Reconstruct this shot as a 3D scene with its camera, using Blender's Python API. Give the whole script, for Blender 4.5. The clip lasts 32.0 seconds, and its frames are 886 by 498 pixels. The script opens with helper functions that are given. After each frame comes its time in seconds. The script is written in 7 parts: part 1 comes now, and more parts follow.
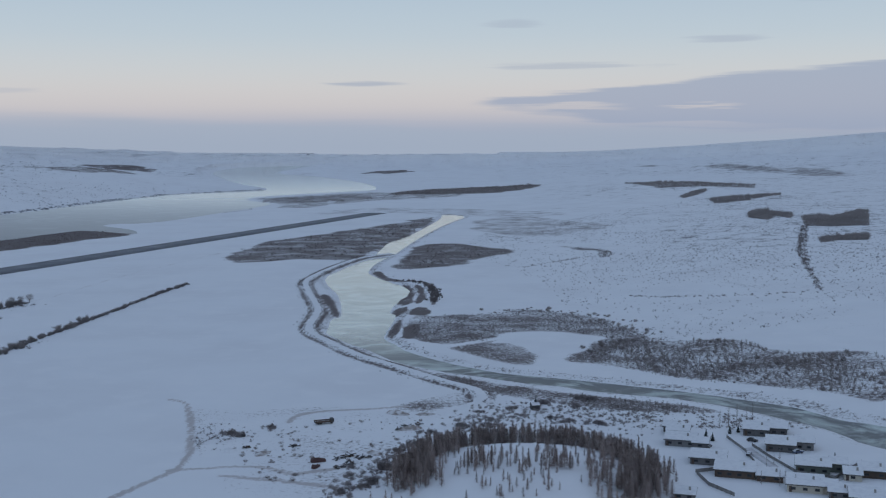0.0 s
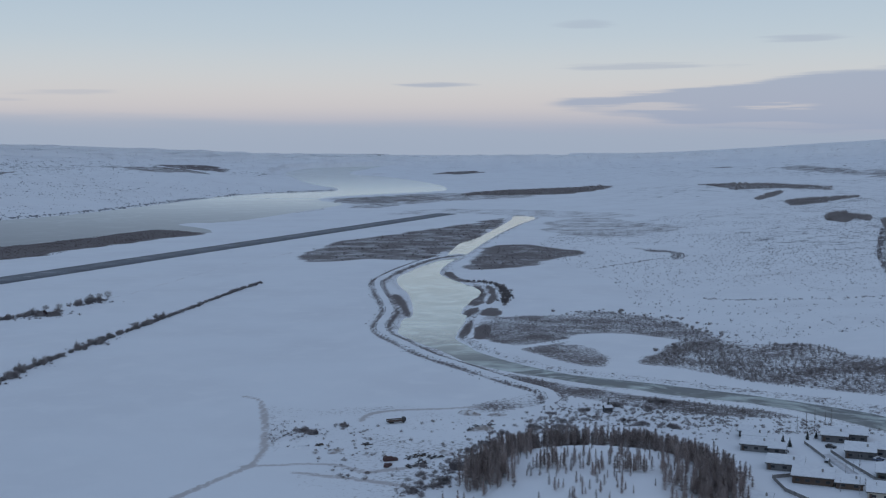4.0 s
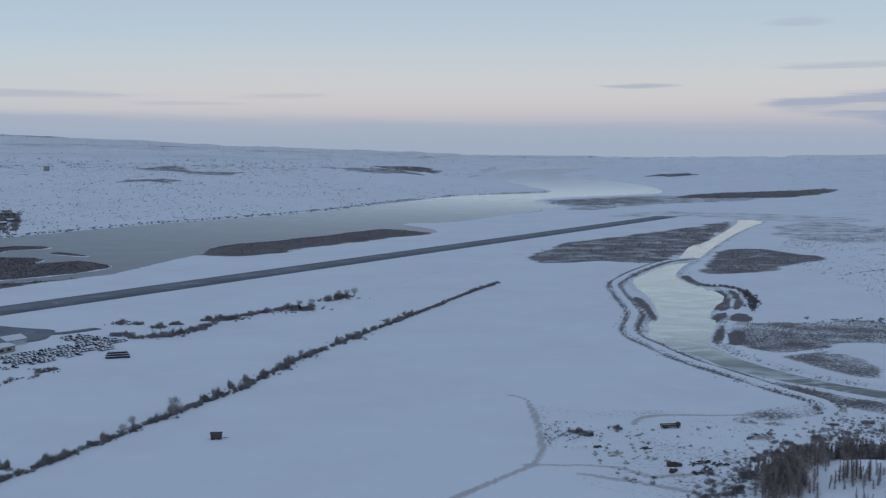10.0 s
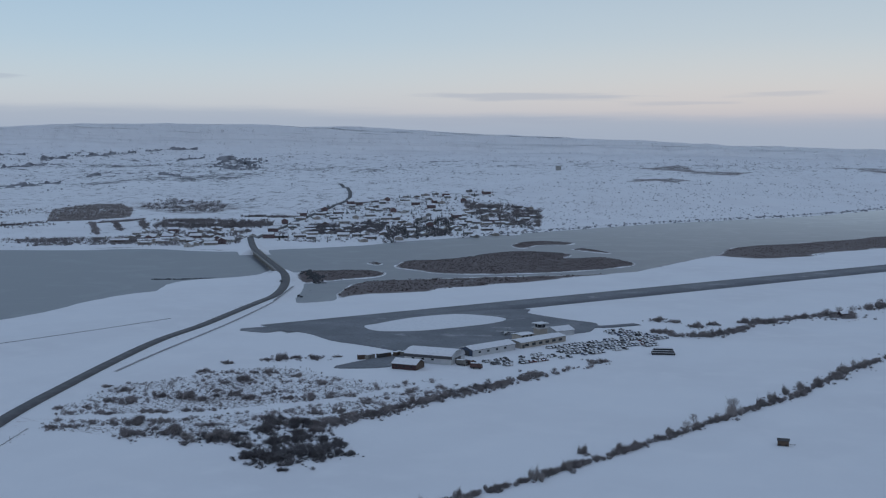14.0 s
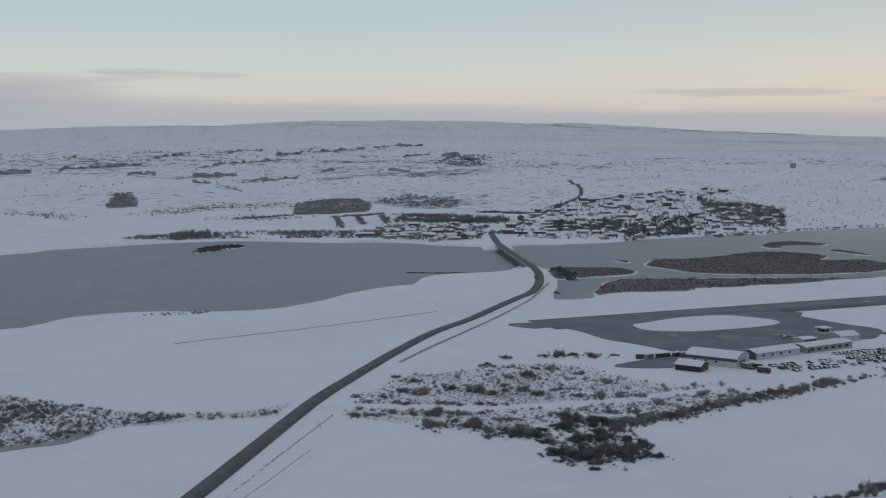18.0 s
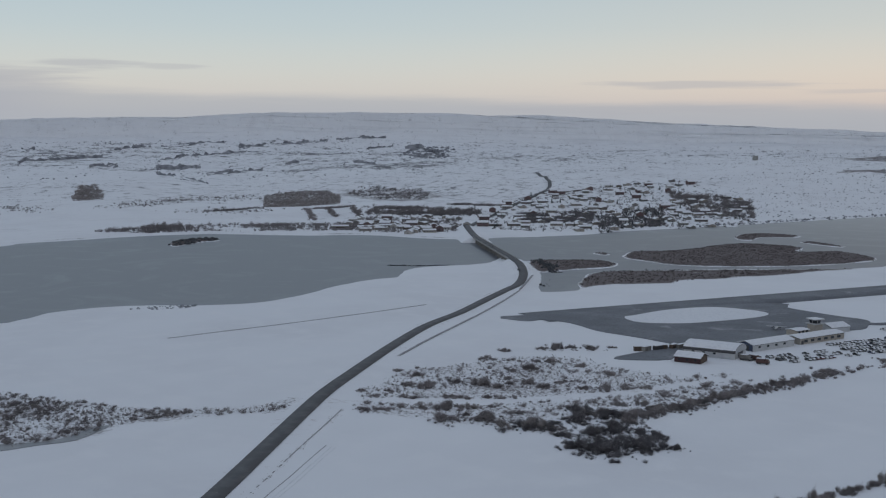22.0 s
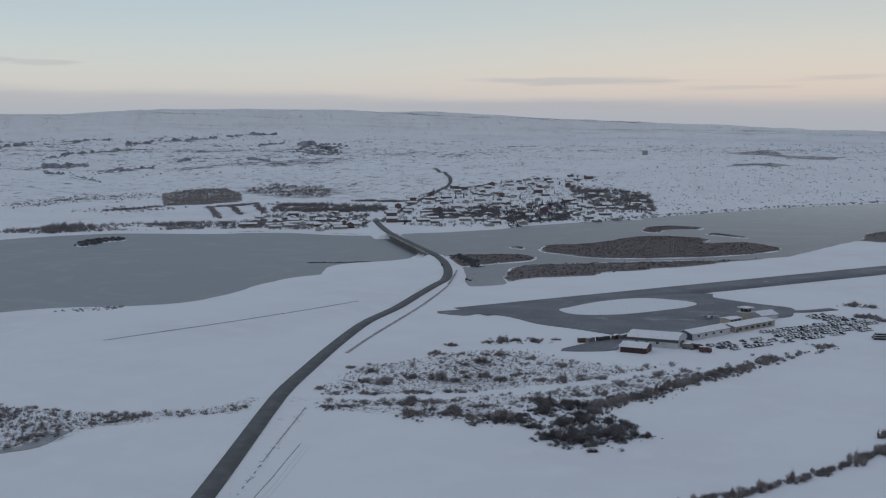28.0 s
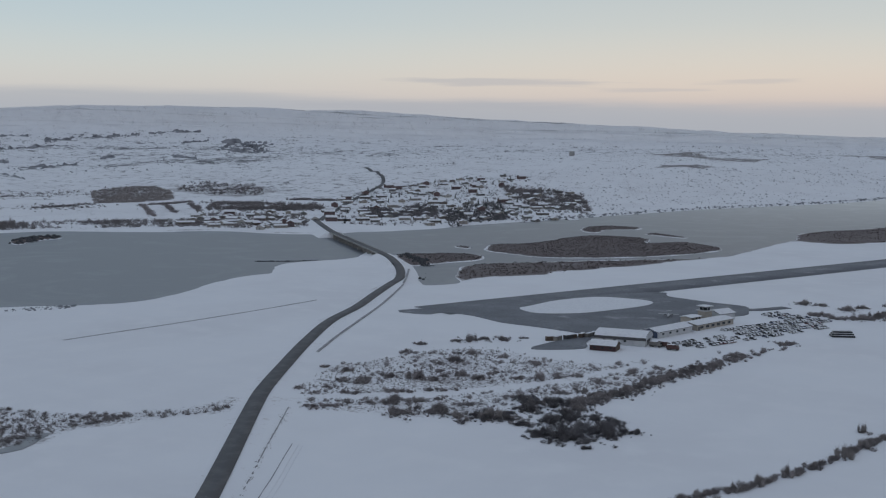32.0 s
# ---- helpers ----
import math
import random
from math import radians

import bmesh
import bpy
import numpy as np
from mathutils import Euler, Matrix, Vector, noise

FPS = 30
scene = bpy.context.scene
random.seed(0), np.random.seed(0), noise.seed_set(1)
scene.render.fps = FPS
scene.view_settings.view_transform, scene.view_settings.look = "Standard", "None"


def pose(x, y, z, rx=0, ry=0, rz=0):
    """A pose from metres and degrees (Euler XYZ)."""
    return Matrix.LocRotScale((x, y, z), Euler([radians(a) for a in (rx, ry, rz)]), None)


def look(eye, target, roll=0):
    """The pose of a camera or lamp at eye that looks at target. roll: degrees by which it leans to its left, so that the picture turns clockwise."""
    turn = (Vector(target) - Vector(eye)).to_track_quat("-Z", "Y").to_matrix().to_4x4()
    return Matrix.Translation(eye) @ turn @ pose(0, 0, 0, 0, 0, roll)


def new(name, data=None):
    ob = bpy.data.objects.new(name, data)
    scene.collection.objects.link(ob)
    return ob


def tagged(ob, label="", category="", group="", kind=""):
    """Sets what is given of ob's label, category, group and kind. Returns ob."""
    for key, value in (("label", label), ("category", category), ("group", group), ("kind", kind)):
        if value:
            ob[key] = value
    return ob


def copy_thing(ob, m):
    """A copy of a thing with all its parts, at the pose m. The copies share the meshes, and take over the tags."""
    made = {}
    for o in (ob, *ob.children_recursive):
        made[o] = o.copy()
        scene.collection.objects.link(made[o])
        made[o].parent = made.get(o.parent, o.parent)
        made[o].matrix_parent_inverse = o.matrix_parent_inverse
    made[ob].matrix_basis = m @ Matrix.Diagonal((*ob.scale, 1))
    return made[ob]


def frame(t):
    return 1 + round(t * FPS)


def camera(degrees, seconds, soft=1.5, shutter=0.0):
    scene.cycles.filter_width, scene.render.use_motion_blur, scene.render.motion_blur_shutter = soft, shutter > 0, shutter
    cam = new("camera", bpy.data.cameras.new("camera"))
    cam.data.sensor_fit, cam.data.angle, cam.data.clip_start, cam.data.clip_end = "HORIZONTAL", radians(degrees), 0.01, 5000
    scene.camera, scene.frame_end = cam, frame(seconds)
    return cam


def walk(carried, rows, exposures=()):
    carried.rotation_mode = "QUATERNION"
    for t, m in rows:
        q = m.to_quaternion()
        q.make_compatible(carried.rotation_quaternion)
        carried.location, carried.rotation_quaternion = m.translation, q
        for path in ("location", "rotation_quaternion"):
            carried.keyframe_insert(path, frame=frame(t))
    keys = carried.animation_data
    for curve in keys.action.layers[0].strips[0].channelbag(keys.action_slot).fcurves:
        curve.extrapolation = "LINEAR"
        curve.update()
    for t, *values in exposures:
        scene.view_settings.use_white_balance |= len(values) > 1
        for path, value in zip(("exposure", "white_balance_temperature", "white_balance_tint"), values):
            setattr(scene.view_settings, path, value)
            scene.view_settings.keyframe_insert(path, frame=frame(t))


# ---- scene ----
cam = camera(42.32, 32.0, soft=1.2)
PATH = [
    (0, (0.00, 0.00, 120.00), (-0.00, 99.60, 111.11), -0.13),
    (0.5, (0.06, 0.08, 119.82), (-0.85, 99.68, 110.95), -0.09),
    (1, (0.18, 0.23, 119.79), (-1.98, 99.81, 110.92), -0.07),
    (1.5, (0.21, 0.37, 119.82), (-3.01, 99.92, 110.94), -0.01),
    (2, (0.13, 0.40, 119.82), (-3.84, 99.92, 110.91), 0.02),
    (2.5, (0.25, 0.32, 119.80), (-4.39, 99.82, 110.89), 0.01),
    (3, (-0.03, 0.33, 119.75), (-5.12, 99.81, 110.89), -0.03),
    (3.5, (-0.59, 0.33, 119.71), (-6.14, 99.78, 110.88), -0.05),
    (5.5, (-5.52, 0.00, 119.57), (-12.78, 99.35, 110.86), 0.07),
    (6, (-7.57, -0.15, 119.54), (-14.87, 99.20, 110.84), 0.09),
    (6.5, (-10.19, -0.29, 119.61), (-17.52, 99.06, 110.91), 0.10),
    (7, (-12.97, -0.63, 119.50), (-20.33, 98.73, 110.85), 0.15),
    (7.5, (-16.04, -0.98, 119.35), (-24.73, 98.27, 110.68), 0.16),
    (8, (-19.28, -1.31, 119.14), (-29.76, 97.76, 110.51), 0.14),
    (8.5, (-22.68, -1.53, 119.03), (-34.40, 97.40, 110.40), 0.13),
    (9, (-26.20, -1.90, 118.96), (-42.23, 96.43, 110.34), 0.08),
    (9.5, (-29.61, -2.16, 118.89), (-50.07, 95.34, 110.29), 0.02),
    (10, (-33.44, -2.35, 118.79), (-56.83, 94.49, 110.17), -0.02),
    (10.5, (-37.14, -2.67, 118.61), (-63.57, 93.39, 110.03), -0.01),
    (11, (-40.92, -3.76, 118.56), (-71.41, 91.10, 110.00), -0.07),
    (11.5, (-44.43, -5.28, 118.59), (-79.29, 88.05, 110.04), -0.13),
    (12, (-47.76, -7.06, 118.78), (-87.27, 84.41, 110.22), -0.17),
    (12.5, (-51.23, -9.13, 118.90), (-96.57, 79.59, 110.33), -0.20),
    (13, (-54.97, -11.38, 119.11), (-105.84, 74.28, 110.53), -0.19),
    (13.5, (-59.07, -13.72, 119.19), (-115.27, 68.55, 110.60), -0.18),
    (14, (-63.15, -16.06, 119.10), (-124.29, 62.60, 110.53), -0.15),
    (14.5, (-67.24, -18.56, 119.03), (-132.79, 56.47, 110.46), -0.14),
    (15, (-71.29, -21.08, 118.99), (-140.44, 50.64, 110.43), -0.11),
    (15.5, (-75.42, -23.83, 118.95), (-147.98, 44.45, 110.37), -0.10),
    (17.5, (-91.97, -35.88, 118.62), (-166.49, 30.23, 109.91), -0.10),
    (18, (-95.41, -38.57, 118.51), (-169.92, 27.53, 109.70), -0.06),
    (18.5, (-98.18, -40.91, 118.55), (-172.69, 25.19, 109.66), -0.06),
    (19, (-100.55, -43.03, 118.85), (-175.07, 23.04, 109.84), -0.07),
    (19.5, (-102.83, -45.12, 119.07), (-177.30, 20.99, 109.97), -0.07),
    (20, (-104.79, -47.04, 119.01), (-178.82, 19.55, 109.82), -0.07),
    (20.5, (-106.71, -48.89, 118.97), (-180.52, 17.95, 109.70), -0.06),
    (21, (-108.65, -50.68, 119.03), (-182.14, 16.50, 109.67), -0.02),
    (21.5, (-110.46, -52.43, 119.02), (-183.73, 14.97, 109.59), 0.00),
    (22, (-112.27, -54.20, 118.96), (-184.24, 14.58, 109.45), 0.01),
    (22.5, (-114.24, -56.13, 118.87), (-185.22, 13.66, 109.31), 0.02),
    (23, (-116.19, -57.98, 118.81), (-187.13, 11.85, 109.20), -0.03),
    (23.5, (-118.02, -59.58, 118.64), (-188.93, 10.26, 108.98), -0.02),
    (24, (-120.05, -61.34, 118.49), (-190.94, 8.53, 108.81), -0.07),
    (24.5, (-122.12, -63.20, 118.42), (-192.86, 6.81, 108.70), -0.10),
    (25, (-124.10, -65.10, 118.38), (-193.82, 5.92, 108.63), -0.13),
    (25.5, (-126.19, -67.08, 118.33), (-195.56, 4.28, 108.57), -0.13),
    (27.5, (-135.17, -75.50, 118.31), (-201.11, -0.97, 108.48), -0.26),
    (28, (-137.34, -77.36, 118.23), (-202.00, -1.71, 108.40), -0.25),
    (28.5, (-139.62, -79.23, 118.11), (-203.42, -2.86, 108.27), -0.21),
    (29, (-142.21, -81.10, 118.10), (-205.38, -4.21, 108.25), -0.15),
    (29.5, (-144.67, -83.05, 118.06), (-206.71, -5.24, 108.20), -0.04),
    (30, (-147.36, -85.08, 118.05), (-207.55, -5.84, 108.15), 0.07),
    (30.5, (-150.36, -87.33, 117.99), (-210.38, -7.96, 108.09), 0.13),
    (31, (-153.58, -89.83, 117.79), (-213.56, -10.43, 107.92), 0.20),
    (31.5, (-156.91, -92.40, 117.63), (-216.45, -12.66, 107.77), 0.24),
    (32, (-160.31, -94.91, 117.58), (-219.41, -14.84, 107.72), 0.30),
]
walk(cam, [(t, look(eye, target, roll)) for t, eye, target, roll in PATH],
     exposures=[(0, -0.06, 6240, 11), (13, -0.06, 6150, 11), (14, -0.03, 6320, 11), (15.5, 0.01, 6960, 12), (17.5, 0.02, 7460, 13), (32, 0.02, 7320, 13)])


# ---- sky and sun: winter twilight under thin high cloud ----
SUN_AZ, SUN_EL = radians(200), radians(6)
CLOUDS = [(-0.071, 0.0537, 0.034, 0.0028, 0.9), (0.108, 0.0689, 0.07, 0.003, 0.6), (0.064, 0.1049, 0.025, 0.004, 0.5), (0.24, 0.0898, 0.032, 0.004, 0.6),
          (0.33, 0.124, 0.05, 0.006, 0.35), (-0.586, 0.0463, 0.10, 0.0036, 0.65), (-0.376, 0.0462, 0.04, 0.003, 0.4), (-0.46, 0.0395, 0.05, 0.0022, 0.4),
          (-1.183, 0.0522, 0.07, 0.012, 0.7), (-1.105, 0.0627, 0.045, 0.004, 0.7), (-1.04, 0.061, 0.03, 0.003, 0.5), (-0.626, 0.0254, 0.13, 0.005, 0.6)]


def build_world():
    world = bpy.data.worlds.new("winter_sky")
    scene.world = world
    world.use_nodes = True
    nt = world.node_tree
    nt.nodes.clear()
    N, L = nt.nodes.new, nt.links.new

    def math_node(op, a, b=None, c=None, clamp=False):
        n = N("ShaderNodeMath")
        n.operation, n.use_clamp = op, clamp
        for i, v in enumerate((a, b, c)):
            if v is None:
                continue
            if isinstance(v, (int, float)):
                n.inputs[i].default_value = v
            else:
                L(v, n.inputs[i])
        return n.outputs[0]

    def step(v, lo, hi):
        n = N("ShaderNodeMapRange")
        n.interpolation_type = "SMOOTHSTEP"
        L(v, n.inputs[0])
        n.inputs[1].default_value, n.inputs[2].default_value = lo, hi
        return n.outputs[0]

    def mix(fac, a, b):
        n = N("ShaderNodeMix")
        n.data_type = "RGBA"
        for sock, v in ((n.inputs[0], fac), (n.inputs[6], a), (n.inputs[7], b)):
            if isinstance(v, (int, float)):
                sock.default_value = v
            elif isinstance(v, tuple):
                sock.default_value = (*v, 1)
            else:
                L(v, sock)
        return n.outputs[2]

    coord = N("ShaderNodeTexCoord").outputs["Generated"]
    xyz = N("ShaderNodeSeparateXYZ")
    L(coord, xyz.inputs[0])
    x, y, z = xyz.outputs
    ramp = N("ShaderNodeValToRGB")
    ramp.color_ramp.interpolation = "B_SPLINE"
    stops = [(0.00, (0.36, 0.42, 0.53)), (0.018, (0.42, 0.46, 0.56)), (0.034, (0.68, 0.62, 0.60)), (0.060, (0.68, 0.68, 0.66)),
             (0.095, (0.56, 0.65, 0.70)), (0.15, (0.46, 0.57, 0.67)), (0.35, (0.35, 0.435, 0.56)), (1.0, (0.295, 0.355, 0.48))]
    el = ramp.color_ramp.elements
    while len(el) < len(stops):
        el.new(0.5)
    for e, (p, c) in zip(el, stops):
        e.position, e.color = p, (*c, 1)
    L(z, ramp.inputs[0])
    az = math_node("ARCTAN2", x, y)
    # cloud streaks lie nearly level: stretch the noise sideways
    flat = N("ShaderNodeCombineXYZ")
    L(math_node("MULTIPLY", az, 5.0), flat.inputs[0])
    L(math_node("MULTIPLY", z, 75.0), flat.inputs[1])
    noise_a = N("ShaderNodeTexNoise")
    noise_a.inputs["Scale"].default_value, noise_a.inputs["Detail"].default_value = 1.3, 6
    L(flat.outputs[0], noise_a.inputs["Vector"])
    flat2 = N("ShaderNodeCombineXYZ")
    L(math_node("MULTIPLY", az, 14.0), flat2.inputs[0])
    L(math_node("MULTIPLY", z, 260.0), flat2.inputs[1])
    noise_b = N("ShaderNodeTexNoise")
    noise_b.inputs["Scale"].default_value, noise_b.inputs["Detail"].default_value = 1.0, 5
    L(flat2.outputs[0], noise_b.inputs["Vector"])
    na, nb = noise_a.outputs[0], noise_b.outputs[0]
    # low stratus along the fells
    edge = math_node("ADD", z, math_node("MULTIPLY", math_node("SUBTRACT", na, 0.5), 0.022))
    low = math_node("SUBTRACT", 1.0, step(math_node("ADD", edge, math_node("MULTIPLY", az, 0.021)), 0.010, 0.024))
    # the purple bank in the north-east and a smaller one in the west
    band = math_node("MULTIPLY", step(edge, 0.012, 0.026), math_node("SUBTRACT", 1.0, step(edge, 0.046, 0.056)))
    rag = math_node("ADD", z, math_node("ADD", math_node("MULTIPLY", math_node("SUBTRACT", nb, 0.5), 0.012), math_node("MULTIPLY", math_node("SUBTRACT", na, 0.5), 0.012)))
    top = math_node("ADD", math_node("MULTIPLY", az, 0.09), 0.037)
    under = math_node("SUBTRACT", 1.0, step(math_node("SUBTRACT", rag, top), -0.003, 0.002))
    base = math_node("MAXIMUM", 0.013, math_node("SUBTRACT", 0.0408, math_node("MULTIPLY", az, 0.16)))
    above = step(math_node("SUBTRACT", rag, base), -0.002, 0.005)
    bank = math_node("MULTIPLY", math_node("MULTIPLY", step(az, 0.015, 0.05), under), above)
    for ca, ce, wide, deep in ((0.105, 0.0335, 0.055, 0.0036), (0.22, 0.0352, 0.035, 0.0022), (0.17, 0.0185, 0.12, 0.003)):
        dx, dz = math_node("DIVIDE", math_node("SUBTRACT", az, ca), wide), math_node("DIVIDE", math_node("SUBTRACT", rag, ce), deep)
        gap = math_node("SUBTRACT", 1.0, step(math_node("SQRT", math_node("ADD", math_node("MULTIPLY", dx, dx), math_node("MULTIPLY", dz, dz))), 0.4, 1.2))
        bank = math_node("MULTIPLY", bank, math_node("SUBTRACT", 1.0, math_node("MULTIPLY", gap, 0.7)))
    west = math_node("MULTIPLY", step(math_node("MULTIPLY", az, -1.0), 1.10, 1.22), band)
    bank = math_node("MAXIMUM", bank, math_node("MULTIPLY", west, 0.8))
    # single streaks of cloud: bearing, height, half length, half depth, density
    streak = None
    for ca, ce, wide, deep, dense in CLOUDS:
        dx = math_node("DIVIDE", math_node("SUBTRACT", az, ca), wide)
        dz = math_node("DIVIDE", math_node("SUBTRACT", z, ce), deep)
        far_off = math_node("SQRT", math_node("ADD", math_node("MULTIPLY", dx, dx), math_node("MULTIPLY", dz, dz)))
        far_off = math_node("ADD", far_off, math_node("MULTIPLY", math_node("SUBTRACT", nb, 0.5), 2.4))
        one = math_node("MULTIPLY", math_node("SUBTRACT", 1.0, step(far_off, 0.35, 1.25)), dense)
        streak = one if streak is None else math_node("MAXIMUM", streak, one)
    cool = N("ShaderNodeMix")
    cool.data_type, cool.blend_type = "RGBA", "MULTIPLY"
    L(step(math_node("MULTIPLY", az, -1.0), 0.35, 0.95), cool.inputs[0])
    L(ramp.outputs[0], cool.inputs[6])
    cool.inputs[7].default_value = (0.878, 0.985, 1.06, 1)
    col = mix(math_node("MULTIPLY", low, 0.75), cool.outputs[2], (0.40, 0.465, 0.56))
    col = mix(math_node("MULTIPLY", bank, 0.8), col, (0.36, 0.42, 0.54))
    col = mix(math_node("MULTIPLY", streak, 0.75), col, (0.40, 0.45, 0.545))
    sky = N("ShaderNodeTexSky")
    sky.sky_type, sky.sun_disc = "NISHITA", False
    sky.sun_elevation, sky.sun_rotation = SUN_EL, SUN_AZ
    clear = N("ShaderNodeBackground")
    L(sky.outputs[0], clear.inputs[0])
    clear.inputs[1].default_value = 0.05
    veil = N("ShaderNodeBackground")
    L(col, veil.inputs[0])
    veil.inputs[1].default_value = 1.0
    both = N("ShaderNodeMixShader")
    both.inputs[0].default_value = 0.93
    L(clear.outputs[0], both.inputs[1])
    L(veil.outputs[0], both.inputs[2])
    out = N("ShaderNodeOutputWorld")
    L(both.outputs[0], out.inputs[0])
    sun = new("sun", bpy.data.lights.new("sun", "SUN"))
    sun.data.energy, sun.data.angle, sun.data.color = 0.12, radians(25), (1.0, 0.93, 0.88)
    way = Vector((math.sin(SUN_AZ) * math.cos(SUN_EL), math.cos(SUN_AZ) * math.cos(SUN_EL), math.sin(SUN_EL)))
    sun.matrix_world = look(way * 1000, (0, 0, 0))


build_world()


# ---- materials ----
def material(name, base, rough=0.9, metal=0.0, spots=(), bump=0.0, bump_scale=1.0, spec=0.3, vary=0.0):
    """spots: (colour, noise scale per metre, from, to, detail). vary: brightness spread from object to object."""
    mat = bpy.data.materials.new(name)
    mat.use_nodes = True
    nt = mat.node_tree
    bsdf = nt.nodes["Principled BSDF"]
    bsdf.inputs["Roughness"].default_value, bsdf.inputs["Metallic"].default_value = rough, metal
    bsdf.inputs["Specular IOR Level"].default_value = spec
    pos = nt.nodes.new("ShaderNodeNewGeometry").outputs["Position"]
    rgb = nt.nodes.new("ShaderNodeRGB")
    rgb.outputs[0].default_value = (*base, 1)
    col = rgb.outputs[0]
    for colour, scale, lo, hi, detail in spots:
        n = nt.nodes.new("ShaderNodeTexNoise")
        n.inputs["Scale"].default_value, n.inputs["Detail"].default_value = scale, detail
        nt.links.new(pos, n.inputs["Vector"])
        r = nt.nodes.new("ShaderNodeMapRange")
        nt.links.new(n.outputs[0], r.inputs[0])
        r.inputs[1].default_value, r.inputs[2].default_value = lo, hi
        m = nt.nodes.new("ShaderNodeMix")
        m.data_type = "RGBA"
        nt.links.new(r.outputs[0], m.inputs[0])
        nt.links.new(col, m.inputs[6])
        m.inputs[7].default_value = (*colour, 1)
        col = m.outputs[2]
    if vary:
        info = nt.nodes.new("ShaderNodeObjectInfo")
        r = nt.nodes.new("ShaderNodeMapRange")
        nt.links.new(info.outputs["Random"], r.inputs[0])
        r.inputs[3].default_value, r.inputs[4].default_value = 1 - vary, 1 + vary
        h = nt.nodes.new("ShaderNodeHueSaturation")
        nt.links.new(r.outputs[0], h.inputs["Value"])
        nt.links.new(col, h.inputs["Color"])
        col = h.outputs[0]
    nt.links.new(col, bsdf.inputs["Base Color"])
    if bump:
        n = nt.nodes.new("ShaderNodeTexNoise")
        n.inputs["Scale"].default_value, n.inputs["Detail"].default_value = bump_scale, 4
        nt.links.new(pos, n.inputs["Vector"])
        b = nt.nodes.new("ShaderNodeBump")
        b.inputs["Strength"].default_value, b.inputs["Distance"].default_value = bump, 0.5 / bump_scale
        nt.links.new(n.outputs[0], b.inputs["Height"])
        nt.links.new(b.outputs[0], bsdf.inputs["Normal"])
    return mat


def ground_material():
    """Snow, through which heath and rock show where the cover map says so."""
    mat = material("snow_ground", (0.78, 0.80, 0.83), 0.8, 0, [((0.74, 0.755, 0.785), 0.012, 0.42, 0.66, 4), ((0.80, 0.815, 0.84), 0.05, 0.5, 0.75, 5)],
                   bump=0.07, bump_scale=0.35, spec=0.25)
    nt = mat.node_tree
    N, L = nt.nodes.new, nt.links.new
    bsdf = nt.nodes["Principled BSDF"]
    snow = bsdf.inputs["Base Color"].links[0].from_socket
    pos = N("ShaderNodeNewGeometry").outputs["Position"]

    def noise_at(scale, detail, rough=0.6):
        n = N("ShaderNodeTexNoise")
        n.inputs["Scale"].default_value, n.inputs["Detail"].default_value, n.inputs["Roughness"].default_value = scale, detail, rough
        L(pos, n.inputs["Vector"])
        return n.outputs[0]

    def calc(op, a, b):
        n = N("ShaderNodeMath")
        n.operation = op
        for i, v in enumerate((a, b)):
            if isinstance(v, (int, float)):
                n.inputs[i].default_value = v
            else:
                L(v, n.inputs[i])
        return n.outputs[0]

    def blend(fac, a, b):
        m = N("ShaderNodeMix")
        m.data_type = "RGBA"
        L(fac, m.inputs[0])
        for s, v in ((m.inputs[6], a), (m.inputs[7], b)):
            if isinstance(v, tuple):
                s.default_value = (*v, 1)
            else:
                L(v, s)
        return m.outputs[2]

    fine, wide, broken = noise_at(0.5, 7, 0.75), noise_at(0.03, 4), noise_at(0.035, 8, 0.8)
    for layer, dark, light in (("heath", (0.092, 0.077, 0.080), (0.185, 0.158, 0.155)), ("rock", (0.10, 0.105, 0.115), (0.22, 0.22, 0.235)), ("track", (0.40, 0.365, 0.36), (0.58, 0.56, 0.565))):
        att = N("ShaderNodeAttribute")
        att.attribute_name = layer
        grain = calc("ADD", calc("MULTIPLY", broken, 0.75), calc("MULTIPLY", fine, 0.25)) if layer == "rock" else calc("ADD", calc("MULTIPLY", fine, 0.65), calc("MULTIPLY", wide, 0.35))
        level = calc("ADD", att.outputs["Fac"], calc("MULTIPLY", calc("SUBTRACT", grain, 0.5), 5.0 if layer == "rock" else 2.6))
        r = N("ShaderNodeMapRange")
        L(level, r.inputs[0])
        r.inputs[1].default_value, r.inputs[2].default_value = 0.42, 0.72
        bare = calc("MULTIPLY", r.outputs[0], calc("MINIMUM", calc("MULTIPLY", att.outputs["Fac"], 6.0), 1.0))
        snow = blend(bare, snow, blend(noise_at(0.5, 5), dark, light))
    L(snow, bsdf.inputs["Base Color"])
    return mat


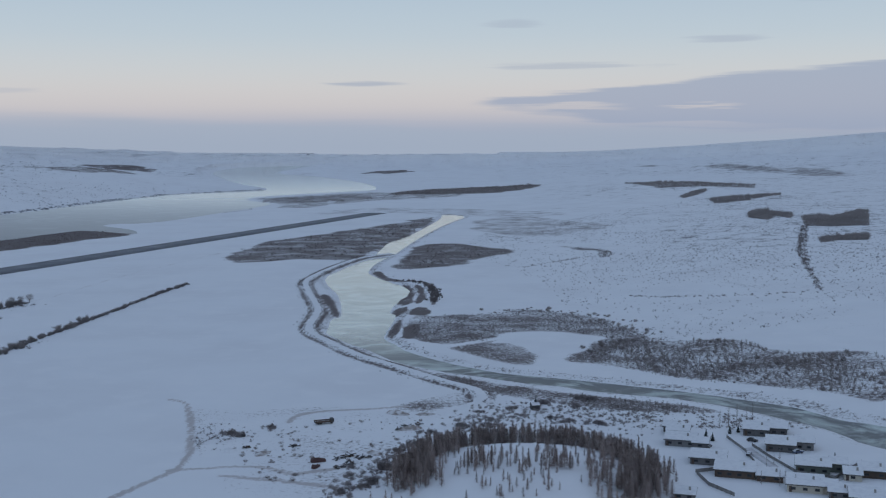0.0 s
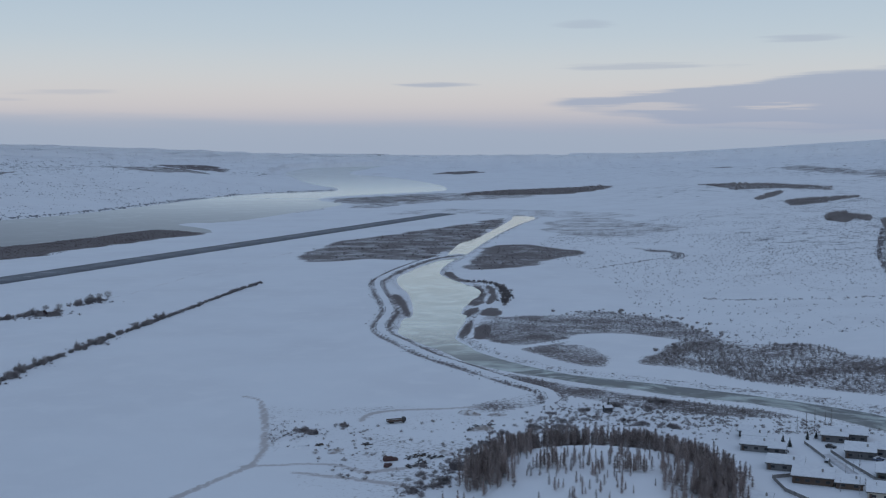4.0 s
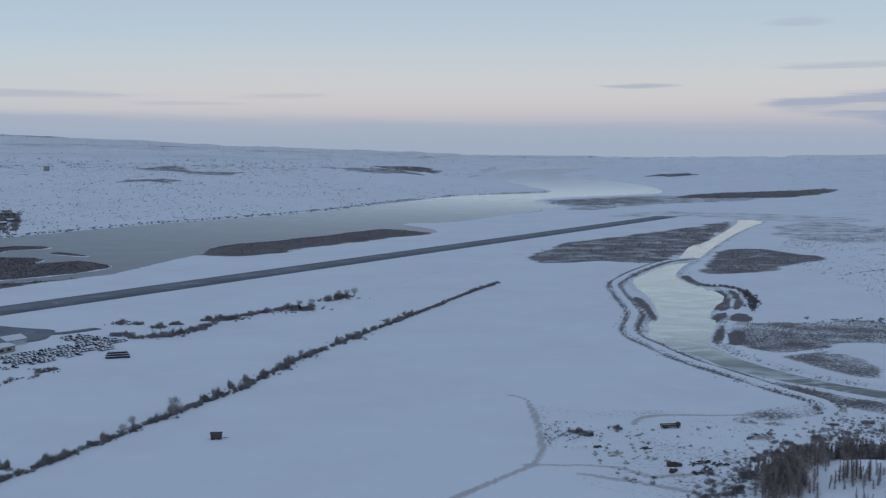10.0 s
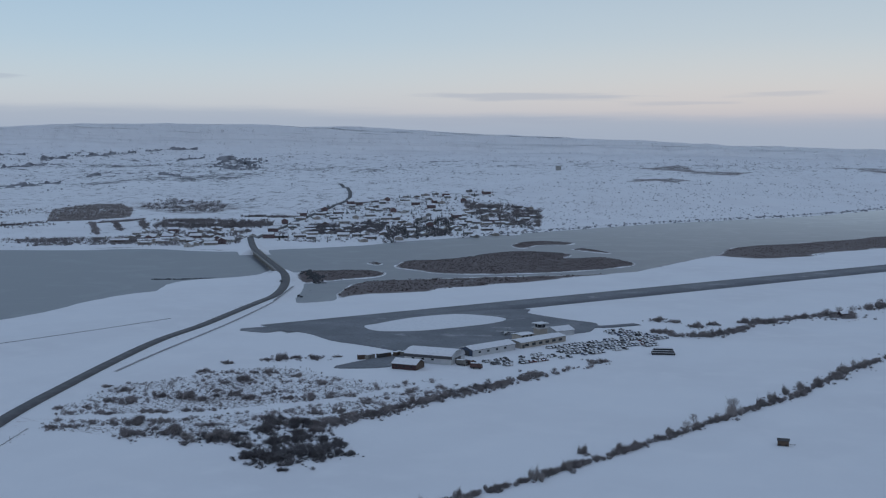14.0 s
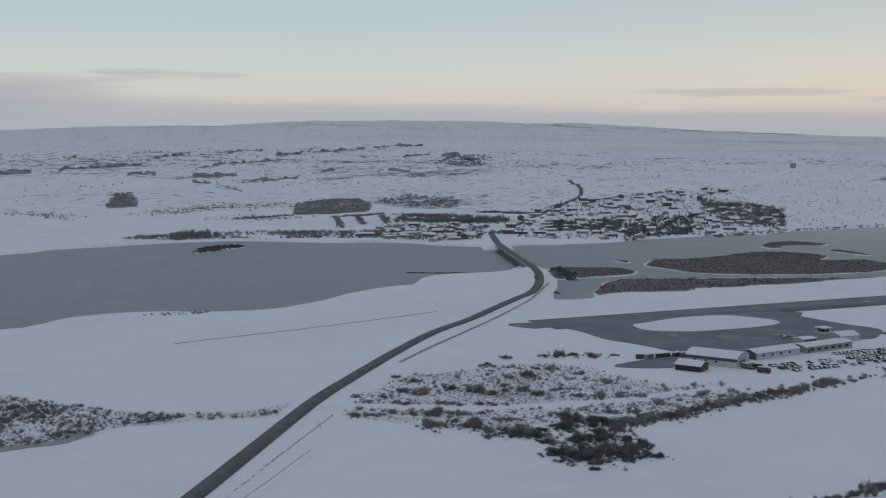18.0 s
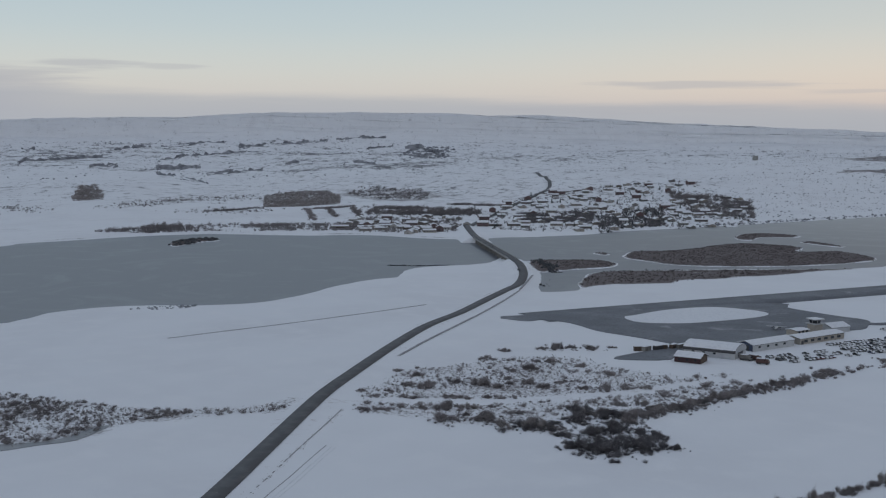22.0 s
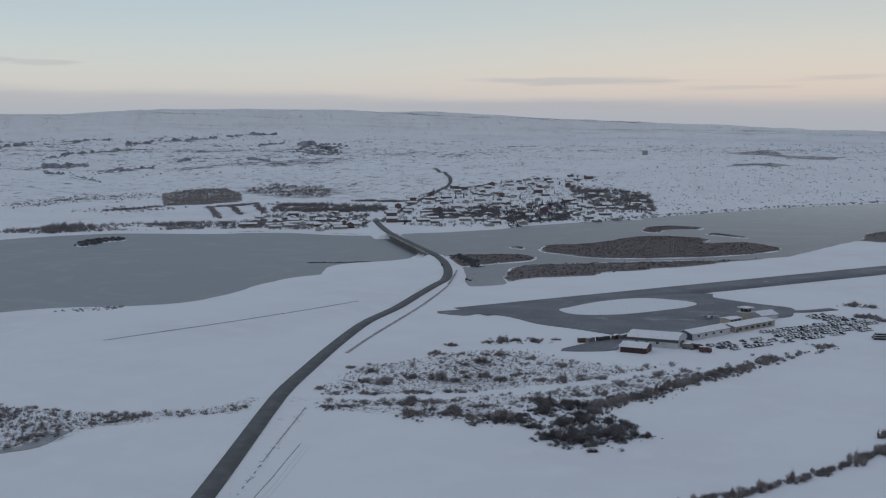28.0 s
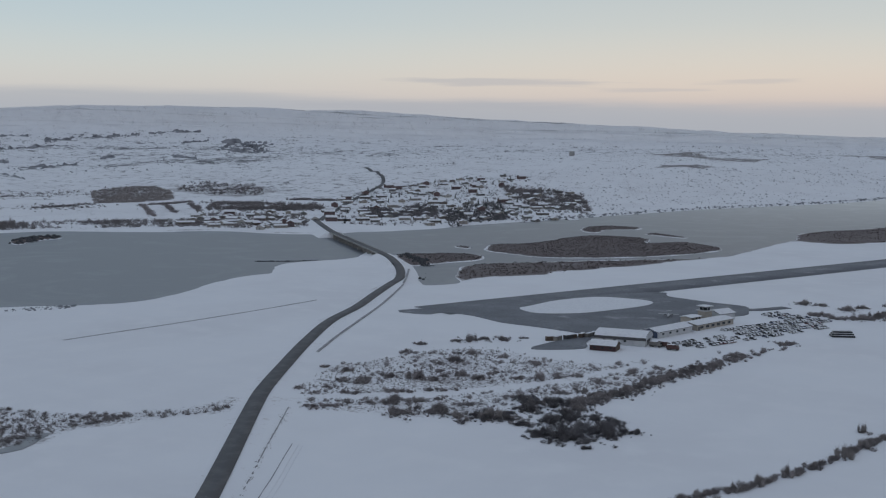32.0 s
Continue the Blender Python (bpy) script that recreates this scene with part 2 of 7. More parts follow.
def water_material(name, deep, ice, share, rough, ripple, calm_from, calm_to, ice_glare, glare_metal, swirl):
    """Open water with a skin of paler ice; northwards, sky glare is put into colour and metallic."""
    mat = material(name, deep, rough, spec=0.8)
    nt = mat.node_tree
    N, L = nt.nodes.new, nt.links.new
    bsdf = nt.nodes["Principled BSDF"]
    pos = N("ShaderNodeNewGeometry").outputs["Position"]
    n = N("ShaderNodeTexNoise")
    n.inputs["Scale"].default_value, n.inputs["Detail"].default_value, n.inputs["Distortion"].default_value = 0.012, 7, 1.2
    L(pos, n.inputs["Vector"])
    r = N("ShaderNodeMapRange")
    L(n.outputs[0], r.inputs[0])
    r.inputs[1].default_value, r.inputs[2].default_value = 0.62 - share * 0.4, 0.80 - share * 0.4
    m = N("ShaderNodeMix")
    m.data_type = "RGBA"
    L(r.outputs[0], m.inputs[0])
    m.inputs[6].default_value, m.inputs[7].default_value = (*deep, 1), (*ice, 1)
    xyz = N("ShaderNodeSeparateXYZ")
    L(pos, xyz.inputs[0])
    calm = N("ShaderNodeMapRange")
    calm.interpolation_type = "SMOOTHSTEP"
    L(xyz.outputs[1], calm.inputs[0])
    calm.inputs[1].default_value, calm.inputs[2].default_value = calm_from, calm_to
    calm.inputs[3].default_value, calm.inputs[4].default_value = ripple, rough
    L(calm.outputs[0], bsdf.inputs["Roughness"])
    # how far north the sky glare is mixed into base colour and metallic
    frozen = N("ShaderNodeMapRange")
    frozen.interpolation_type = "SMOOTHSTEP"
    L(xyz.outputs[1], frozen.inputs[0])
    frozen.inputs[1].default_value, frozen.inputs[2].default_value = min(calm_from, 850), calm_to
    glare_mix = N("ShaderNodeMix")
    glare_mix.data_type = "RGBA"
    L(frozen.outputs[0], glare_mix.inputs[0])
    L(m.outputs[2], glare_mix.inputs[6])
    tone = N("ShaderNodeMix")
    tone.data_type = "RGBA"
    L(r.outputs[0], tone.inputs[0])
    tone.inputs[6].default_value, tone.inputs[7].default_value = (*[c * (0.62 if glare_metal < 0.5 else 0.86) for c in ice_glare], 1), (*ice_glare, 1)
    L(tone.outputs[2], glare_mix.inputs[7])
    L(glare_mix.outputs[2], bsdf.inputs["Base Color"])
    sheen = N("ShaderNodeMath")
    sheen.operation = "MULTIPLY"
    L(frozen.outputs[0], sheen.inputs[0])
    sheen.inputs[1].default_value = glare_metal
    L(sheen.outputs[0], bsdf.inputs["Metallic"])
    w = N("ShaderNodeTexNoise")
    w.inputs["Scale"].default_value, w.inputs["Detail"].default_value = 0.6, 5
    L(pos, w.inputs["Vector"])
    b = N("ShaderNodeBump")
    b.inputs["Strength"].default_value, b.inputs["Distance"].default_value = 0.06, 0.4
    n.inputs["Scale"].default_value, n.inputs["Roughness"].default_value, n.inputs["Distortion"].default_value = swirl, 0.62, 2.2
    L(w.outputs[0], b.inputs["Height"])
    L(b.outputs[0], bsdf.inputs["Normal"])
    return mat


SNOW_GROUND = ground_material()
# the lake's near-white far colour stands for sky glare at a grazing view
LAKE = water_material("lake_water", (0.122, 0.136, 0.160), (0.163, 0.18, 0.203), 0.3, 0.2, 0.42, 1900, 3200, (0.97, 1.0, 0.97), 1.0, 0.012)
RIVER = water_material("river_water", (0.045, 0.06, 0.07), (0.46, 0.54, 0.52), 0.42, 0.14, 0.42, 600, 780, (0.56, 0.63, 0.60), 0.4, 0.022)
SNOW = material("snow", (0.75, 0.77, 0.80), 0.8, spots=[((0.66, 0.68, 0.72), 0.6, 0.45, 0.7, 4)], bump=0.3, bump_scale=1.2)
ASPHALT = material("frosted_asphalt", (0.145, 0.157, 0.178), 0.75, spots=[((0.195, 0.21, 0.232), 0.035, 0.4, 0.65, 5), ((0.36, 0.37, 0.39), 0.05, 0.60, 0.76, 7), ((0.10, 0.105, 0.115), 0.6, 0.5, 0.8, 4)])
ROAD = material("road_asphalt", (0.085, 0.088, 0.095), 0.7, spots=[((0.125, 0.128, 0.135), 0.15, 0.45, 0.7, 4), ((0.19, 0.19, 0.20), 0.4, 0.66, 0.85, 5)])
TWIG = material("bare_twigs", (0.225, 0.205, 0.21), 0.9, spots=[((0.32, 0.295, 0.295), 0.15, 0.45, 0.7, 3)], vary=0.25)
DARK_TWIG = material("dense_dark_twigs", (0.12, 0.115, 0.122), 0.9, spots=[((0.19, 0.182, 0.19), 0.2, 0.45, 0.7, 3)], vary=0.2)
WILLOW = material("pale_twigs", (0.27, 0.25, 0.248), 0.9, spots=[((0.37, 0.345, 0.34), 0.3, 0.45, 0.7, 3)], vary=0.2)
ISLET = material("red_brown_willow", (0.10, 0.08, 0.082), 0.9, spots=[((0.155, 0.12, 0.118), 0.05, 0.42, 0.7, 4)])
# twigs of far growth, lightened and greyed in colour for aerial haze
HAZED = material("haze_lightened_twigs", (0.19, 0.177, 0.182), 0.9, spots=[((0.27, 0.25, 0.255), 0.05, 0.42, 0.7, 3)])
PLANTED = material("plantation_twigs", (0.30, 0.277, 0.275), 0.9, spots=[((0.38, 0.35, 0.345), 0.03, 0.42, 0.7, 3)])
LARCH = material("larch_twigs", (0.30, 0.25, 0.237), 0.9, spots=[((0.40, 0.345, 0.33), 0.2, 0.42, 0.7, 3)], vary=0.25)
SPRUCE = material("spruce_needles", (0.045, 0.055, 0.055), 0.9, spots=[((0.09, 0.10, 0.10), 0.6, 0.45, 0.7, 3)], vary=0.2)
BARK = material("bark", (0.17, 0.15, 0.14), 0.9, spots=[((0.25, 0.225, 0.21), 2.0, 0.45, 0.7, 4)])
ROCKS = material("dark_rock", (0.055, 0.058, 0.063), 0.9, spots=[((0.11, 0.112, 0.12), 0.5, 0.45, 0.7, 5)], bump=0.5, bump_scale=0.8)
CONCRETE = material("concrete", (0.30, 0.30, 0.29), 0.85, spots=[((0.22, 0.22, 0.22), 0.4, 0.45, 0.7, 5)], bump=0.15, bump_scale=3)
STEEL = material("galvanised_steel", (0.35, 0.36, 0.37), 0.45, 0.9, spots=[((0.28, 0.28, 0.29), 1.5, 0.45, 0.7, 3)])


# ---- plan helpers ----
def warp(x, y, z):
    """Draws what lies past 3.6 km nearer along the line of sight, so that the whole valley fits into five kilometres."""
    r = np.hypot(x, y) + 1e-6
    k = np.where(r > 3600, (3600 + 1080 * (1 - np.exp(-(r - 3600) / 1080))) / r, 1.0)
    return x * k, y * k, 120 + (z - 120) * k


def smooth(pts, n=4, closed=False):
    """A Catmull-Rom curve through the points."""
    p = np.array(pts, float)
    q = np.vstack([p[-1:], p, p[:2]]) if closed else np.vstack([2 * p[0] - p[1], p, 2 * p[-1] - p[-2]])
    t = np.arange(n)[:, None] / n
    out = [0.5 * (2 * b + (c - a) * t + (2 * a - 5 * b + 4 * c - d) * t**2 + (3 * b - a - 3 * c + d) * t**3) for a, b, c, d in zip(q, q[1:], q[2:], q[3:])]
    return np.vstack(out if closed else out + [p[-1:]])


def lattice(ix, iy, seed):
    h = (ix * 374761393 + iy * 668265263 + seed * 1442695041) & 0xFFFFFFFF
    h = ((h ^ (h >> 13)) * 1274126177) & 0xFFFFFFFF
    return ((h ^ (h >> 16)) & 0xFFFF) / 65535.0


def vnoise(x, y, size, seed=0, octaves=3):
    """Smooth noise about -1 to 1, with features of that size in metres."""
    total, amp, norm = 0.0, 1.0, 0.0
    for o in range(octaves):
        fx, fy = x / size * 2**o + 1000.37, y / size * 2**o + 1000.61
        ix, iy = np.floor(fx).astype(np.int64), np.floor(fy).astype(np.int64)
        u, v = fx - ix, fy - iy
        u, v = u * u * (3 - 2 * u), v * v * (3 - 2 * v)
        s = seed * 17 + o
        n = (lattice(ix, iy, s) * (1 - u) + lattice(ix + 1, iy, s) * u) * (1 - v) + (lattice(ix, iy + 1, s) * (1 - u) + lattice(ix + 1, iy + 1, s) * u) * v
        total, norm, amp = total + amp * (2 * n - 1), norm + amp, amp * 0.5
    return total / norm


def line_distance(x, y, line, reach=60.0):
    """Distance to a polyline, and how far along it (0 to 1); past the reach it is not worked out."""
    line = np.asarray(line, float)
    best, along = np.full(x.shape, 1e4), np.zeros(x.shape)
    near = (x > line[:, 0].min() - reach) & (x < line[:, 0].max() + reach) & (y > line[:, 1].min() - reach) & (y < line[:, 1].max() + reach)
    px, py = x[near], y[near]
    b, al = np.full(px.shape, 1e8), np.zeros(px.shape)
    for i, ((ax, ay), (bx, by)) in enumerate(zip(line[:-1], line[1:])):
        dx, dy = bx - ax, by - ay
        t = np.clip(((px - ax) * dx + (py - ay) * dy) / (dx * dx + dy * dy + 1e-9), 0, 1)
        d = (px - ax - t * dx) ** 2 + (py - ay - t * dy) ** 2
        closer = d < b
        b = np.where(closer, d, b)
        al = np.where(closer, (i + t) / (len(line) - 1), al)
    best[near], along[near] = np.sqrt(b), al
    return best, along


def outline_distance(x, y, ring, reach=60.0):
    """Signed distance to a closed outline: negative inside."""
    ring = np.asarray(ring, float)
    loop = np.vstack([ring, ring[:1]])
    d, _ = line_distance(x, y, loop, reach)
    near = d < 9e3
    px, py = x[near], y[near]
    inside = np.zeros(px.shape, bool)
    for (ax, ay), (bx, by) in zip(loop[:-1], loop[1:]):
        if ay != by:
            inside ^= ((ay > py) != (by > py)) & (px < (bx - ax) * (py - ay) / (by - ay) + ax)
    d[near] = np.where(inside, -d[near], d[near])
    return d
PATHWAY = material("frosted_path", (0.27, 0.27, 0.285), 0.8, spots=[((0.42, 0.43, 0.45), 0.2, 0.45, 0.65, 5)])
CRAG = material("crag_rock", (0.17, 0.178, 0.20), 0.9, spots=[((0.33, 0.345, 0.375), 0.05, 0.4, 0.65, 5)])


# ---- plan of the valley: outlines in metres, x east and y north of the start ----
VALLEY_AXIS = [(-3500, -900), (-1500, 400), (-1050, 850), (-950, 1150), (-700, 1650), (-600, 2600), (-450, 3600), (-300, 4700), (300, 9000)]
WEST_SHORE = [(-1388, 434), (-1414, 510), (-1413, 581), (-1411, 656), (-1383, 738), (-1336, 777), (-1273, 820), (-1231, 878), (-1145, 898), (-1096, 928), (-1085, 976), (-1062, 1013), (-1061, 1024), (-1040, 1082), (-1043, 1140), (-1026, 1225), (-1008, 1305), (-980, 1463), (-936, 1686), (-891, 1815), (-817, 2033), (-785, 2250), (-756, 2568), (-709, 2944), (-591, 3128), (-508, 3231), (-542, 3462), (-678, 3830), (-895, 4620), (-1137, 5704), (-1196, 6874)]
EAST_SHORE = [(-828, 7636), (-816, 5641), (-530, 4795), (-340, 4171), (-223, 3633), (-204, 3206), (-353, 2978), (-458, 2782), (-447, 2628), (-369, 2451), (-416, 2130), (-468, 1861), (-539, 1803), (-467, 1707), (-433, 1616), (-454, 1624), (-528, 1671), (-564, 1592), (-578, 1512), (-617, 1407), (-647, 1314), (-620, 1220), (-617, 1109), (-606, 1043), (-615, 1069), (-608, 1006), (-622, 961), (-657, 913), (-697, 874), (-729, 829), (-760, 785), (-765, 753), (-729, 695), (-701, 658), (-710, 627), (-736, 650), (-801, 723), (-856, 774), (-914, 812), (-920, 801), (-892, 744), (-907, 683), (-900, 649), (-868, 611), (-867, 581), (-856, 536), (-840, 500), (-822, 455), (-819, 423), (-834, 393), (-862, 362), (-879, 326), (-877, 295), (-867, 278), (-856, 254), (-859, 236)]
LAKE_RING = smooth(WEST_SHORE + EAST_SHORE + [(-900, 0), (-1000, -900), (-1450, -900), (-1350, 0)], 4, True)
RIVER_LEFT = [(1, 2042), (-4, 1930), (-29, 1703), (-49, 1542), (-68, 1451), (-74, 1333), (-78, 1264), (-87, 1214), (-96, 1173), (-102, 1120), (-109, 1070), (-104, 1012), (-93, 964), (-83, 910), (-76, 846), (-79, 818), (-78, 766), (-76, 738), (-66, 716), (-45, 677), (-27, 639), (-11, 621), (5, 606), (20, 596), (34, 585), (48, 575), (62, 570), (72, 561), (88, 553), (113, 541), (135, 523), (154, 498), (163, 486), (169, 469), (177, 450)]
RIVER_RIGHT = [(192, 487), (179, 497), (171, 512), (162, 525), (152, 534), (129, 552), (104, 568), (91, 575), (64, 591), (35, 604), (20, 616), (5, 634), (-11, 656), (-22, 675), (-29, 695), (-37, 720), (-36, 765), (-34, 817), (-39, 837), (-35, 892), (-28, 944), (-34, 991), (-48, 1024), (-67, 1079), (-73, 1119), (-68, 1202), (-54, 1297), (-39, 1451), (-19, 1623), (5, 1789), (38, 1991)]
RIVER_RING = smooth(RIVER_LEFT + [(225, 390), (330, 320), (350, 350), (250, 425)] + RIVER_RIGHT, 4, True)
ISLETS = [smooth(p, 4, True) for p in (
    [(-832, 890), (-863, 948), (-844, 973), (-837, 1014), (-842, 1075), (-830, 1116), (-796, 1126), (-758, 1121), (-734, 1071), (-708, 1108), (-657, 1082), (-639, 1050), (-645, 1000), (-661, 959), (-690, 913), (-728, 880), (-760, 868), (-789, 876)],
    [(-887, 1187), (-903, 1229), (-884, 1261), (-842, 1262), (-833, 1236), (-860, 1212), (-848, 1161), (-865, 1161)],
    [(-794, 1180), (-783, 1196), (-732, 1169), (-737, 1158)],
    [(-875, 793), (-851, 830), (-825, 850), (-796, 836), (-784, 804), (-795, 771), (-807, 729)],
    [(-881, 903), (-880, 917), (-861, 907), (-860, 894)],
    [(-1295, 633), (-1319, 663), (-1321, 684), (-1318, 712), (-1289, 696), (-1280, 660), (-1257, 620)])]
RIVER_ISLE = smooth([(-102, 931), (-90, 920), (-75, 839), (-77, 805), (-93, 870)], 4, True)
LEVEE = smooth([(-60, 1281), (-88, 1236), (-106, 1159), (-118, 1081), (-122, 1013), (-110, 934), (-97, 866), (-91, 822), (-90, 761), (-84, 729), (-71, 699), (-51, 656), (-26, 618), (-1, 580), (13, 562), (18, 546), (16, 528), (4, 495), (-8, 465), (-14, 435), (-19, 405)], 5)
ROAD_LINE = smooth([(-405, 112), (-440, 156), (-461, 182), (-483, 209), (-509, 241), (-534, 273), (-565, 318), (-603, 375), (-641, 437), (-667, 493), (-698, 550), (-724, 600)] + [(-738, 628), (-767, 666), (-802, 704), (-838, 738), (-872, 764), (-972, 839), (-1055, 902), (-1120, 957), (-1199, 1027)], 6)
SIDE_LINE = smooth([(-518, 257), (-512, 272), (-497, 290), (-469, 316), (-440, 366), (-420, 438), (-406, 472)], 6)
PATH_LINE = smooth([(-772, 684), (-747, 650), (-717, 606), (-670, 526), (-633, 457), (-604, 402), (-580, 359)], 3)
TRACK_LINES = [smooth([(-718, 296), (-716, 343), (-714, 385), (-713, 446), (-715, 505)], 4), smooth([(-341, 848), (-315, 925), (-301, 1063), (-274, 1199), (-254, 1299)], 4)]
# heath and scrub showing through the snow: outline and how thickly it covers the ground
HEATHS = [(smooth(p, 4, True) if cover < 0.93 else np.array(p, float), cover) for p, cover in (
    ([(-226, 1184), (-238, 1357), (-208, 1481), (-148, 1629), (-75, 1809), (-23, 1953), (-8, 1876), (-48, 1523), (-79, 1282), (-98, 1205), (-160, 1219)], 0.72),
    ([(-52, 1115), (-40, 1248), (-27, 1391), (11, 1415), (64, 1350), (78, 1299), (40, 1227), (-2, 1146)], 0.76),
    ([(-24, 744), (-10, 806), (27, 820), (69, 839), (107, 805), (130, 730), (126, 688), (105, 709), (79, 735), (42, 731), (33, 697), (5, 689), (-18, 710)], 0.64),
    ([(5, 682), (40, 697), (53, 660), (50, 622), (27, 634), (12, 662)], 0.64),
    ([(69, 640), (98, 709), (129, 704), (179, 693), (200, 650), (244, 622), (205, 521), (181, 543), (146, 565), (109, 598), (86, 626)], 0.6),
    ([(-7, 604), (19, 581), (47, 561), (75, 543), (110, 528), (129, 509), (106, 506), (71, 516), (44, 531), (18, 559)], 0.68),
    ([(-25, 519), (-15, 534), (6, 555), (17, 545), (18, 530), (6, 523), (-8, 514), (-21, 516)], 0.5),
    ([(-137, 2957), (10, 3284), (276, 3585), (255, 3202), (112, 2970), (-118, 2850)], 0.9),
    ([(-431, 2540), (-384, 2741), (-205, 2893), (-163, 2667), (-275, 2489)], 0.66),
    ([(-351, 4952), (-280, 5485), (-161, 5562), (-172, 5093)], 0.8),
    ([(510, 3208), (638, 3417), (727, 3252), (761, 3084), (793, 2914), (753, 2764), (698, 2827), (649, 2901), (539, 2850), (525, 3035)], 0.95),
    ([(523, 2252), (607, 2368), (733, 2470), (698, 2380), (578, 2177), (494, 2074)], 0.95),
    ([(1046, 4779), (1288, 5228), (1267, 4264), (1176, 3941), (1062, 4307), (1067, 4775)], 0.6),
    ([(1285, 4259), (1378, 4368), (1334, 3737), (1183, 3422), (1142, 3725)], 0.6),
    ([(523, 1668), (560, 1707), (570, 1665), (654, 1801), (668, 1796), (556, 1492), (512, 1495), (478, 1506)], 0.95),
    ([(476, 1782), (514, 1821), (516, 1771), (524, 1718), (500, 1638), (496, 1702), (459, 1612), (450, 1677)], 0.95),
    ([(-276, 1969), (-199, 2195), (-94, 2274), (125, 2176), (213, 1989), (73, 1951), (-86, 2082), (-223, 2012)], 0.45),
    ([(-2385, 4507), (-1988, 4207), (-1834, 4026), (-2041, 4009)], 0.8),
    ([(-1760, 3086), (-1684, 3369), (-1587, 3015)], 0.7),
    ([(-1862, 4496), (-1845, 5155), (-1754, 5751), (-1394, 5438), (-1212, 4791), (-1370, 4688)], 0.8),
    ([(-1688, 1040), (-1904, 1192), (-1938, 1367), (-1807, 1300), (-1669, 1185), (-1661, 1118)], 0.95),
    ([(-2046, 880), (-2112, 910), (-2323, 1025), (-2328, 1068), (-2173, 1003), (-2034, 931)], 0.95),
    ([(500, 2405), (561, 2613), (633, 2769), (622, 2697), (555, 2504), (485, 2310)], 0.95),
    ([(435, 1318), (466, 1346), (499, 1372), (514, 1380), (481, 1290), (446, 1289), (418, 1261)], 0.95),
    ([(860, 5193), (1118, 5585), (912, 4953)], 0.6),
    ([(-1904, 1384), (-1912, 1525), (-1774, 1518), (-1626, 1359), (-1703, 1290)], 0.55),
    ([(-1573, 1047), (-1564, 1138), (-1458, 1058), (-1450, 971)], 0.35),
    ([(-645, 156), (-617, 172), (-584, 185), (-552, 204), (-533, 242), (-537, 258), (-517, 238), (-531, 212), (-546, 179), (-537, 157), (-538, 139), (-549, 120)], 0.45),
    ([(-642, 1303), (-612, 1395), (-574, 1500), (-524, 1657), (-442, 1612), (-451, 1522), (-508, 1319), (-534, 1210), (-603, 1198)], 0.92),
    ([(-711, 675), (-759, 747), (-754, 779), (-724, 822), (-691, 867), (-652, 905), (-618, 953), (-610, 940), (-631, 873), (-649, 808), (-667, 751), (-686, 702)], 0.92),
    ([(-406, 2076), (-374, 2245), (-275, 2264), (-166, 2527), (21, 2734), (38, 2934), (-193, 2997), (-340, 2859), (-436, 2645), (-337, 2391)], 0.55),
    ([(-37, 982), (-29, 1003), (-23, 932), (-27, 871), (-34, 884), (-31, 933)], 0.65),
    ([(-25, 978), (-19, 986), (-15, 918), (-20, 884)], 0.6),
    ([(-36, 821), (-26, 847), (-24, 829), (-32, 807)], 0.75),
    ([(-18, 1020), (-9, 990), (-4, 932), (-6, 840), (-12, 897)], 0.6),
    ([(-24, 807), (-10, 820), (-6, 775), (-18, 728), (-26, 744)], 0.62),
    ([(143, 1381), (163, 1354), (178, 1328), (190, 1278), (186, 1242), (168, 1221), (175, 1305), (156, 1319)], 0.6),
    ([(-1720, 3150), (-1540, 2960), (-1344, 2720), (-1270, 2770), (-1290, 3000), (-1400, 2960), (-1560, 3120), (-1690, 3260)], 0.95),
    ([(-1255, 2140), (-1240, 2246), (-1205, 2297), (-1190, 2400), (-1240, 2400), (-1290, 2240)], 0.95),
    ([(-1120, 3250), (-1000, 3290), (-930, 3420), (-960, 3620), (-1100, 3700), (-1250, 3650), (-1380, 3600), (-1180, 3400)], 0.95),
    ([(48, 1860), (149, 1987), (233, 1737), (240, 1639), (131, 1542), (50, 1627)], 0.5),
    ([(-115, 519), (-112, 521), (-100, 476), (-93, 440), (-98, 440), (-106, 478)], 0.42),
    ([(-121, 533), (-95, 517), (-59, 523), (-22, 520), (4, 505), (-6, 470), (-19, 443), (-30, 405), (-36, 383), (-75, 384), (-90, 444), (-107, 490)], 0.31),
    ([(-439, 320), (-444, 352), (-442, 418), (-415, 459), (-395, 392), (-397, 328), (-412, 324), (-413, 302)], 0.40),
    ([(-551, 342), (-543, 358), (-535, 395), (-521, 428), (-481, 425), (-447, 427), (-419, 431), (-409, 381), (-426, 323), (-421, 296), (-463, 273), (-505, 265), (-545, 319)], 0.43))]
TERRACES = [smooth(p, 3, True) for p in (
    [(-37, 1000), (-29, 985), (-24, 930), (-25, 872), (-33, 866), (-37, 890), (-29, 925), (-31, 965)],
    [(-25, 998), (-17, 972), (-14, 905), (-19, 872), (-23, 885), (-20, 930)],
    [(-25, 812), (-21, 852), (-12, 850), (-9, 818)],
    [(-38, 830), (-28, 858), (-26, 838), (-34, 806)],
    [(-36, 722), (-33, 778), (-28, 790), (-30, 721)],
    [(-25, 712), (-27, 738), (-24, 766), (-17, 770), (-16, 742), (-18, 714)],
    [(-60, 1100), (-50, 1050), (-32, 1020), (-36, 1010), (-56, 1040), (-67, 1090)],
    [(-22, 1022), (-10, 1000), (-4, 935), (-6, 870), (-9, 875), (-8, 930), (-14, 985)])]
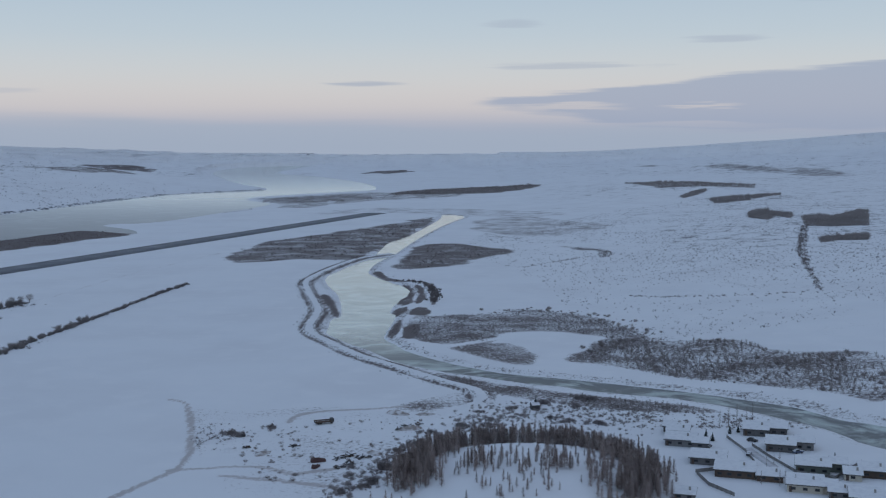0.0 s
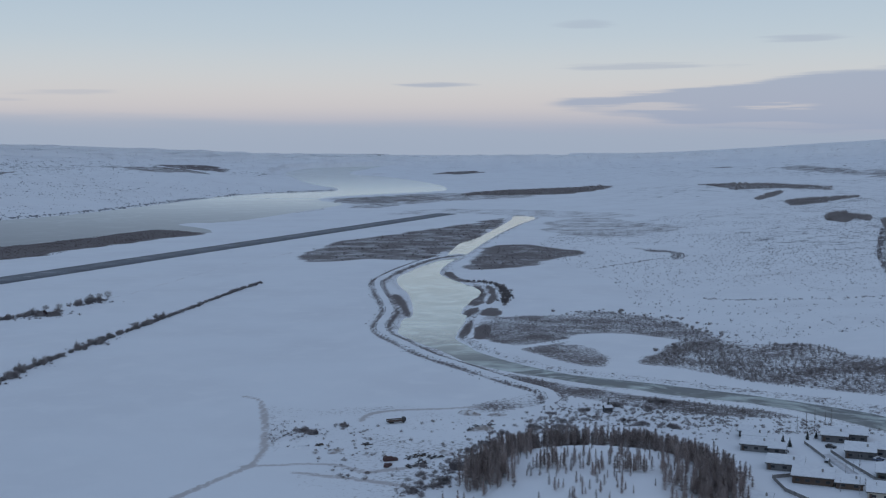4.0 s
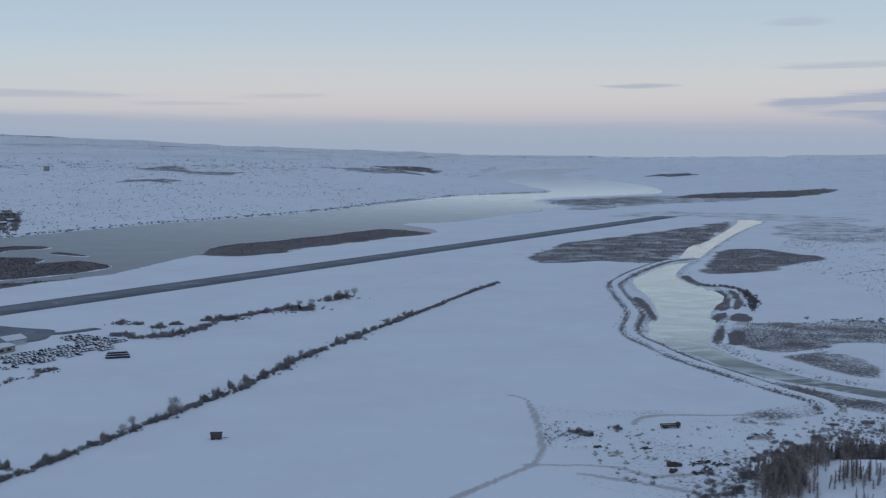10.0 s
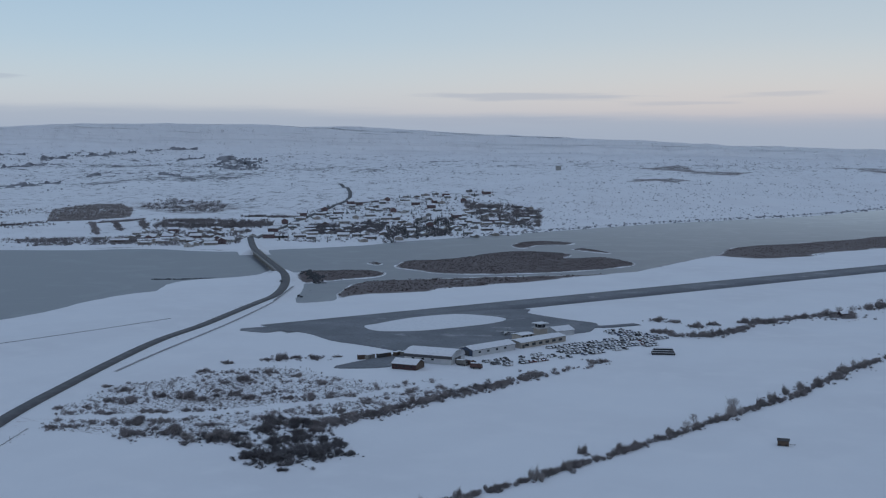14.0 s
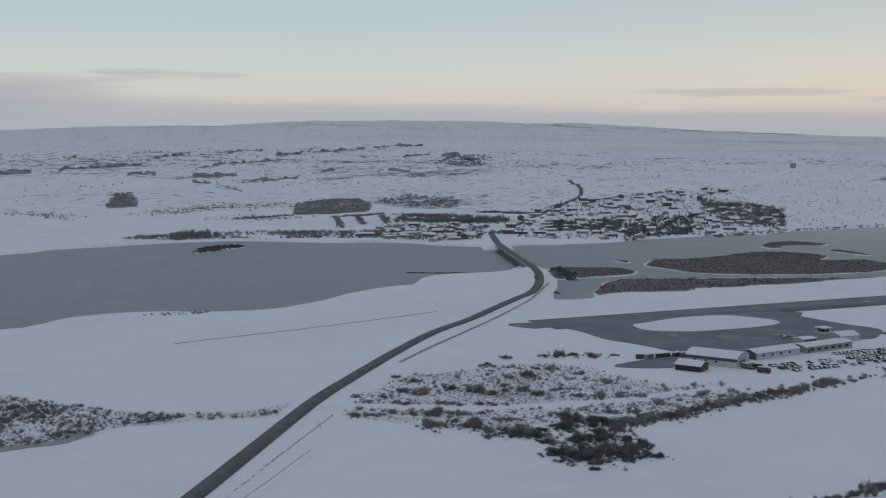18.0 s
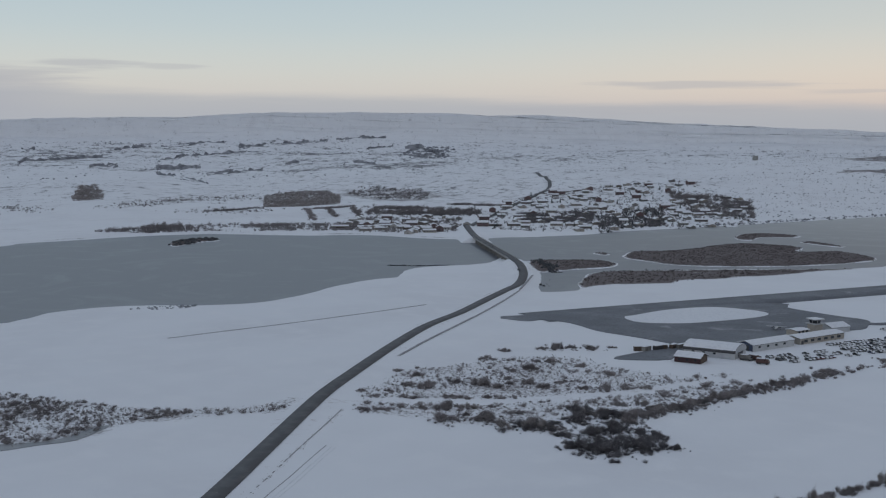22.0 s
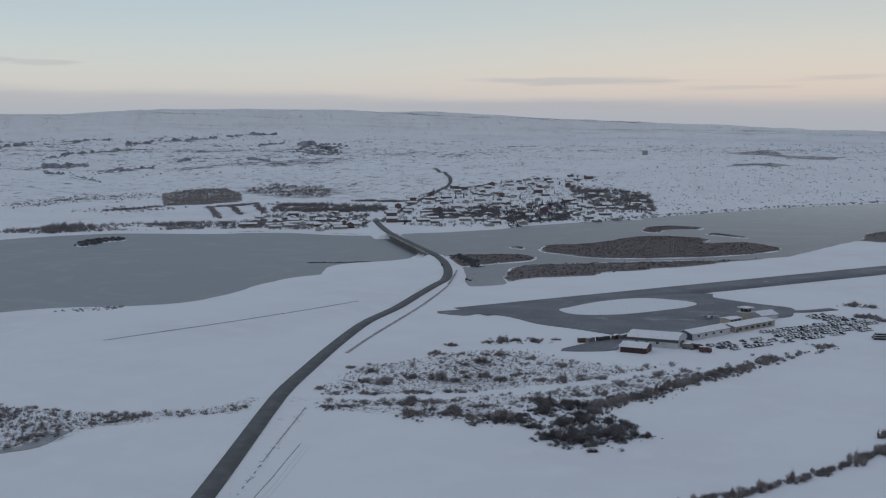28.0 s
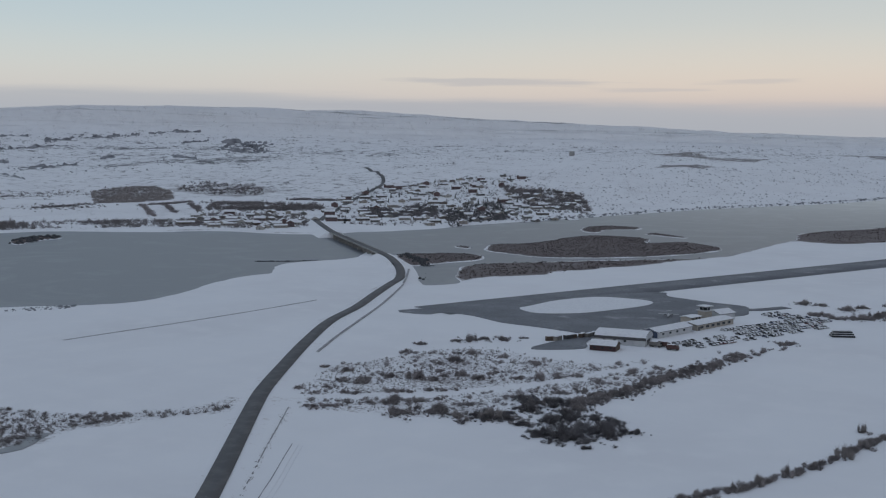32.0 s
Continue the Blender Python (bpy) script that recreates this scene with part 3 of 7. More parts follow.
HEATH_PATHS = [smooth([(-35, 737), (-19, 702), (2, 686), (27, 706), (57, 731)], 4), smooth([(-17, 686), (21, 634), (47, 609), (75, 589)], 4)]
TRAILS = [smooth(p, 4) for p in (
    [(-131, 539), (-122, 531), (-116, 513), (-109, 486), (-104, 462), (-100, 442), (-100, 420), (-107, 402), (-116, 380), (-124, 360)],
    [(-103, 418), (-91, 420), (-76, 423), (-65, 420), (-56, 413), (-48, 416), (-40, 420)],
    [(-82, 411), (-72, 408), (-59, 404), (-46, 399), (-37, 395)],
    [(-68, 492), (-65, 506), (-53, 514), (-33, 518), (-18, 523)])]
KNOLL = (30.0, 400.0)


def axis_side(x, y):
    best, side = np.full(x.shape, 1e18), np.zeros(x.shape)
    for (ax, ay), (bx, by) in zip(VALLEY_AXIS[:-1], VALLEY_AXIS[1:]):
        dx, dy = bx - ax, by - ay
        t = np.clip(((x - ax) * dx + (y - ay) * dy) / (dx * dx + dy * dy), 0, 1)
        rx, ry = x - ax - t * dx, y - ay - t * dy
        d = rx * rx + ry * ry
        closer = d < best
        best, side = np.where(closer, d, best), np.where(closer, dx * ry - dy * rx, side)
    return np.sqrt(best), side > 0


def road_level(along):
    """Height of the road: on the plain, up to the bridge, and on to the village."""
    n = len(ROAD_LINE) - 1
    return np.interp(along * n, [0, 60, 80, 95, n], [1.1, 1.2, 2.6, 4.2, 4.8])


def terrain(x, y, layers=False):
    """Height of the land at x, y and, if asked for, the cover of heath, rock and tracks."""
    x, y = np.asarray(x, float), np.asarray(y, float)
    from_axis, west = axis_side(x, y)
    r = np.hypot(x, y)
    s = np.maximum(0, from_axis - 420)
    bearing = np.arctan2(x, y)
    open_north = np.clip((bearing + 0.85) / 0.40, 0, 1) * np.clip((0.40 - bearing) / 0.25, 0, 1)
    far = 2.6e-6 * np.maximum(0, r - 2600) ** 2 * (1 - 0.68 * open_north)
    shore_far = outline_distance(x, y, LAKE_RING, 900)
    hills = np.maximum(0.021 * s + 2.2e-6 * s * s + 3 * np.minimum(1, s / 60), far)
    rough = np.clip(s / 900, 0, 1)
    hills = hills + rough * (9 * vnoise(x, y, 520, 3, 4) + 17 * np.abs(vnoise(x, y, 190, 5, 4))) + np.clip((s - 1500) / 1500, 0, 1) * 24 * vnoise(x, y, 1300, 9, 5)
    # the headland that closes off the upper lake
    rise = np.clip(shore_far / 560, 0, 1)
    bluff = rise * rise * (3 - 2 * rise) * np.clip((y - 1350) / 800, 0, 1) * np.clip((5200 - y) / 1400, 0, 1)
    knobs = 15 * np.abs(vnoise(x, y, 190, 51, 4)) + 7 * np.abs(vnoise(x, y, 75, 53, 3))
    hills = np.maximum(hills, bluff * (54 + 7 * vnoise(x, y, 420, 55, 3)) + np.minimum(1, bluff * 4) * knobs)
    # terraces of the fell side
    step = (hills / 17.0) % 1.0
    hills = hills + np.clip((s - 900) / 600, 0, 1) * 5.0 * (np.clip((step - 0.5) * 5, 0, 1) - step)
    u = np.maximum(0, x - 120 - 0.02 * y) * np.clip((y - 450) / 100, 0, 1)
    plain = 0.055 * np.minimum(u, 250) + 0.016 * np.maximum(0, u - 250) + far + np.clip(u / 500, 0, 1) * 6 * vnoise(x, y, 300, 11, 4) + np.clip((r - 2600) / 1500, 0, 1) * 12 * vnoise(x, y, 700, 13, 4)
    plain = plain + 0.12 * vnoise(x, y, 60, 15, 2)
    z = np.where(west, hills, plain)
    z = z + 9.0 * np.exp(-((np.hypot((x - KNOLL[0]) * 0.95, y - KNOLL[1]) / 42.0) ** 4))
    lake = shore_far + 3.0 * vnoise(x, y, 26, 21, 3)
    for ring in ISLETS:
        d = outline_distance(x, y, ring, 60) + 2.5 * vnoise(x, y, 16, 22, 3)
        lake = np.maximum(lake, np.where(d < 60, -d, -1e4))
    shore = -2.0 + np.clip(lake * 0.16, -3, 40)
    z = np.where(lake < 0, shore, np.where(lake < 70, np.minimum(z, shore), z))
    river = outline_distance(x, y, RIVER_RING, 60) + 1.2 * vnoise(x, y, 14, 23, 3)
    isle = outline_distance(x, y, RIVER_ISLE, 60)
    river = np.maximum(river, np.where(isle < 40, -isle, -1e4))
    z = np.where(river < 40, np.minimum(z, np.maximum(-1.3 + np.clip(river * 0.30, -2, 40), -3.3)), z)
    lv, _ = line_distance(x, y, LEVEE, 30)
    z = np.where(lv < 12, np.maximum(z, 1.0 - 0.3 * np.maximum(0, lv - 2)), z)
    rd, along = line_distance(x, y, ROAD_LINE, 60)
    n = len(ROAD_LINE) - 1
    dry = (along * n < 95) | (along * n > 108)
    z = np.where((rd < 40) & dry, np.maximum(z, road_level(along) - 0.3 - 0.55 * np.maximum(0, rd - 7)), z)
    if not layers:
        return z
    heath, rock, track = np.zeros(x.shape), np.zeros(x.shape), np.zeros(x.shape)
    wob = vnoise(x, y, 30, 31, 3)
    size = np.clip(r / 900, 0.6, 4)
    ragged = vnoise(x, y, 95, 32, 3)
    for ring, cover in HEATHS:
        d = outline_distance(x, y, ring, 90)
        if cover > 0.93:
            heath = np.maximum(heath, 0.66 * np.clip(0.5 - d / 5, 0, 1))
        else:
            heath = np.maximum(heath, cover * np.clip(0.5 - (d + (7 * wob + 9 * ragged) * size * min(1.0, np.ptp(ring, axis=0).min() / 110)) / (9 * size), 0, 1))
    for line in TRAILS:
        d, _ = line_distance(x, y, line, 30)
        track = np.maximum(track, 0.92 * np.exp(-((d / 2.3) ** 2)))
    for line in HEATH_PATHS:
        d, _ = line_distance(x, y, line, 30)
        heath = np.where(d < 3.2, heath * 0.1, heath)
    for ring in TERRACES:
        heath = np.maximum(heath, 0.85 * np.clip(0.5 - outline_distance(x, y, ring, 40) / 2, 0, 1))
    heath = np.where(lake > 0, heath, 0)
    for ring in ISLETS + [RIVER_ISLE]:
        d = outline_distance(x, y, ring, 60)
        heath = np.maximum(heath, np.clip(-d / 5 + 0.05, 0, 0.98))
    heath = np.maximum(heath, np.clip((y - 520) / 30, 0.15, 0.8) * np.exp(-(((lv - 5.5) / 2.6) ** 2)))
    heath = np.maximum(heath, np.where((river > 0) & (river < 9), 0.42, 0))
    heath = np.where((lv < 2.6), 0, heath)
    # sparse tussocks over the eastern rise and the western slopes
    heath = np.maximum(heath, np.where(~west & (u > 10), 0.22 + 0.16 * vnoise(x, y, 140, 33, 3), 0) * np.clip((y - 600) / 200, 0, 1))
    heath = np.maximum(heath, np.where(west & (lake > 0), 0.20 + 0.16 * vnoise(x, y, 220, 35, 3), 0))
    heath = np.maximum(heath, np.where(west, np.clip(0.62 - np.abs(lake - 8) / 14, 0, 1) * np.clip(0.5 + vnoise(x, y, 130, 37, 2), 0, 1), 0))
    heath = np.maximum(heath, np.where(west & (y > 1500) & (y < 4200), 0.50 * np.clip(1 - np.abs(lake - 16) / 26, 0, 1) * np.clip(0.55 + 1.3 * vnoise(x, y, 110, 57, 3), 0, 1), 0))
    # crags: broken bands along the fell side
    band = vnoise(from_axis * 4.2, (x * 0.55 + y * 0.83), 430, 41, 4)
    patchy = vnoise(x, y, 650, 43, 3)
    crag = np.clip((s - 800) / 500, 0, 1) * np.clip((4300 - s) / 600, 0, 1) * np.clip((band - 0.10) * 1.6 + patchy * 0.9, 0, 0.62)
    rock = np.where(west, np.maximum(crag, np.clip((s - 60) / 200, 0, 1) * (0.15 + 0.09 * np.clip((y - 1250) / 300, 0, 1) + 0.22 * patchy)), np.clip(u / 150, 0, 1) * (0.15 + 0.22 * vnoise(x, y, 400, 45, 3)) * np.clip((y - 650) / 200, 0, 1))
    rock = rock * np.clip((7500 - r) / 2500, 0.3, 1)
    for line in TRACK_LINES:
        d, _ = line_distance(x, y, line, 30)
        track = np.maximum(track, 0.5 * np.exp(-((d / 3.5) ** 2)))
    track = np.maximum(track, 0.42 * np.exp(-(((rd - 7) / 2.5) ** 2)))
    d, _ = line_distance(x, y, SIDE_LINE, 30)
    track = np.maximum(track, 0.4 * np.exp(-((d / 4) ** 2)))
    heath = np.where(d < 5, heath * 0.3, heath)
    heath = np.where(rd < 8, np.minimum(heath, 0.25), heath)
    return z, heath, rock, track


def grow(start, stop, step0, rate):
    """Steps that widen from start to stop."""
    out, v, st = [], start, step0
    sign = 1 if stop > start else -1
    while (stop - v) * sign > 0:
        v += sign * st
        st *= rate
        out.append(v)
    return out


def build_ground():
    xs = np.array(grow(-1450, -9500, 8, 1.032)[::-1] + list(np.arange(-1450, -140, 5.0)) + list(np.arange(-140, 200, 2.5)) + list(np.arange(200, 301, 5.0)) + grow(300, 9500, 6, 1.05))
    ys = np.array(grow(100, -4500, 10, 1.15)[::-1] + list(np.arange(100, 350, 5.0)) + list(np.arange(350, 800, 2.5)) + list(np.arange(800, 1301, 5.0)) + grow(1300, 10500, 5.5, 1.022))
    X, Y = np.meshgrid(xs, ys)
    z, heath, rock, track = terrain(X.ravel(), Y.ravel(), True)
    wx, wy, wz = warp(X.ravel(), Y.ravel(), z)
    nx, ny = len(xs), len(ys)
    i = (np.arange(ny - 1)[:, None] * nx + np.arange(nx - 1)[None]).ravel()
    mesh = quads_mesh("ground", np.stack([wx, wy, wz], 1), np.stack([i, i + 1, i + nx + 1, i + nx], 1))
    for name, values in (("heath", heath), ("rock", rock), ("track", track)):
        mesh.attributes.new(name, "FLOAT", "POINT").data.foreach_set("value", values.astype(np.float32))
    mesh.materials.append(SNOW_GROUND)
    mesh.polygons.foreach_set("use_smooth", np.ones(len(mesh.polygons), bool))
    return tagged(new("ground", mesh), "snow-covered valley floor and fells with patches of brown heath", "ground", kind="structure")


def quads_mesh(name, verts, faces):
    verts, faces = np.asarray(verts, np.float32), np.asarray(faces, np.int32)
    mesh = bpy.data.meshes.new(name)
    k = faces.shape[1]
    mesh.vertices.add(len(verts))
    mesh.vertices.foreach_set("co", verts.ravel())
    mesh.loops.add(faces.size)
    mesh.loops.foreach_set("vertex_index", faces.ravel())
    mesh.polygons.add(len(faces))
    mesh.polygons.foreach_set("loop_start", np.arange(0, faces.size, k, dtype=np.int32))
    mesh.polygons.foreach_set("loop_total", np.full(len(faces), k, dtype=np.int32))
    mesh.update(calc_edges=True)
    mesh.validate()
    return mesh


def sheet(name, x0, x1, y0, y1, z, step, mat, label):
    xs, ys = np.arange(x0, x1 + 1, step), np.arange(y0, y1 + 1, step)
    X, Y = np.meshgrid(xs, ys)
    wx, wy, wz = warp(X.ravel(), Y.ravel(), np.full(X.size, float(z)))
    nx, ny = len(xs), len(ys)
    i = (np.arange(ny - 1)[:, None] * nx + np.arange(nx - 1)[None]).ravel()
    mesh = quads_mesh(name, np.stack([wx, wy, wz], 1), np.stack([i, i + 1, i + nx + 1, i + nx], 1))
    mesh.materials.append(mat)
    mesh.polygons.foreach_set("use_smooth", np.ones(len(mesh.polygons), bool))
    return tagged(new(name, mesh), label, "water", kind="structure")


ground = build_ground()
lake = sheet("lake_water", -1500, -150, -900, 7700, -2.0, 50, LAKE, "wide grey half-frozen lake between snowy shores, sky glare coloured into its far end")
river = sheet("river_water", -140, 360, 300, 2100, -1.3, 50, RIVER, "narrow winding river with pale green ice")


def ribbon(name, line, width, levels, mat, label, category="road", thick=0.25):
    """A strip with thickness along a line; levels gives the height of its top at every point."""
    p = np.asarray(line, float)
    d = np.gradient(p, axis=0)
    d /= np.linalg.norm(d, axis=1)[:, None] + 1e-9
    side = np.stack([-d[:, 1], d[:, 0]], 1) * np.reshape(width, (-1, 1)) / 2
    zt = np.broadcast_to(levels, len(p))
    cols = [np.c_[p + side, zt - thick], np.c_[p + side, zt], np.c_[p - side, zt], np.c_[p - side, zt - thick]]
    n = len(p)
    faces = [(k * n + i, k * n + i + 1, (k + 1) * n + i + 1, (k + 1) * n + i) for k in range(3) for i in range(n - 1)]
    mesh = quads_mesh(name, np.vstack(cols), faces)
    mesh.materials.append(mat)
    return tagged(new(name, mesh), label, category, kind="structure")


def slab(name, ring, z0, z1, mat, label="", category="", kind="structure"):
    """A flat plate with that outline."""
    bm = bmesh.new()
    top = [bm.verts.new((x, y, z1)) for x, y in ring]
    low = [bm.verts.new((x, y, z0)) for x, y in ring]
    n = len(ring)
    f = bm.faces.new(top)
    for i in range(n):
        bm.faces.new((top[i], low[i], low[(i + 1) % n], top[(i + 1) % n]))
    bmesh.ops.recalc_face_normals(bm, faces=bm.faces)
    bmesh.ops.triangulate(bm, faces=[f])
    mesh = bpy.data.meshes.new(name)
    bm.to_mesh(mesh)
    bm.free()
    mesh.materials.append(mat)
    ob = new(name, mesh)
    return tagged(ob, label, category, kind=kind) if label else ob


n_road = len(ROAD_LINE) - 1
road_all = np.arange(n_road + 1) / n_road
BRIDGE_FROM, BRIDGE_TO = 95, 108
road = ribbon("road_south", ROAD_LINE[:BRIDGE_FROM + 1], 7.8, road_level(road_all[:BRIDGE_FROM + 1]), ROAD, "two-lane asphalt road swept clear of snow")
road_n = ribbon("road_north", ROAD_LINE[BRIDGE_TO:], 8.4, road_level(road_all[BRIDGE_TO:]) + 0.1, ROAD, "asphalt road climbing into the village")
TAXI = 0.34
runway_line = [(-620 + 499 * k / 40, 515 + 1570 * k / 40) for k in range(41)]
runway = ribbon("runway", runway_line, 41, 0.32, ASPHALT, "long straight grey asphalt runway cleared of snow", "runway")
APRON = [(-539, 695), (-525, 679), (-505, 673), (-481, 668), (-459, 665), (-449, 645), (-445, 627), (-458, 601), (-468, 568), (-474, 521), (-481, 482), (-470, 459), (-485, 442), (-495, 443), (-493, 493), (-511, 501), (-534, 503), (-557, 504), (-587, 515), (-609, 513), (-613, 500), (-638, 502)]
apron = slab("apron", smooth(APRON + [(-606, 556), (-575, 640)], 3, True), -0.3, 0.40, ASPHALT, "grey frosted asphalt aircraft apron", "apron")
spur = ribbon("taxi_lane", smooth([(-467, 649), (-448, 655), (-435, 679)], 4), 9, 0.36, ASPHALT, "short asphalt taxi lane running off the apron", "taxiway")
turf = slab("snow_island", smooth([(-577, 558), (-578, 573), (-577, 608), (-564, 640), (-541, 648), (-520, 644), (-516, 623), (-525, 590), (-536, 565), (-557, 549)], 4, True), 0.0, 0.62, SNOW, "oval of untouched snow within the apron", "snow")


POND_ICE = material("pond_ice", (0.17, 0.18, 0.195), 0.35, spots=[((0.25, 0.26, 0.275), 0.08, 0.45, 0.7, 5)], spec=0.5)
slab("pond_water", smooth([(-577, 178), (-551, 122), (-545, 132), (-541, 142), (-545, 154), (-549, 163), (-547, 169), (-540, 158), (-535, 147), (-538, 134), (-541, 117), (-552, 100), (-570, 96), (-566, 120)][1:], 3, True), -0.4, 0.16, POND_ICE, "narrow frozen pond at the edge of the scrub", "water")


# ---- building blocks for things ----
def part(name, bm, mat, parent=None, label="", m=None):
    """Links a bmesh, or a ready mesh, as one mesh object under its thing."""
    if isinstance(bm, bpy.types.Mesh):
        mesh = bm
    else:
        mesh = bpy.data.meshes.new(name)
        bm.to_mesh(mesh)
        bm.free()
        mesh.materials.append(mat)
    ob = new(name, mesh)
    if m is not None:
        ob.matrix_basis = m
    ob.parent = parent
    return tagged(ob, label) if label else ob


def thing(name, m, label, category, group=""):
    ob = tagged(new(name), label, category, group)
    ob.matrix_basis = m
    return ob


def box(bm, x0, x1, y0, y1, z0, z1, bevel=0.0):
    v = [bm.verts.new(p) for p in ((x0, y0, z0), (x1, y0, z0), (x1, y1, z0), (x0, y1, z0), (x0, y0, z1), (x1, y0, z1), (x1, y1, z1), (x0, y1, z1))]
    fs = [bm.faces.new([v[i] for i in f]) for f in ((3, 2, 1, 0), (4, 5, 6, 7), (0, 1, 5, 4), (1, 2, 6, 5), (2, 3, 7, 6), (3, 0, 4, 7))]
    if bevel:
        bmesh.ops.bevel(bm, geom=list({e for f in fs for e in f.edges}), offset=bevel, segments=1, affect="EDGES")
    return bm


def boxed(*a, bevel=0.0):
    return box(bmesh.new(), *a, bevel=bevel)


def prism(profile, axis_from, axis_to, along="x"):
    """A bmesh: a closed outline in two axes drawn out along the third. Outline in (side, up)."""
    bm = bmesh.new()
    put = (lambda a, s, u: (a, s, u)) if along == "x" else (lambda a, s, u: (s, a, u))
    ends = [[bm.verts.new(put(a, s, u)) for s, u in profile] for a in (axis_from, axis_to)]
    n = len(profile)
    bm.faces.new(ends[0])
    bm.faces.new(ends[1][::-1])
    for i in range(n):
        bm.faces.new((ends[0][i], ends[1][i], ends[1][(i + 1) % n], ends[0][(i + 1) % n]))
    bmesh.ops.recalc_face_normals(bm, faces=bm.faces)
    return bm


def tube(bm, a, b, r0, r1, n=6):
    a, b = Vector(a), Vector(b)
    q = (b - a).to_track_quat("Z", "Y")
    rings = [[bm.verts.new(c + q @ Vector((r * math.cos(2 * math.pi * i / n), r * math.sin(2 * math.pi * i / n), 0))) for i in range(n)] for c, r in ((a, r0), (b, r1))]
    for i in range(n):
        bm.faces.new((rings[0][i], rings[0][(i + 1) % n], rings[1][(i + 1) % n], rings[1][i]))
    bm.faces.new(rings[0][::-1])
    bm.faces.new(rings[1])
    return bm


def zt(x, y):
    return float(terrain(np.array([x]), np.array([y]))[0])


# ---- plants ----
def twigs(seed, n, height, spread, width, low=0.1, forks=3):
    """Triangles of a leafless bush: stems fan out from the foot and fork into finer twigs. Gives verts, tris."""
    rng = np.random.default_rng(seed)
    ang, rad = rng.uniform(0, 2 * np.pi, n), np.sqrt(rng.uniform(0, 1, n))
    top = np.stack([np.cos(ang) * rad * spread, np.sin(ang) * rad * spread, height * (low + (1 - low) * np.sqrt(np.maximum(0, 1 - 0.85 * rad**2)) * rng.uniform(0.55, 1, n))], 1)
    foot = np.stack([np.cos(ang) * rad * spread * 0.35, np.sin(ang) * rad * spread * 0.35, np.zeros(n)], 1)
    starts, tips, widths = [foot], [top], [np.full(n, width)]
    for k in range(forks):
        t = rng.uniform(0.35, 0.9, n)[:, None]
        s = foot + (top - foot) * t
        e = s + rng.normal(0, 1, (n, 3)) * np.array([0.30, 0.30, 0.22]) * spread + np.array([0, 0, 0.10 * height])
        e[:, 2] = np.maximum(e[:, 2], 0.05)
        starts.append(s), tips.append(e), widths.append(np.full(n, width * 0.75))
    s, e, w = np.vstack(starts), np.vstack(tips), np.concatenate(widths)[:, None]
    side = rng.normal(0, 1, s.shape)
    side -= (side * (e - s)).sum(1)[:, None] * (e - s) / ((e - s) ** 2).sum(1)[:, None].clip(1e-6)
    side /= np.linalg.norm(side, axis=1)[:, None] + 1e-9
    v = np.stack([s - side * w, s + side * w, e], 1).reshape(-1, 3)
    return v, np.arange(len(v)).reshape(-1, 3)


def tri_mesh(name, v, f, mat):
    mesh = quads_mesh(name, v, f)
    mesh.materials.append(mat)
    return mesh


def conifer(seed, height, radius, layers, width, droop, gap=0.12):
    """Whorls of drooping boughs round a stem. Gives verts, tris."""
    rng = np.random.default_rng(seed)
    vs = []
    for k in range(layers):
        t = gap + (1 - gap) * k / layers
        n = int(5 + 7 * (1 - t))
        z = height * t
        r = radius * (1 - t) ** 0.85 * rng.uniform(0.85, 1.1)
        for a in np.linspace(0, 2 * np.pi, n, endpoint=False) + rng.uniform(0, 6):
            rr = r * rng.uniform(0.65, 1.1)
            tip = np.array([np.cos(a) * rr, np.sin(a) * rr, z - droop * rr])
            side = np.array([-np.sin(a), np.cos(a), 0]) * width * (0.5 + 0.5 * (1 - t))
            mid = tip * np.array([0.45, 0.45, 0]) + np.array([0, 0, z - droop * rr * 0.25])
            top = np.array([0, 0, z + height / layers * 0.6])
            vs += [top, mid - side, mid + side, mid - side, tip, mid + side]
    v = np.array(vs)
    return v, np.arange(len(v)).reshape(-1, 3)


def scatter(name, bases, x, y, size, mat, label, category, sink=0.05, tilt=0.0, seed=1):
    """Many plants joined into one object, standing on the land."""
    rng = np.random.default_rng(seed)
    x, y, size = np.asarray(x, float), np.asarray(y, float), np.asarray(size, float)
    z = terrain(x, y)
    x, y, z = warp(x, y, z)
    pick, turn = rng.integers(0, len(bases), len(x)), rng.uniform(0, 2 * np.pi, len(x))
    allv, allf, off = [], [], 0
    for b, (v, f) in enumerate(bases):
        m = pick == b
        if not m.any():
            continue
        c, s = np.cos(turn[m])[:, None], np.sin(turn[m])[:, None]
        k = size[m][:, None]
        w = np.stack([(v[None, :, 0] * c - v[None, :, 1] * s) * k + x[m][:, None], (v[None, :, 0] * s + v[None, :, 1] * c) * k + y[m][:, None], v[None, :, 2] * k * rng.uniform(0.8, 1.15, (m.sum(), 1)) + z[m][:, None] - sink], 2)
        allv.append(w.reshape(-1, 3))
        allf.append((f[None] + (np.arange(m.sum()) * len(v))[:, None, None] + off).reshape(-1, 3))
        off += w.shape[0] * w.shape[1]
    return tagged(new(name, tri_mesh(name, np.vstack(allv), np.vstack(allf), mat)), label, category, kind="stuff")


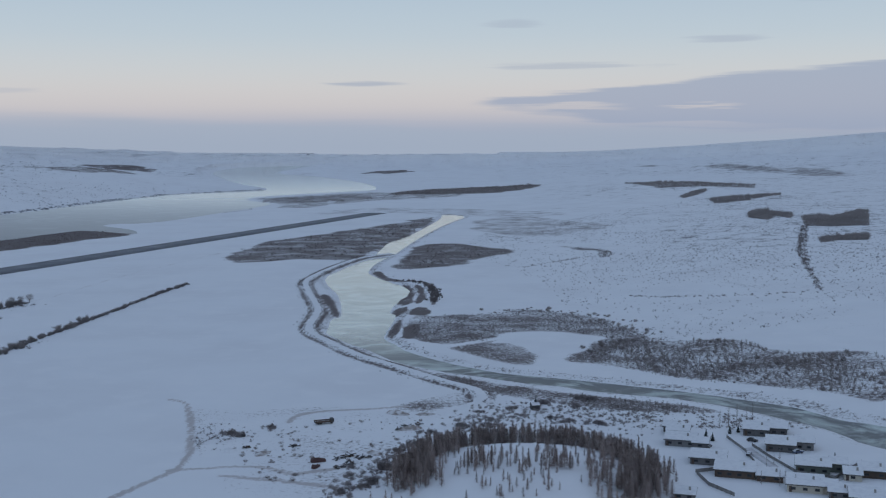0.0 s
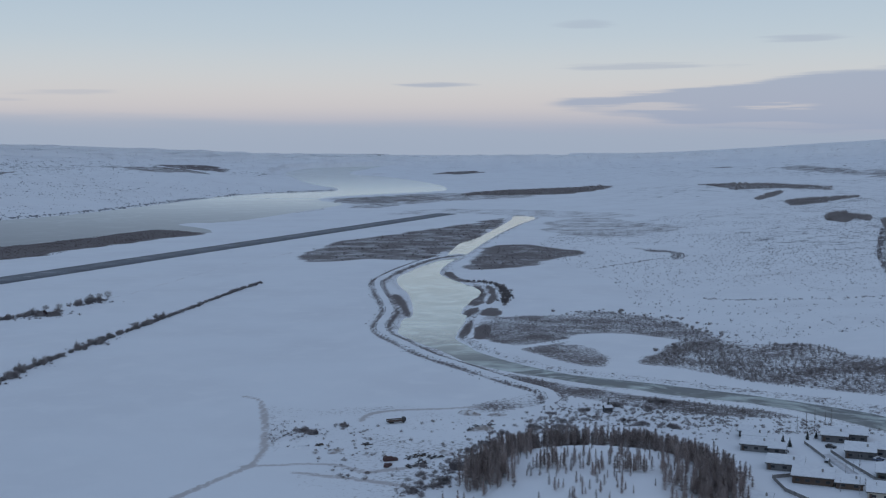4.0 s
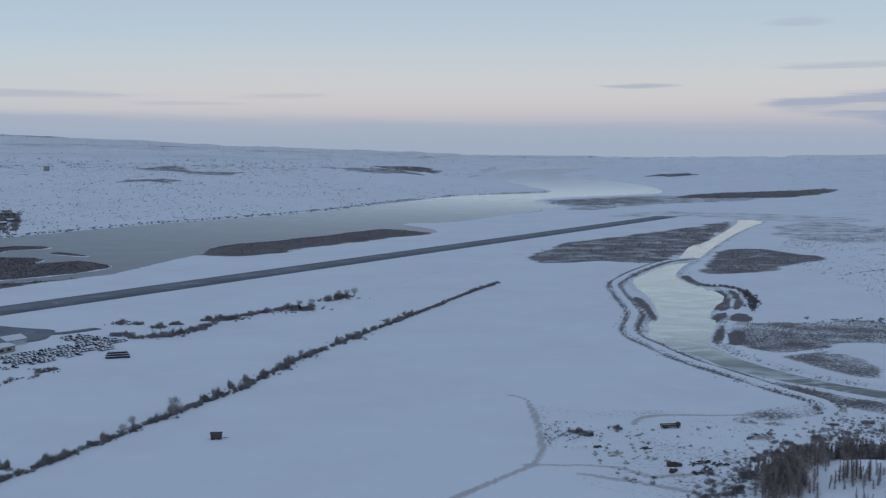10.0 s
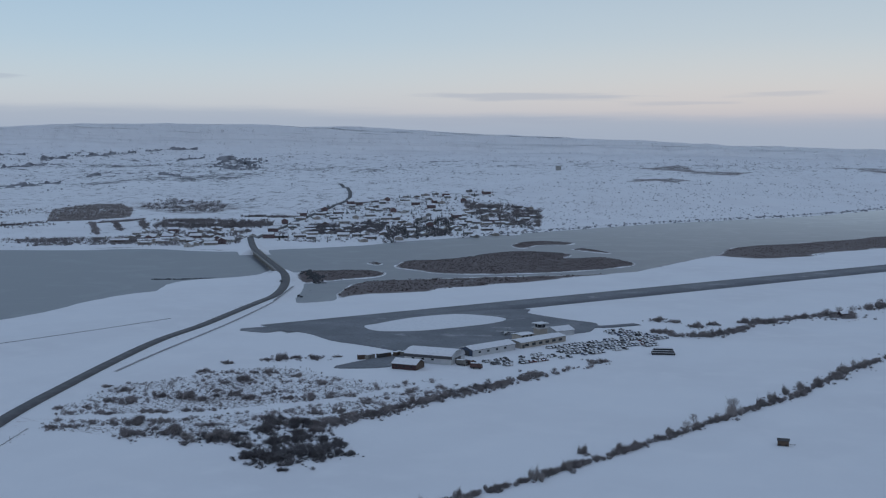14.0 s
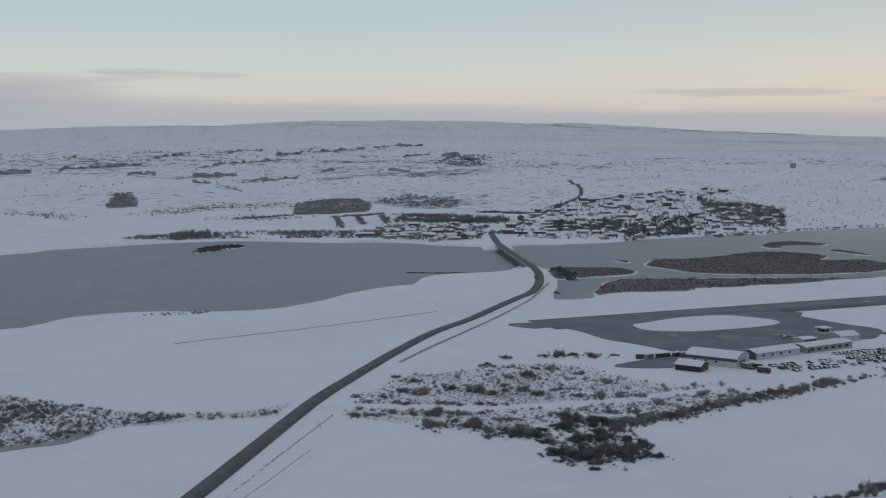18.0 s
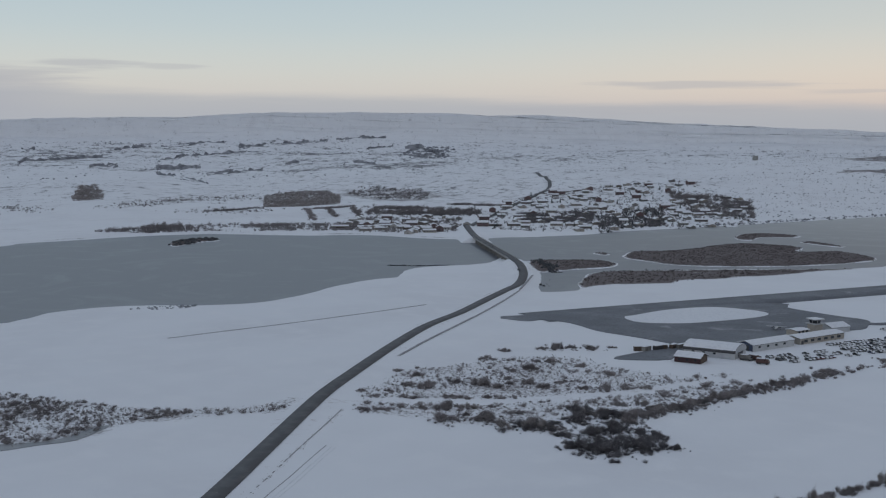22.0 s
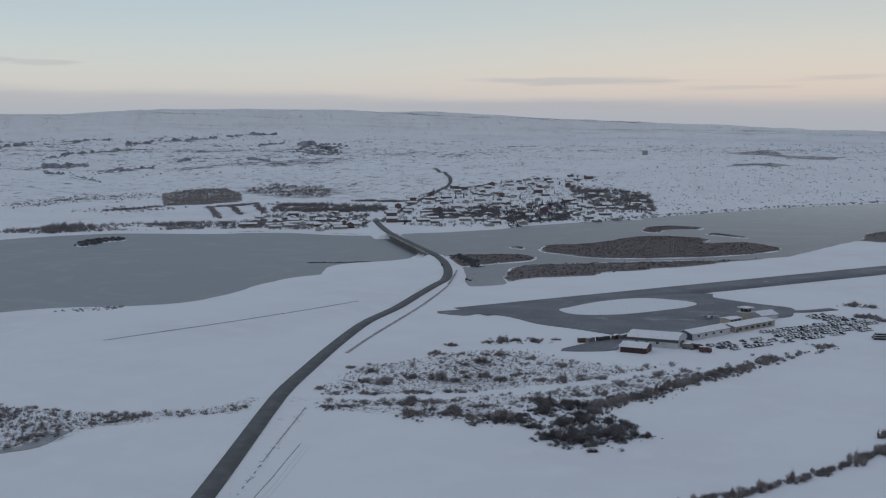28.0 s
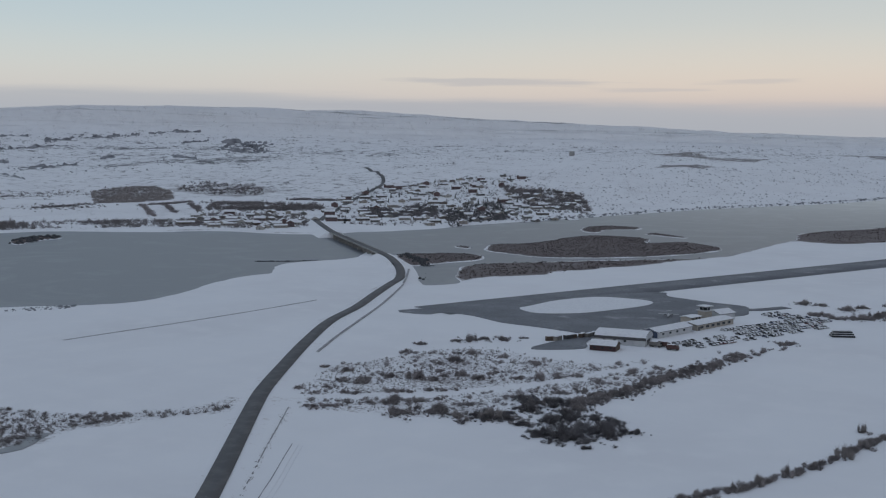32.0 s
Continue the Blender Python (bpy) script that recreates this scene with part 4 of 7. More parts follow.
def within(ring, n, seed, clump=0.0, scale=25.0, margin=0.0, sharp=False):
    """n places inside an outline; clump: how strongly they gather."""
    rng = np.random.default_rng(seed)
    r = np.array(ring, float) if sharp else np.asarray(smooth(ring, 3, True))
    out_x, out_y, have = [], [], 0
    for _ in range(60):
        x, y = rng.uniform(r[:, 0].min(), r[:, 0].max(), 4 * n), rng.uniform(r[:, 1].min(), r[:, 1].max(), 4 * n)
        keep = outline_distance(x, y, r, 400) < -margin
        if clump:
            keep &= rng.uniform(-1, 1, 4 * n) < vnoise(x, y, scale, seed + 90, 2) * 2.2 * clump + (1 - clump) - 0.1
        out_x.append(x[keep]), out_y.append(y[keep])
        have += keep.sum()
        if have >= n:
            break
    return np.concatenate(out_x)[:n], np.concatenate(out_y)[:n]


def along_line(line, n, wide, seed, uneven=0.0):
    rng = np.random.default_rng(seed)
    p = np.asarray(line, float)
    seg = np.r_[0, np.cumsum(np.linalg.norm(np.diff(p, axis=0), axis=1))]
    s = np.sort(rng.uniform(0, seg[-1], n * 3))
    if uneven:
        s = s[rng.uniform(-1, 1, len(s)) < vnoise(s, s * 0, 18, seed, 2) * 2 + 1 - uneven]
    s = np.sort(rng.permutation(s)[:n])
    x, y = np.interp(s, seg, p[:, 0]), np.interp(s, seg, p[:, 1])
    return x + rng.normal(0, wide, len(s)), y + rng.normal(0, wide, len(s))


BUSH = [twigs(10 + k, 55, 0.95, 0.85, 0.017, 0.1, 4) for k in range(5)]
LOW = [twigs(30 + k, 14, 1.0, 0.95, 0.06, 0.2, 2) for k in range(5)]
TUFT = [twigs(40 + k, 4, 0.9, 1.0, 0.10, 0.2, 1) for k in range(4)]
POLE = [twigs(50 + k, 22, 1.0, 0.34, 0.014, 0.3, 4) for k in range(4)]
FIR = [conifer(70 + k, 1.0, 0.33, 12, 0.075, 0.30, 0.05) for k in range(3)]


def feather(seed, n, radius, width):
    """A leafless larch of unit height: fine twigs all the way up a stem, with a soft tip. Gives verts, tris."""
    r = np.random.default_rng(seed)
    t, a = r.uniform(0.1, 1.0, n) ** 0.9, r.uniform(0, 2 * np.pi, n)
    reach = radius * (0.25 + 0.75 * (1 - t) ** 0.7) * r.uniform(0.4, 1.1, n)
    foot = np.stack([0 * t, 0 * t, t * 0.97 - 0.04], 1)
    tip = np.stack([np.cos(a) * reach, np.sin(a) * reach, t * 0.97 + r.uniform(-0.03, 0.07, n)], 1)
    side = np.stack([-np.sin(a) * 0.6, np.cos(a) * 0.6, r.normal(0, 0.7, n)], 1) * width
    v = np.stack([foot - side, foot + side, tip], 1).reshape(-1, 3)
    return v, np.arange(len(v)).reshape(-1, 3)


LARCHES = [feather(80 + k, 340, 0.29, 0.008) for k in range(4)]


def bare_tree(seed, height):
    """A bare broadleaf tree: trunk, limbs and a crown of fine twigs; gives its two meshes."""
    rng = random.Random(seed)
    bm = bmesh.new()
    fork = height * 0.16
    tube(bm, (0, 0, -0.3), (0, 0, fork), height * 0.028, height * 0.02)
    for k in range(7):
        a, lean = 2 * math.pi * k / 7 + rng.uniform(-0.3, 0.3), rng.uniform(0.12, 0.42)
        tube(bm, (0, 0, fork * rng.uniform(0.75, 1.0)), (math.cos(a) * lean * height, math.sin(a) * lean * height, height * rng.uniform(0.62, 0.88)), height * 0.013, height * 0.004, 4)
    trunk = bpy.data.meshes.new("trunk")
    bm.to_mesh(trunk)
    bm.free()
    trunk.materials.append(BARK)
    r = np.random.default_rng(seed)
    n = 420
    d = r.normal(0, 1, (n, 3))
    d /= np.linalg.norm(d, axis=1)[:, None]
    rad = r.uniform(0.35, 1, n)[:, None] ** 0.6
    tip = d * rad * np.array([0.46, 0.46, 0.40]) * height + np.array([0, 0, 0.5 * height])
    foot = tip - (d * 0.13 + r.normal(0, 0.05, (n, 3)) + np.array([0, 0, 0.07])) * height
    side = np.cross(d, r.normal(0, 1, (n, 3)))
    side /= np.linalg.norm(side, axis=1)[:, None] + 1e-9
    w = 0.007 * height
    v = np.stack([foot - side * w, foot + side * w, tip], 1).reshape(-1, 3)
    return trunk, tri_mesh("crown", v, np.arange(len(v)).reshape(-1, 3), WILLOW)


def plant(name, meshes, x, y, size, label, category, group, turn=0.0, sink=0.1, z=None):
    """One shrub or tree as a thing: its stems and twigs as parts."""
    t = thing(name, pose(x, y, (zt(x, y) if z is None else z) - sink, 0, 0, turn), label, category, group)
    for n, mesh in meshes:
        ob = new(n, mesh)
        ob.scale = (size, size, size)
        ob.parent = t
    return t


def stems(seed, size=1.0):
    rng = random.Random(seed)
    bm = bmesh.new()
    for k in range(5):
        a, l = rng.uniform(0, 6.28), rng.uniform(0.2, 0.45)
        tube(bm, (math.cos(a) * 0.05, math.sin(a) * 0.05, -0.05), (math.cos(a) * l, math.sin(a) * l, rng.uniform(0.5, 0.8)), 0.022, 0.008, 4)
    mesh = bpy.data.meshes.new("stem")
    bm.to_mesh(mesh)
    bm.free()
    mesh.materials.append(BARK)
    return mesh


STEM_MESHES = [stems(k) for k in range(4)]
THICK = [twigs(110 + k, 80, 1.0, 0.75, 0.017, 0.12, 4) for k in range(4)]
CROWN_MESHES = [tri_mesh("crown", *b, TWIG) for b in THICK]
PALE_MESHES = [tri_mesh("crown", *b, WILLOW) for b in THICK[:2]]
TREE_MESHES = [bare_tree(k, 1.0) for k in range(3)]
LARCH_MESHES, SLIM_MESHES = [], []
for k in range(4):
    bm = bmesh.new()
    tube(bm, (0, 0, -0.04), (0, 0, 1.0), 0.011, 0.002, 5)
    tm = bpy.data.meshes.new("trunk")
    bm.to_mesh(tm)
    bm.free()
    tm.materials.append(BARK)
    LARCH_MESHES.append((tm, tri_mesh("crown", *LARCHES[k], LARCH)))
    SLIM_MESHES.append((tm, tri_mesh("crown", *feather(90 + k, 150, 0.2, 0.005), WILLOW)))


def row_of_shrubs(line, n, sizes, wide, seed, label, group, pale=0.15):
    rng = random.Random(seed)
    xs, ys = along_line(line, n, wide, seed, 0.25)
    for x, y, z in zip(xs, ys, terrain(xs, ys)):
        k = rng.randrange(4)
        crown = PALE_MESHES[k % 2] if rng.random() < pale else CROWN_MESHES[k]
        plant("shrub", (("stem", STEM_MESHES[k]), ("crown", crown)), x, y, rng.uniform(*sizes), label, "shrub", group, rng.uniform(0, 360), z=z)


row_of_shrubs(smooth([(-314, 238), (-308, 253), (-300, 270), (-294, 292), (-287, 325), (-275, 415), (-273, 438), (-271, 463), (-266, 499), (-263, 530), (-265, 588), (-261, 639), (-253, 727), (-242, 832), (-235, 920), (-225, 1000)], 5), 88, (1.6, 3.6), 1.0, 7, "leafless dark shrub in a long field hedge, standing in snow", "hedge between the snow fields")
x, y = along_line(smooth([(-406, 343), (-399, 357), (-400, 377), (-399, 395), (-398, 415), (-392, 433), (-391, 462), (-388, 498), (-384, 528)], 5), 130, 2.6, 8, 0.3)
scatter("scrub_belt", THICK, x, y, 1.0 + 2.2 * np.random.default_rng(8).uniform(0, 1, len(x)) ** 1.5, TWIG, "belt of leafless brown scrub beside the snow field", "scrub")
x, y = along_line(smooth([(-314, 238), (-308, 253), (-300, 270), (-294, 292), (-287, 325), (-275, 415), (-273, 438), (-271, 463), (-266, 499), (-263, 530), (-265, 588), (-261, 639), (-253, 727), (-242, 832), (-235, 920), (-225, 1000)], 5), 600, 0.9, 71)
scatter("hedge_scrub", THICK[:2], x, y, 1.0 + 1.8 * np.random.default_rng(9).uniform(0, 1, len(x)), TWIG, "low leafless growth filling the field hedge", "scrub")
x, y = within([(-393, 280), (-402, 299), (-408, 319), (-401, 330), (-388, 316), (-380, 323), (-369, 314), (-366, 295), (-371, 283), (-384, 280)], 55, 72, 0.9, 8)
scatter("thicket_scrub", THICK[:2], x, y, 0.8 + 2.6 * np.random.default_rng(9).uniform(0, 1, len(x)), DARK_TWIG, "dense undergrowth of the dark thicket", "scrub")
x, y = along_line(smooth([(-411, 654), (-390, 651), (-375, 658), (-369, 683), (-369, 717)] + [(-434, 701), (-416, 699), (-398, 695), (-374, 687), (-372, 724), (-364, 761), (-355, 779), (-345, 799), (-334, 816)][4:], 4), 200, 2.2, 73)
scatter("windbreak_scrub", THICK[:2], x, y, 1.0 + 2.2 * np.random.default_rng(9).uniform(0, 1, len(x)), TWIG, "leafless undergrowth of the windbreak", "scrub")
# single trees that stand out of the hedge and by the farm
for k, (x, y, h) in enumerate([(-274.3, 470.8, 8.5), (-279, 440, 5.5), (-275, 425, 6.0), (-268, 500, 5.0), (-262, 588, 6.0), (-334, 816, 8.0), (-340, 806, 8.0), (-330, 868, 8.5), (-322, 884, 9.0), (-326, 876, 8.0), (-346, 798, 7.0)]):
    plant("tree", (("trunk", TREE_MESHES[k % 3][0]), ("crown", TREE_MESHES[k % 3][1])), x, y, h, "bare round-crowned tree with grey twigs in snow", "tree", "bare trees", k * 61)

# larch plantation round the knoll
rng = np.random.default_rng(3)
turn, rr = rng.uniform(-0.6, math.pi + 0.6, 250), rng.uniform(34, 49, 250)
lx, ly = KNOLL[0] + np.cos(turn) * rr, KNOLL[1] + np.sin(turn) * rr
for k, (x, y, z) in enumerate(zip(lx, ly, terrain(lx, ly))):
    m = LARCH_MESHES[k % 4]
    plant("larch", (("trunk", m[0]), ("crown", m[1])), x, y, 5.2 + 4.4 * ((k * 53) % 17) / 17, "leafless brown larch in a plantation on a snowy knoll", "tree", "larch plantation", k * 71, z=z)
turn, rr = rng.uniform(-0.8, math.pi + 0.35, 640), 42 + rng.normal(0, 4.5, 640)
scatter("larch_wood", LARCHES, KNOLL[0] + np.cos(turn) * rr, KNOLL[1] + np.sin(turn) * rr, rng.uniform(4.5, 8.5, 640), LARCH, "young brown larches filling the plantation round the knoll", "wood")
x, y = within([(57, 440), (69, 424), (73, 391), (72, 370), (53, 357), (49, 384), (55, 412)], 150, 74)
scatter("larch_wood", LARCHES, x, y, rng.uniform(4, 8, len(x)), LARCH, "brown larches on the flank of the knoll", "wood")
x, y = within([(-27, 371), (-13, 391), (3, 428), (12, 432), (-1, 391), (-8, 366)], 45, 75)
scatter("larch_wood", LARCHES, x, y, rng.uniform(3, 6, len(x)), LARCH, "young larches spilling down beside the knoll", "wood")
x, y = within([(9, 398), (24, 409), (44, 409), (43, 377), (32, 365), (14, 365)], 60, 76, 0.6, 12)
scatter("larch_wood", LARCHES, x, y, rng.uniform(3, 6, len(x)), LARCH, "thin larches on the open hilltop", "wood")
turn, rr = rng.uniform(0, 6.28, 70), 36 * np.sqrt(rng.uniform(0, 1, 70))
scatter("sapling_wood", LARCHES, KNOLL[0] - 6 + np.cos(turn) * rr, KNOLL[1] - 4 + np.sin(turn) * rr, rng.uniform(2, 5, 70), WILLOW, "pale leafless saplings on the snowy hilltop", "wood")
lx, ly = KNOLL[0] + rng.uniform(-26, 22, 22), KNOLL[1] + rng.uniform(-12, 14, 22)
for k, (x, y, z) in enumerate(zip(lx, ly, terrain(lx, ly))):
    m = LARCH_MESHES[k % 4]
    plant("larch", (("trunk", m[0]), ("crown", m[1])), x, y, 4 + 3 * ((k * 29) % 11) / 11, "thin young larch standing apart on the snowy hilltop", "tree", "larch plantation", k * 37, z=z)


# scrub that nobody could count
def sizes(n, lo, hi, seed):
    return lo + (hi - lo) * np.random.default_rng(seed).uniform(0, 1, n) ** 2


def scrub(name, ring, n, lo, hi, seed, bases, mat, label, clump=0.6, scale=25.0, sharp=False):
    """Clumped growth inside an outline, kept off the roads and with a ragged edge."""
    x, y = within(ring, n, seed, clump, scale, sharp=sharp)
    keep = np.ones(len(x), bool)
    for line, off in ((SIDE_LINE, 4.5), (ROAD_LINE, 9.0)):
        d, _ = line_distance(x, y, line, 30)
        keep &= d > off
    if not sharp:
        d = outline_distance(x, y, smooth(ring, 3, True), 400)
        keep &= d + 0.5 * scale * vnoise(x, y, scale * 1.6, seed + 5, 2) < -0.15 * scale
    x, y = x[keep], y[keep]
    return scatter(name, bases, x, y, sizes(len(x), lo, hi, seed), mat, label, "scrub", seed=seed)


scrub("airport_low_scrub", [(-551, 342), (-543, 358), (-535, 395), (-521, 428), (-481, 425), (-447, 427), (-419, 431), (-409, 381), (-426, 323), (-421, 296), (-463, 273), (-505, 265), (-545, 319)], 2600, 0.3, 1.2, 10, LOW, WILLOW, "low dry scrub and grass through the snow by the airport", 0.6, 20)
scrub("airport_scrub", [(-551, 342), (-543, 358), (-535, 395), (-521, 428), (-481, 425), (-447, 427), (-419, 431), (-409, 381), (-426, 323), (-421, 296), (-463, 273), (-505, 265), (-545, 319)], 420, 0.6, 2.6, 11, BUSH, TWIG, "clumps of leafless scrub in snow beside the airport", 0.8, 16)
scrub("airport_scrub", [(-439, 320), (-444, 352), (-442, 418), (-415, 459), (-395, 392), (-397, 328), (-412, 324), (-413, 302)], 200, 0.7, 3.0, 71, BUSH, TWIG, "leafless scrub beside the field edge", 0.7, 18)
scrub("field_scrub", [(-645, 156), (-617, 172), (-584, 185), (-552, 204), (-533, 242), (-537, 258), (-517, 238), (-531, 212), (-546, 179), (-537, 157), (-538, 139), (-549, 120)], 800, 0.6, 2.4, 12, BUSH, TWIG, "low leafless scrub along a snowy field edge", 0.6, 14)
scrub("field_scrub", [(-645, 156), (-617, 172), (-584, 185), (-552, 204), (-533, 242), (-537, 258), (-517, 238), (-531, 212), (-546, 179), (-537, 157), (-538, 139), (-549, 120)], 1500, 0.5, 1.8, 88, POLE, WILLOW, "upright frosted twigs among the field scrub", 0.4, 12)
scrub("airport_scrub", [(-551, 342), (-543, 358), (-535, 395), (-521, 428), (-481, 425), (-447, 427), (-419, 431), (-409, 381), (-426, 323), (-421, 296), (-463, 273), (-505, 265), (-545, 319)], 1300, 0.4, 1.7, 89, POLE, TWIG, "upright leafless twigs among the airport scrub", 0.5, 14)
scrub("river_scrub", [(69, 640), (98, 709), (129, 704), (179, 693), (200, 650), (244, 622), (205, 521), (181, 543), (146, 565), (109, 598), (86, 626)], 3000, 0.9, 3.4, 13, POLE, WILLOW, "grey leafless birch scrub beyond the river", 0.75, 26)
scrub("river_scrub", [(69, 640), (98, 709), (129, 704), (179, 693), (200, 650), (244, 622), (205, 521), (181, 543), (146, 565), (109, 598), (86, 626)], 210, 0.8, 2.8, 113, THICK, TWIG, "rounded leafless bushes beyond the river", 0.8, 26)
scrub("heath_scrub", [(-24, 744), (-10, 806), (27, 820), (69, 839), (107, 805), (130, 730), (126, 688), (105, 709), (79, 735), (42, 731), (33, 697), (5, 689), (-18, 710)], 2600, 0.4, 1.7, 14, POLE, TWIG, "low brown heath scrub in the river bend", 0.5, 18)
scrub("bank_scrub", [(-7, 604), (19, 581), (47, 561), (75, 543), (110, 528), (129, 509), (106, 506), (71, 516), (44, 531), (18, 559)], 900, 0.5, 2.2, 15, POLE, WILLOW, "brown scrub on the near river bank", 0.4, 14)
scrub("delta_scrub", [(-226, 1184), (-238, 1357), (-208, 1481), (-148, 1629), (-75, 1809), (-23, 1953), (-8, 1876), (-48, 1523), (-79, 1282), (-98, 1205), (-160, 1219)], 700, 0.8, 3.0, 16, LOW, TWIG, "dark low scrub beside the runway end", 0.6, 35)
scrub("delta_scrub", [(-52, 1115), (-40, 1248), (-27, 1391), (11, 1415), (64, 1350), (78, 1299), (40, 1227), (-2, 1146)], 420, 0.8, 2.6, 17, LOW, TWIG, "dark low scrub across the river", 0.4, 30)
for k, ring in enumerate(ISLETS):
    area = abs(np.sum(ring[:, 0] * np.roll(ring[:, 1], 1) - ring[:, 1] * np.roll(ring[:, 0], 1))) / 2
    scrub("islet_scrub", ring[::4], int(60 + area / 5), 0.3, 1.2, 20 + k, LOW, ISLET, "reddish brown willow scrub on a lake islet", 0.2, 20, sharp=True)
scrub("shore_scrub", [(-642, 1303), (-612, 1395), (-574, 1500), (-524, 1657), (-442, 1612), (-451, 1522), (-508, 1319), (-534, 1210), (-603, 1198)], 2600, 0.4, 1.5, 28, LOW, ISLET, "reddish brown scrub on the lake shore flats", 0.5, 30)
scrub("shore_scrub", [(-711, 675), (-759, 747), (-754, 779), (-724, 822), (-691, 867), (-652, 905), (-618, 953), (-610, 940), (-631, 873), (-649, 808), (-667, 751), (-686, 702)], 1100, 0.6, 1.8, 29, LOW, ISLET, "reddish brown scrub on a strip of lake shore", 0.4, 24)
scrub("far_scrub", [(-406, 2076), (-374, 2245), (-275, 2264), (-166, 2527), (21, 2734), (38, 2934), (-193, 2997), (-340, 2859), (-436, 2645), (-337, 2391)], 900, 0.8, 2.4, 30, LOW, HAZED, "dark scrub on the far river flats", 0.6, 60)
for k, (ring, n, lo, hi) in enumerate((([(-137, 2957), (10, 3284), (276, 3585), (255, 3202), (112, 2970), (-118, 2850)], 900, 2, 5), ([(523, 1668), (560, 1707), (570, 1665), (654, 1801), (668, 1796), (556, 1492), (512, 1495), (478, 1506)], 1300, 2, 5), ([(435, 1318), (466, 1346), (499, 1372), (514, 1380), (481, 1290), (446, 1289), (418, 1261)], 500, 2, 6), ([(476, 1782), (514, 1821), (516, 1771), (524, 1718), (500, 1638), (496, 1702), (459, 1612), (450, 1677)], 500, 3, 7), ([(-1688, 1040), (-1904, 1192), (-1938, 1367), (-1807, 1300), (-1669, 1185), (-1661, 1118)], 1600, 2, 4.5), ([(510, 3208), (638, 3417), (727, 3252), (761, 3084), (793, 2914), (753, 2764), (698, 2827), (649, 2901), (539, 2850), (525, 3035)], 900, 3, 6), ([(523, 2252), (607, 2368), (733, 2470), (698, 2380), (578, 2177), (494, 2074)], 500, 3, 6), ([(500, 2405), (561, 2613), (633, 2769), (622, 2697), (555, 2504), (485, 2310)], 260, 3, 6), ([(-2046, 880), (-2112, 910), (-2323, 1025), (-2328, 1068), (-2173, 1003), (-2034, 931)], 700, 2, 5))):
    scrub("far_wood", ring, n, lo, hi, 40 + k, LOW, PLANTED, "brown leafless plantation wood on a snowy rise", 0.0, 60, sharp=True)
scrub("far_wood", [(-1904, 1384), (-1912, 1525), (-1774, 1518), (-1626, 1359), (-1703, 1290)], 500, 2, 6, 52, LOW, HAZED, "grey birch wood above the snowy fields", 0.4, 60)
x, y = along_line(np.array([(-24, 744), (-10, 806), (27, 820), (69, 839), (107, 805), (130, 730), (126, 688), (105, 709), (79, 735), (42, 731), (33, 697), (5, 689), (-18, 710)][2:7], float), 120, 7.0, 133, 0.6)
scatter("heath_scrub", THICK, x, y, sizes(len(x), 0.6, 2.6, 133), WILLOW, "belt of leafless bushes round the river heath", "scrub")
x, y = along_line(LEVEE, 5200, 3.6, 33)
d, _ = line_distance(x, y, LEVEE, 60)
keep = (d > 2.6) & (y > 525)
x, y = x[keep], y[keep]
scatter("levee_scrub", LOW, x, y, sizes(len(x), 0.3, 1.0, 3), TWIG, "dry grass and low scrub along the levee", "scrub")
x, y = along_line(smooth(RIVER_RIGHT, 4), 2600, 4.5, 34, 0.15)
keep = outline_distance(x, y, RIVER_RING, 60) > 1.5
scatter("river_bank_scrub", LOW, x[keep], y[keep], sizes(keep.sum(), 0.3, 1.2, 4), TWIG, "dry scrub along the far river bank", "scrub")
x, y = within([(-60, 400), (20, 455), (90, 470), (110, 520), (40, 525), (-30, 500), (-80, 470)], 520, 35, 0.85, 12)
scatter("near_scrub", BUSH, x, y, sizes(len(x), 0.3, 1.7, 5), WILLOW, "scattered leafless bushes on rough snowy ground", "scrub")
x, y = within([(140, 700), (520, 1100), (700, 2400), (60, 1600), (90, 1000)], 15000, 36, 0.7, 110)
scatter("rise_tussocks", TUFT, x, y, sizes(len(x), 0.4, 2.2, 6), DARK_TWIG, "dark tussocks dotted over the snowy rise", "scrub")
x, y = within([(-1450, 1500), (-1000, 1600), (-850, 2400), (-900, 3000), (-1800, 3200), (-2200, 2200)], 6000, 37, 0.75, 160)
scatter("hill_tussocks", TUFT, x, y, sizes(len(x), 0.6, 2.8, 7), HAZED, "dark tussocks and stones on the snowy hillside", "scrub")


# crags and birch scrub of the western fells
def clod(seed):
    """A rugged low boulder mass of unit size. Gives verts, tris."""
    r = np.random.default_rng(seed)
    a = np.linspace(0, 2 * np.pi, 7, endpoint=False)
    low = np.stack([np.cos(a), np.sin(a), 0 * a - 0.2], 1) * r.uniform(0.7, 1.2, (7, 1))
    mid = np.stack([np.cos(a + 0.4) * 0.75, np.sin(a + 0.4) * 0.75, r.uniform(0.3, 0.7, 7)], 1) * r.uniform(0.7, 1.1, (7, 1))
    v = np.vstack([low, mid, [[0, 0, r.uniform(0.6, 0.9)]]])
    f = []
    for i in range(7):
        j = (i + 1) % 7
        f += [(i, j, 7 + j), (i, 7 + j, 7 + i), (7 + i, 7 + j, 14)]
    return v, np.array(f)


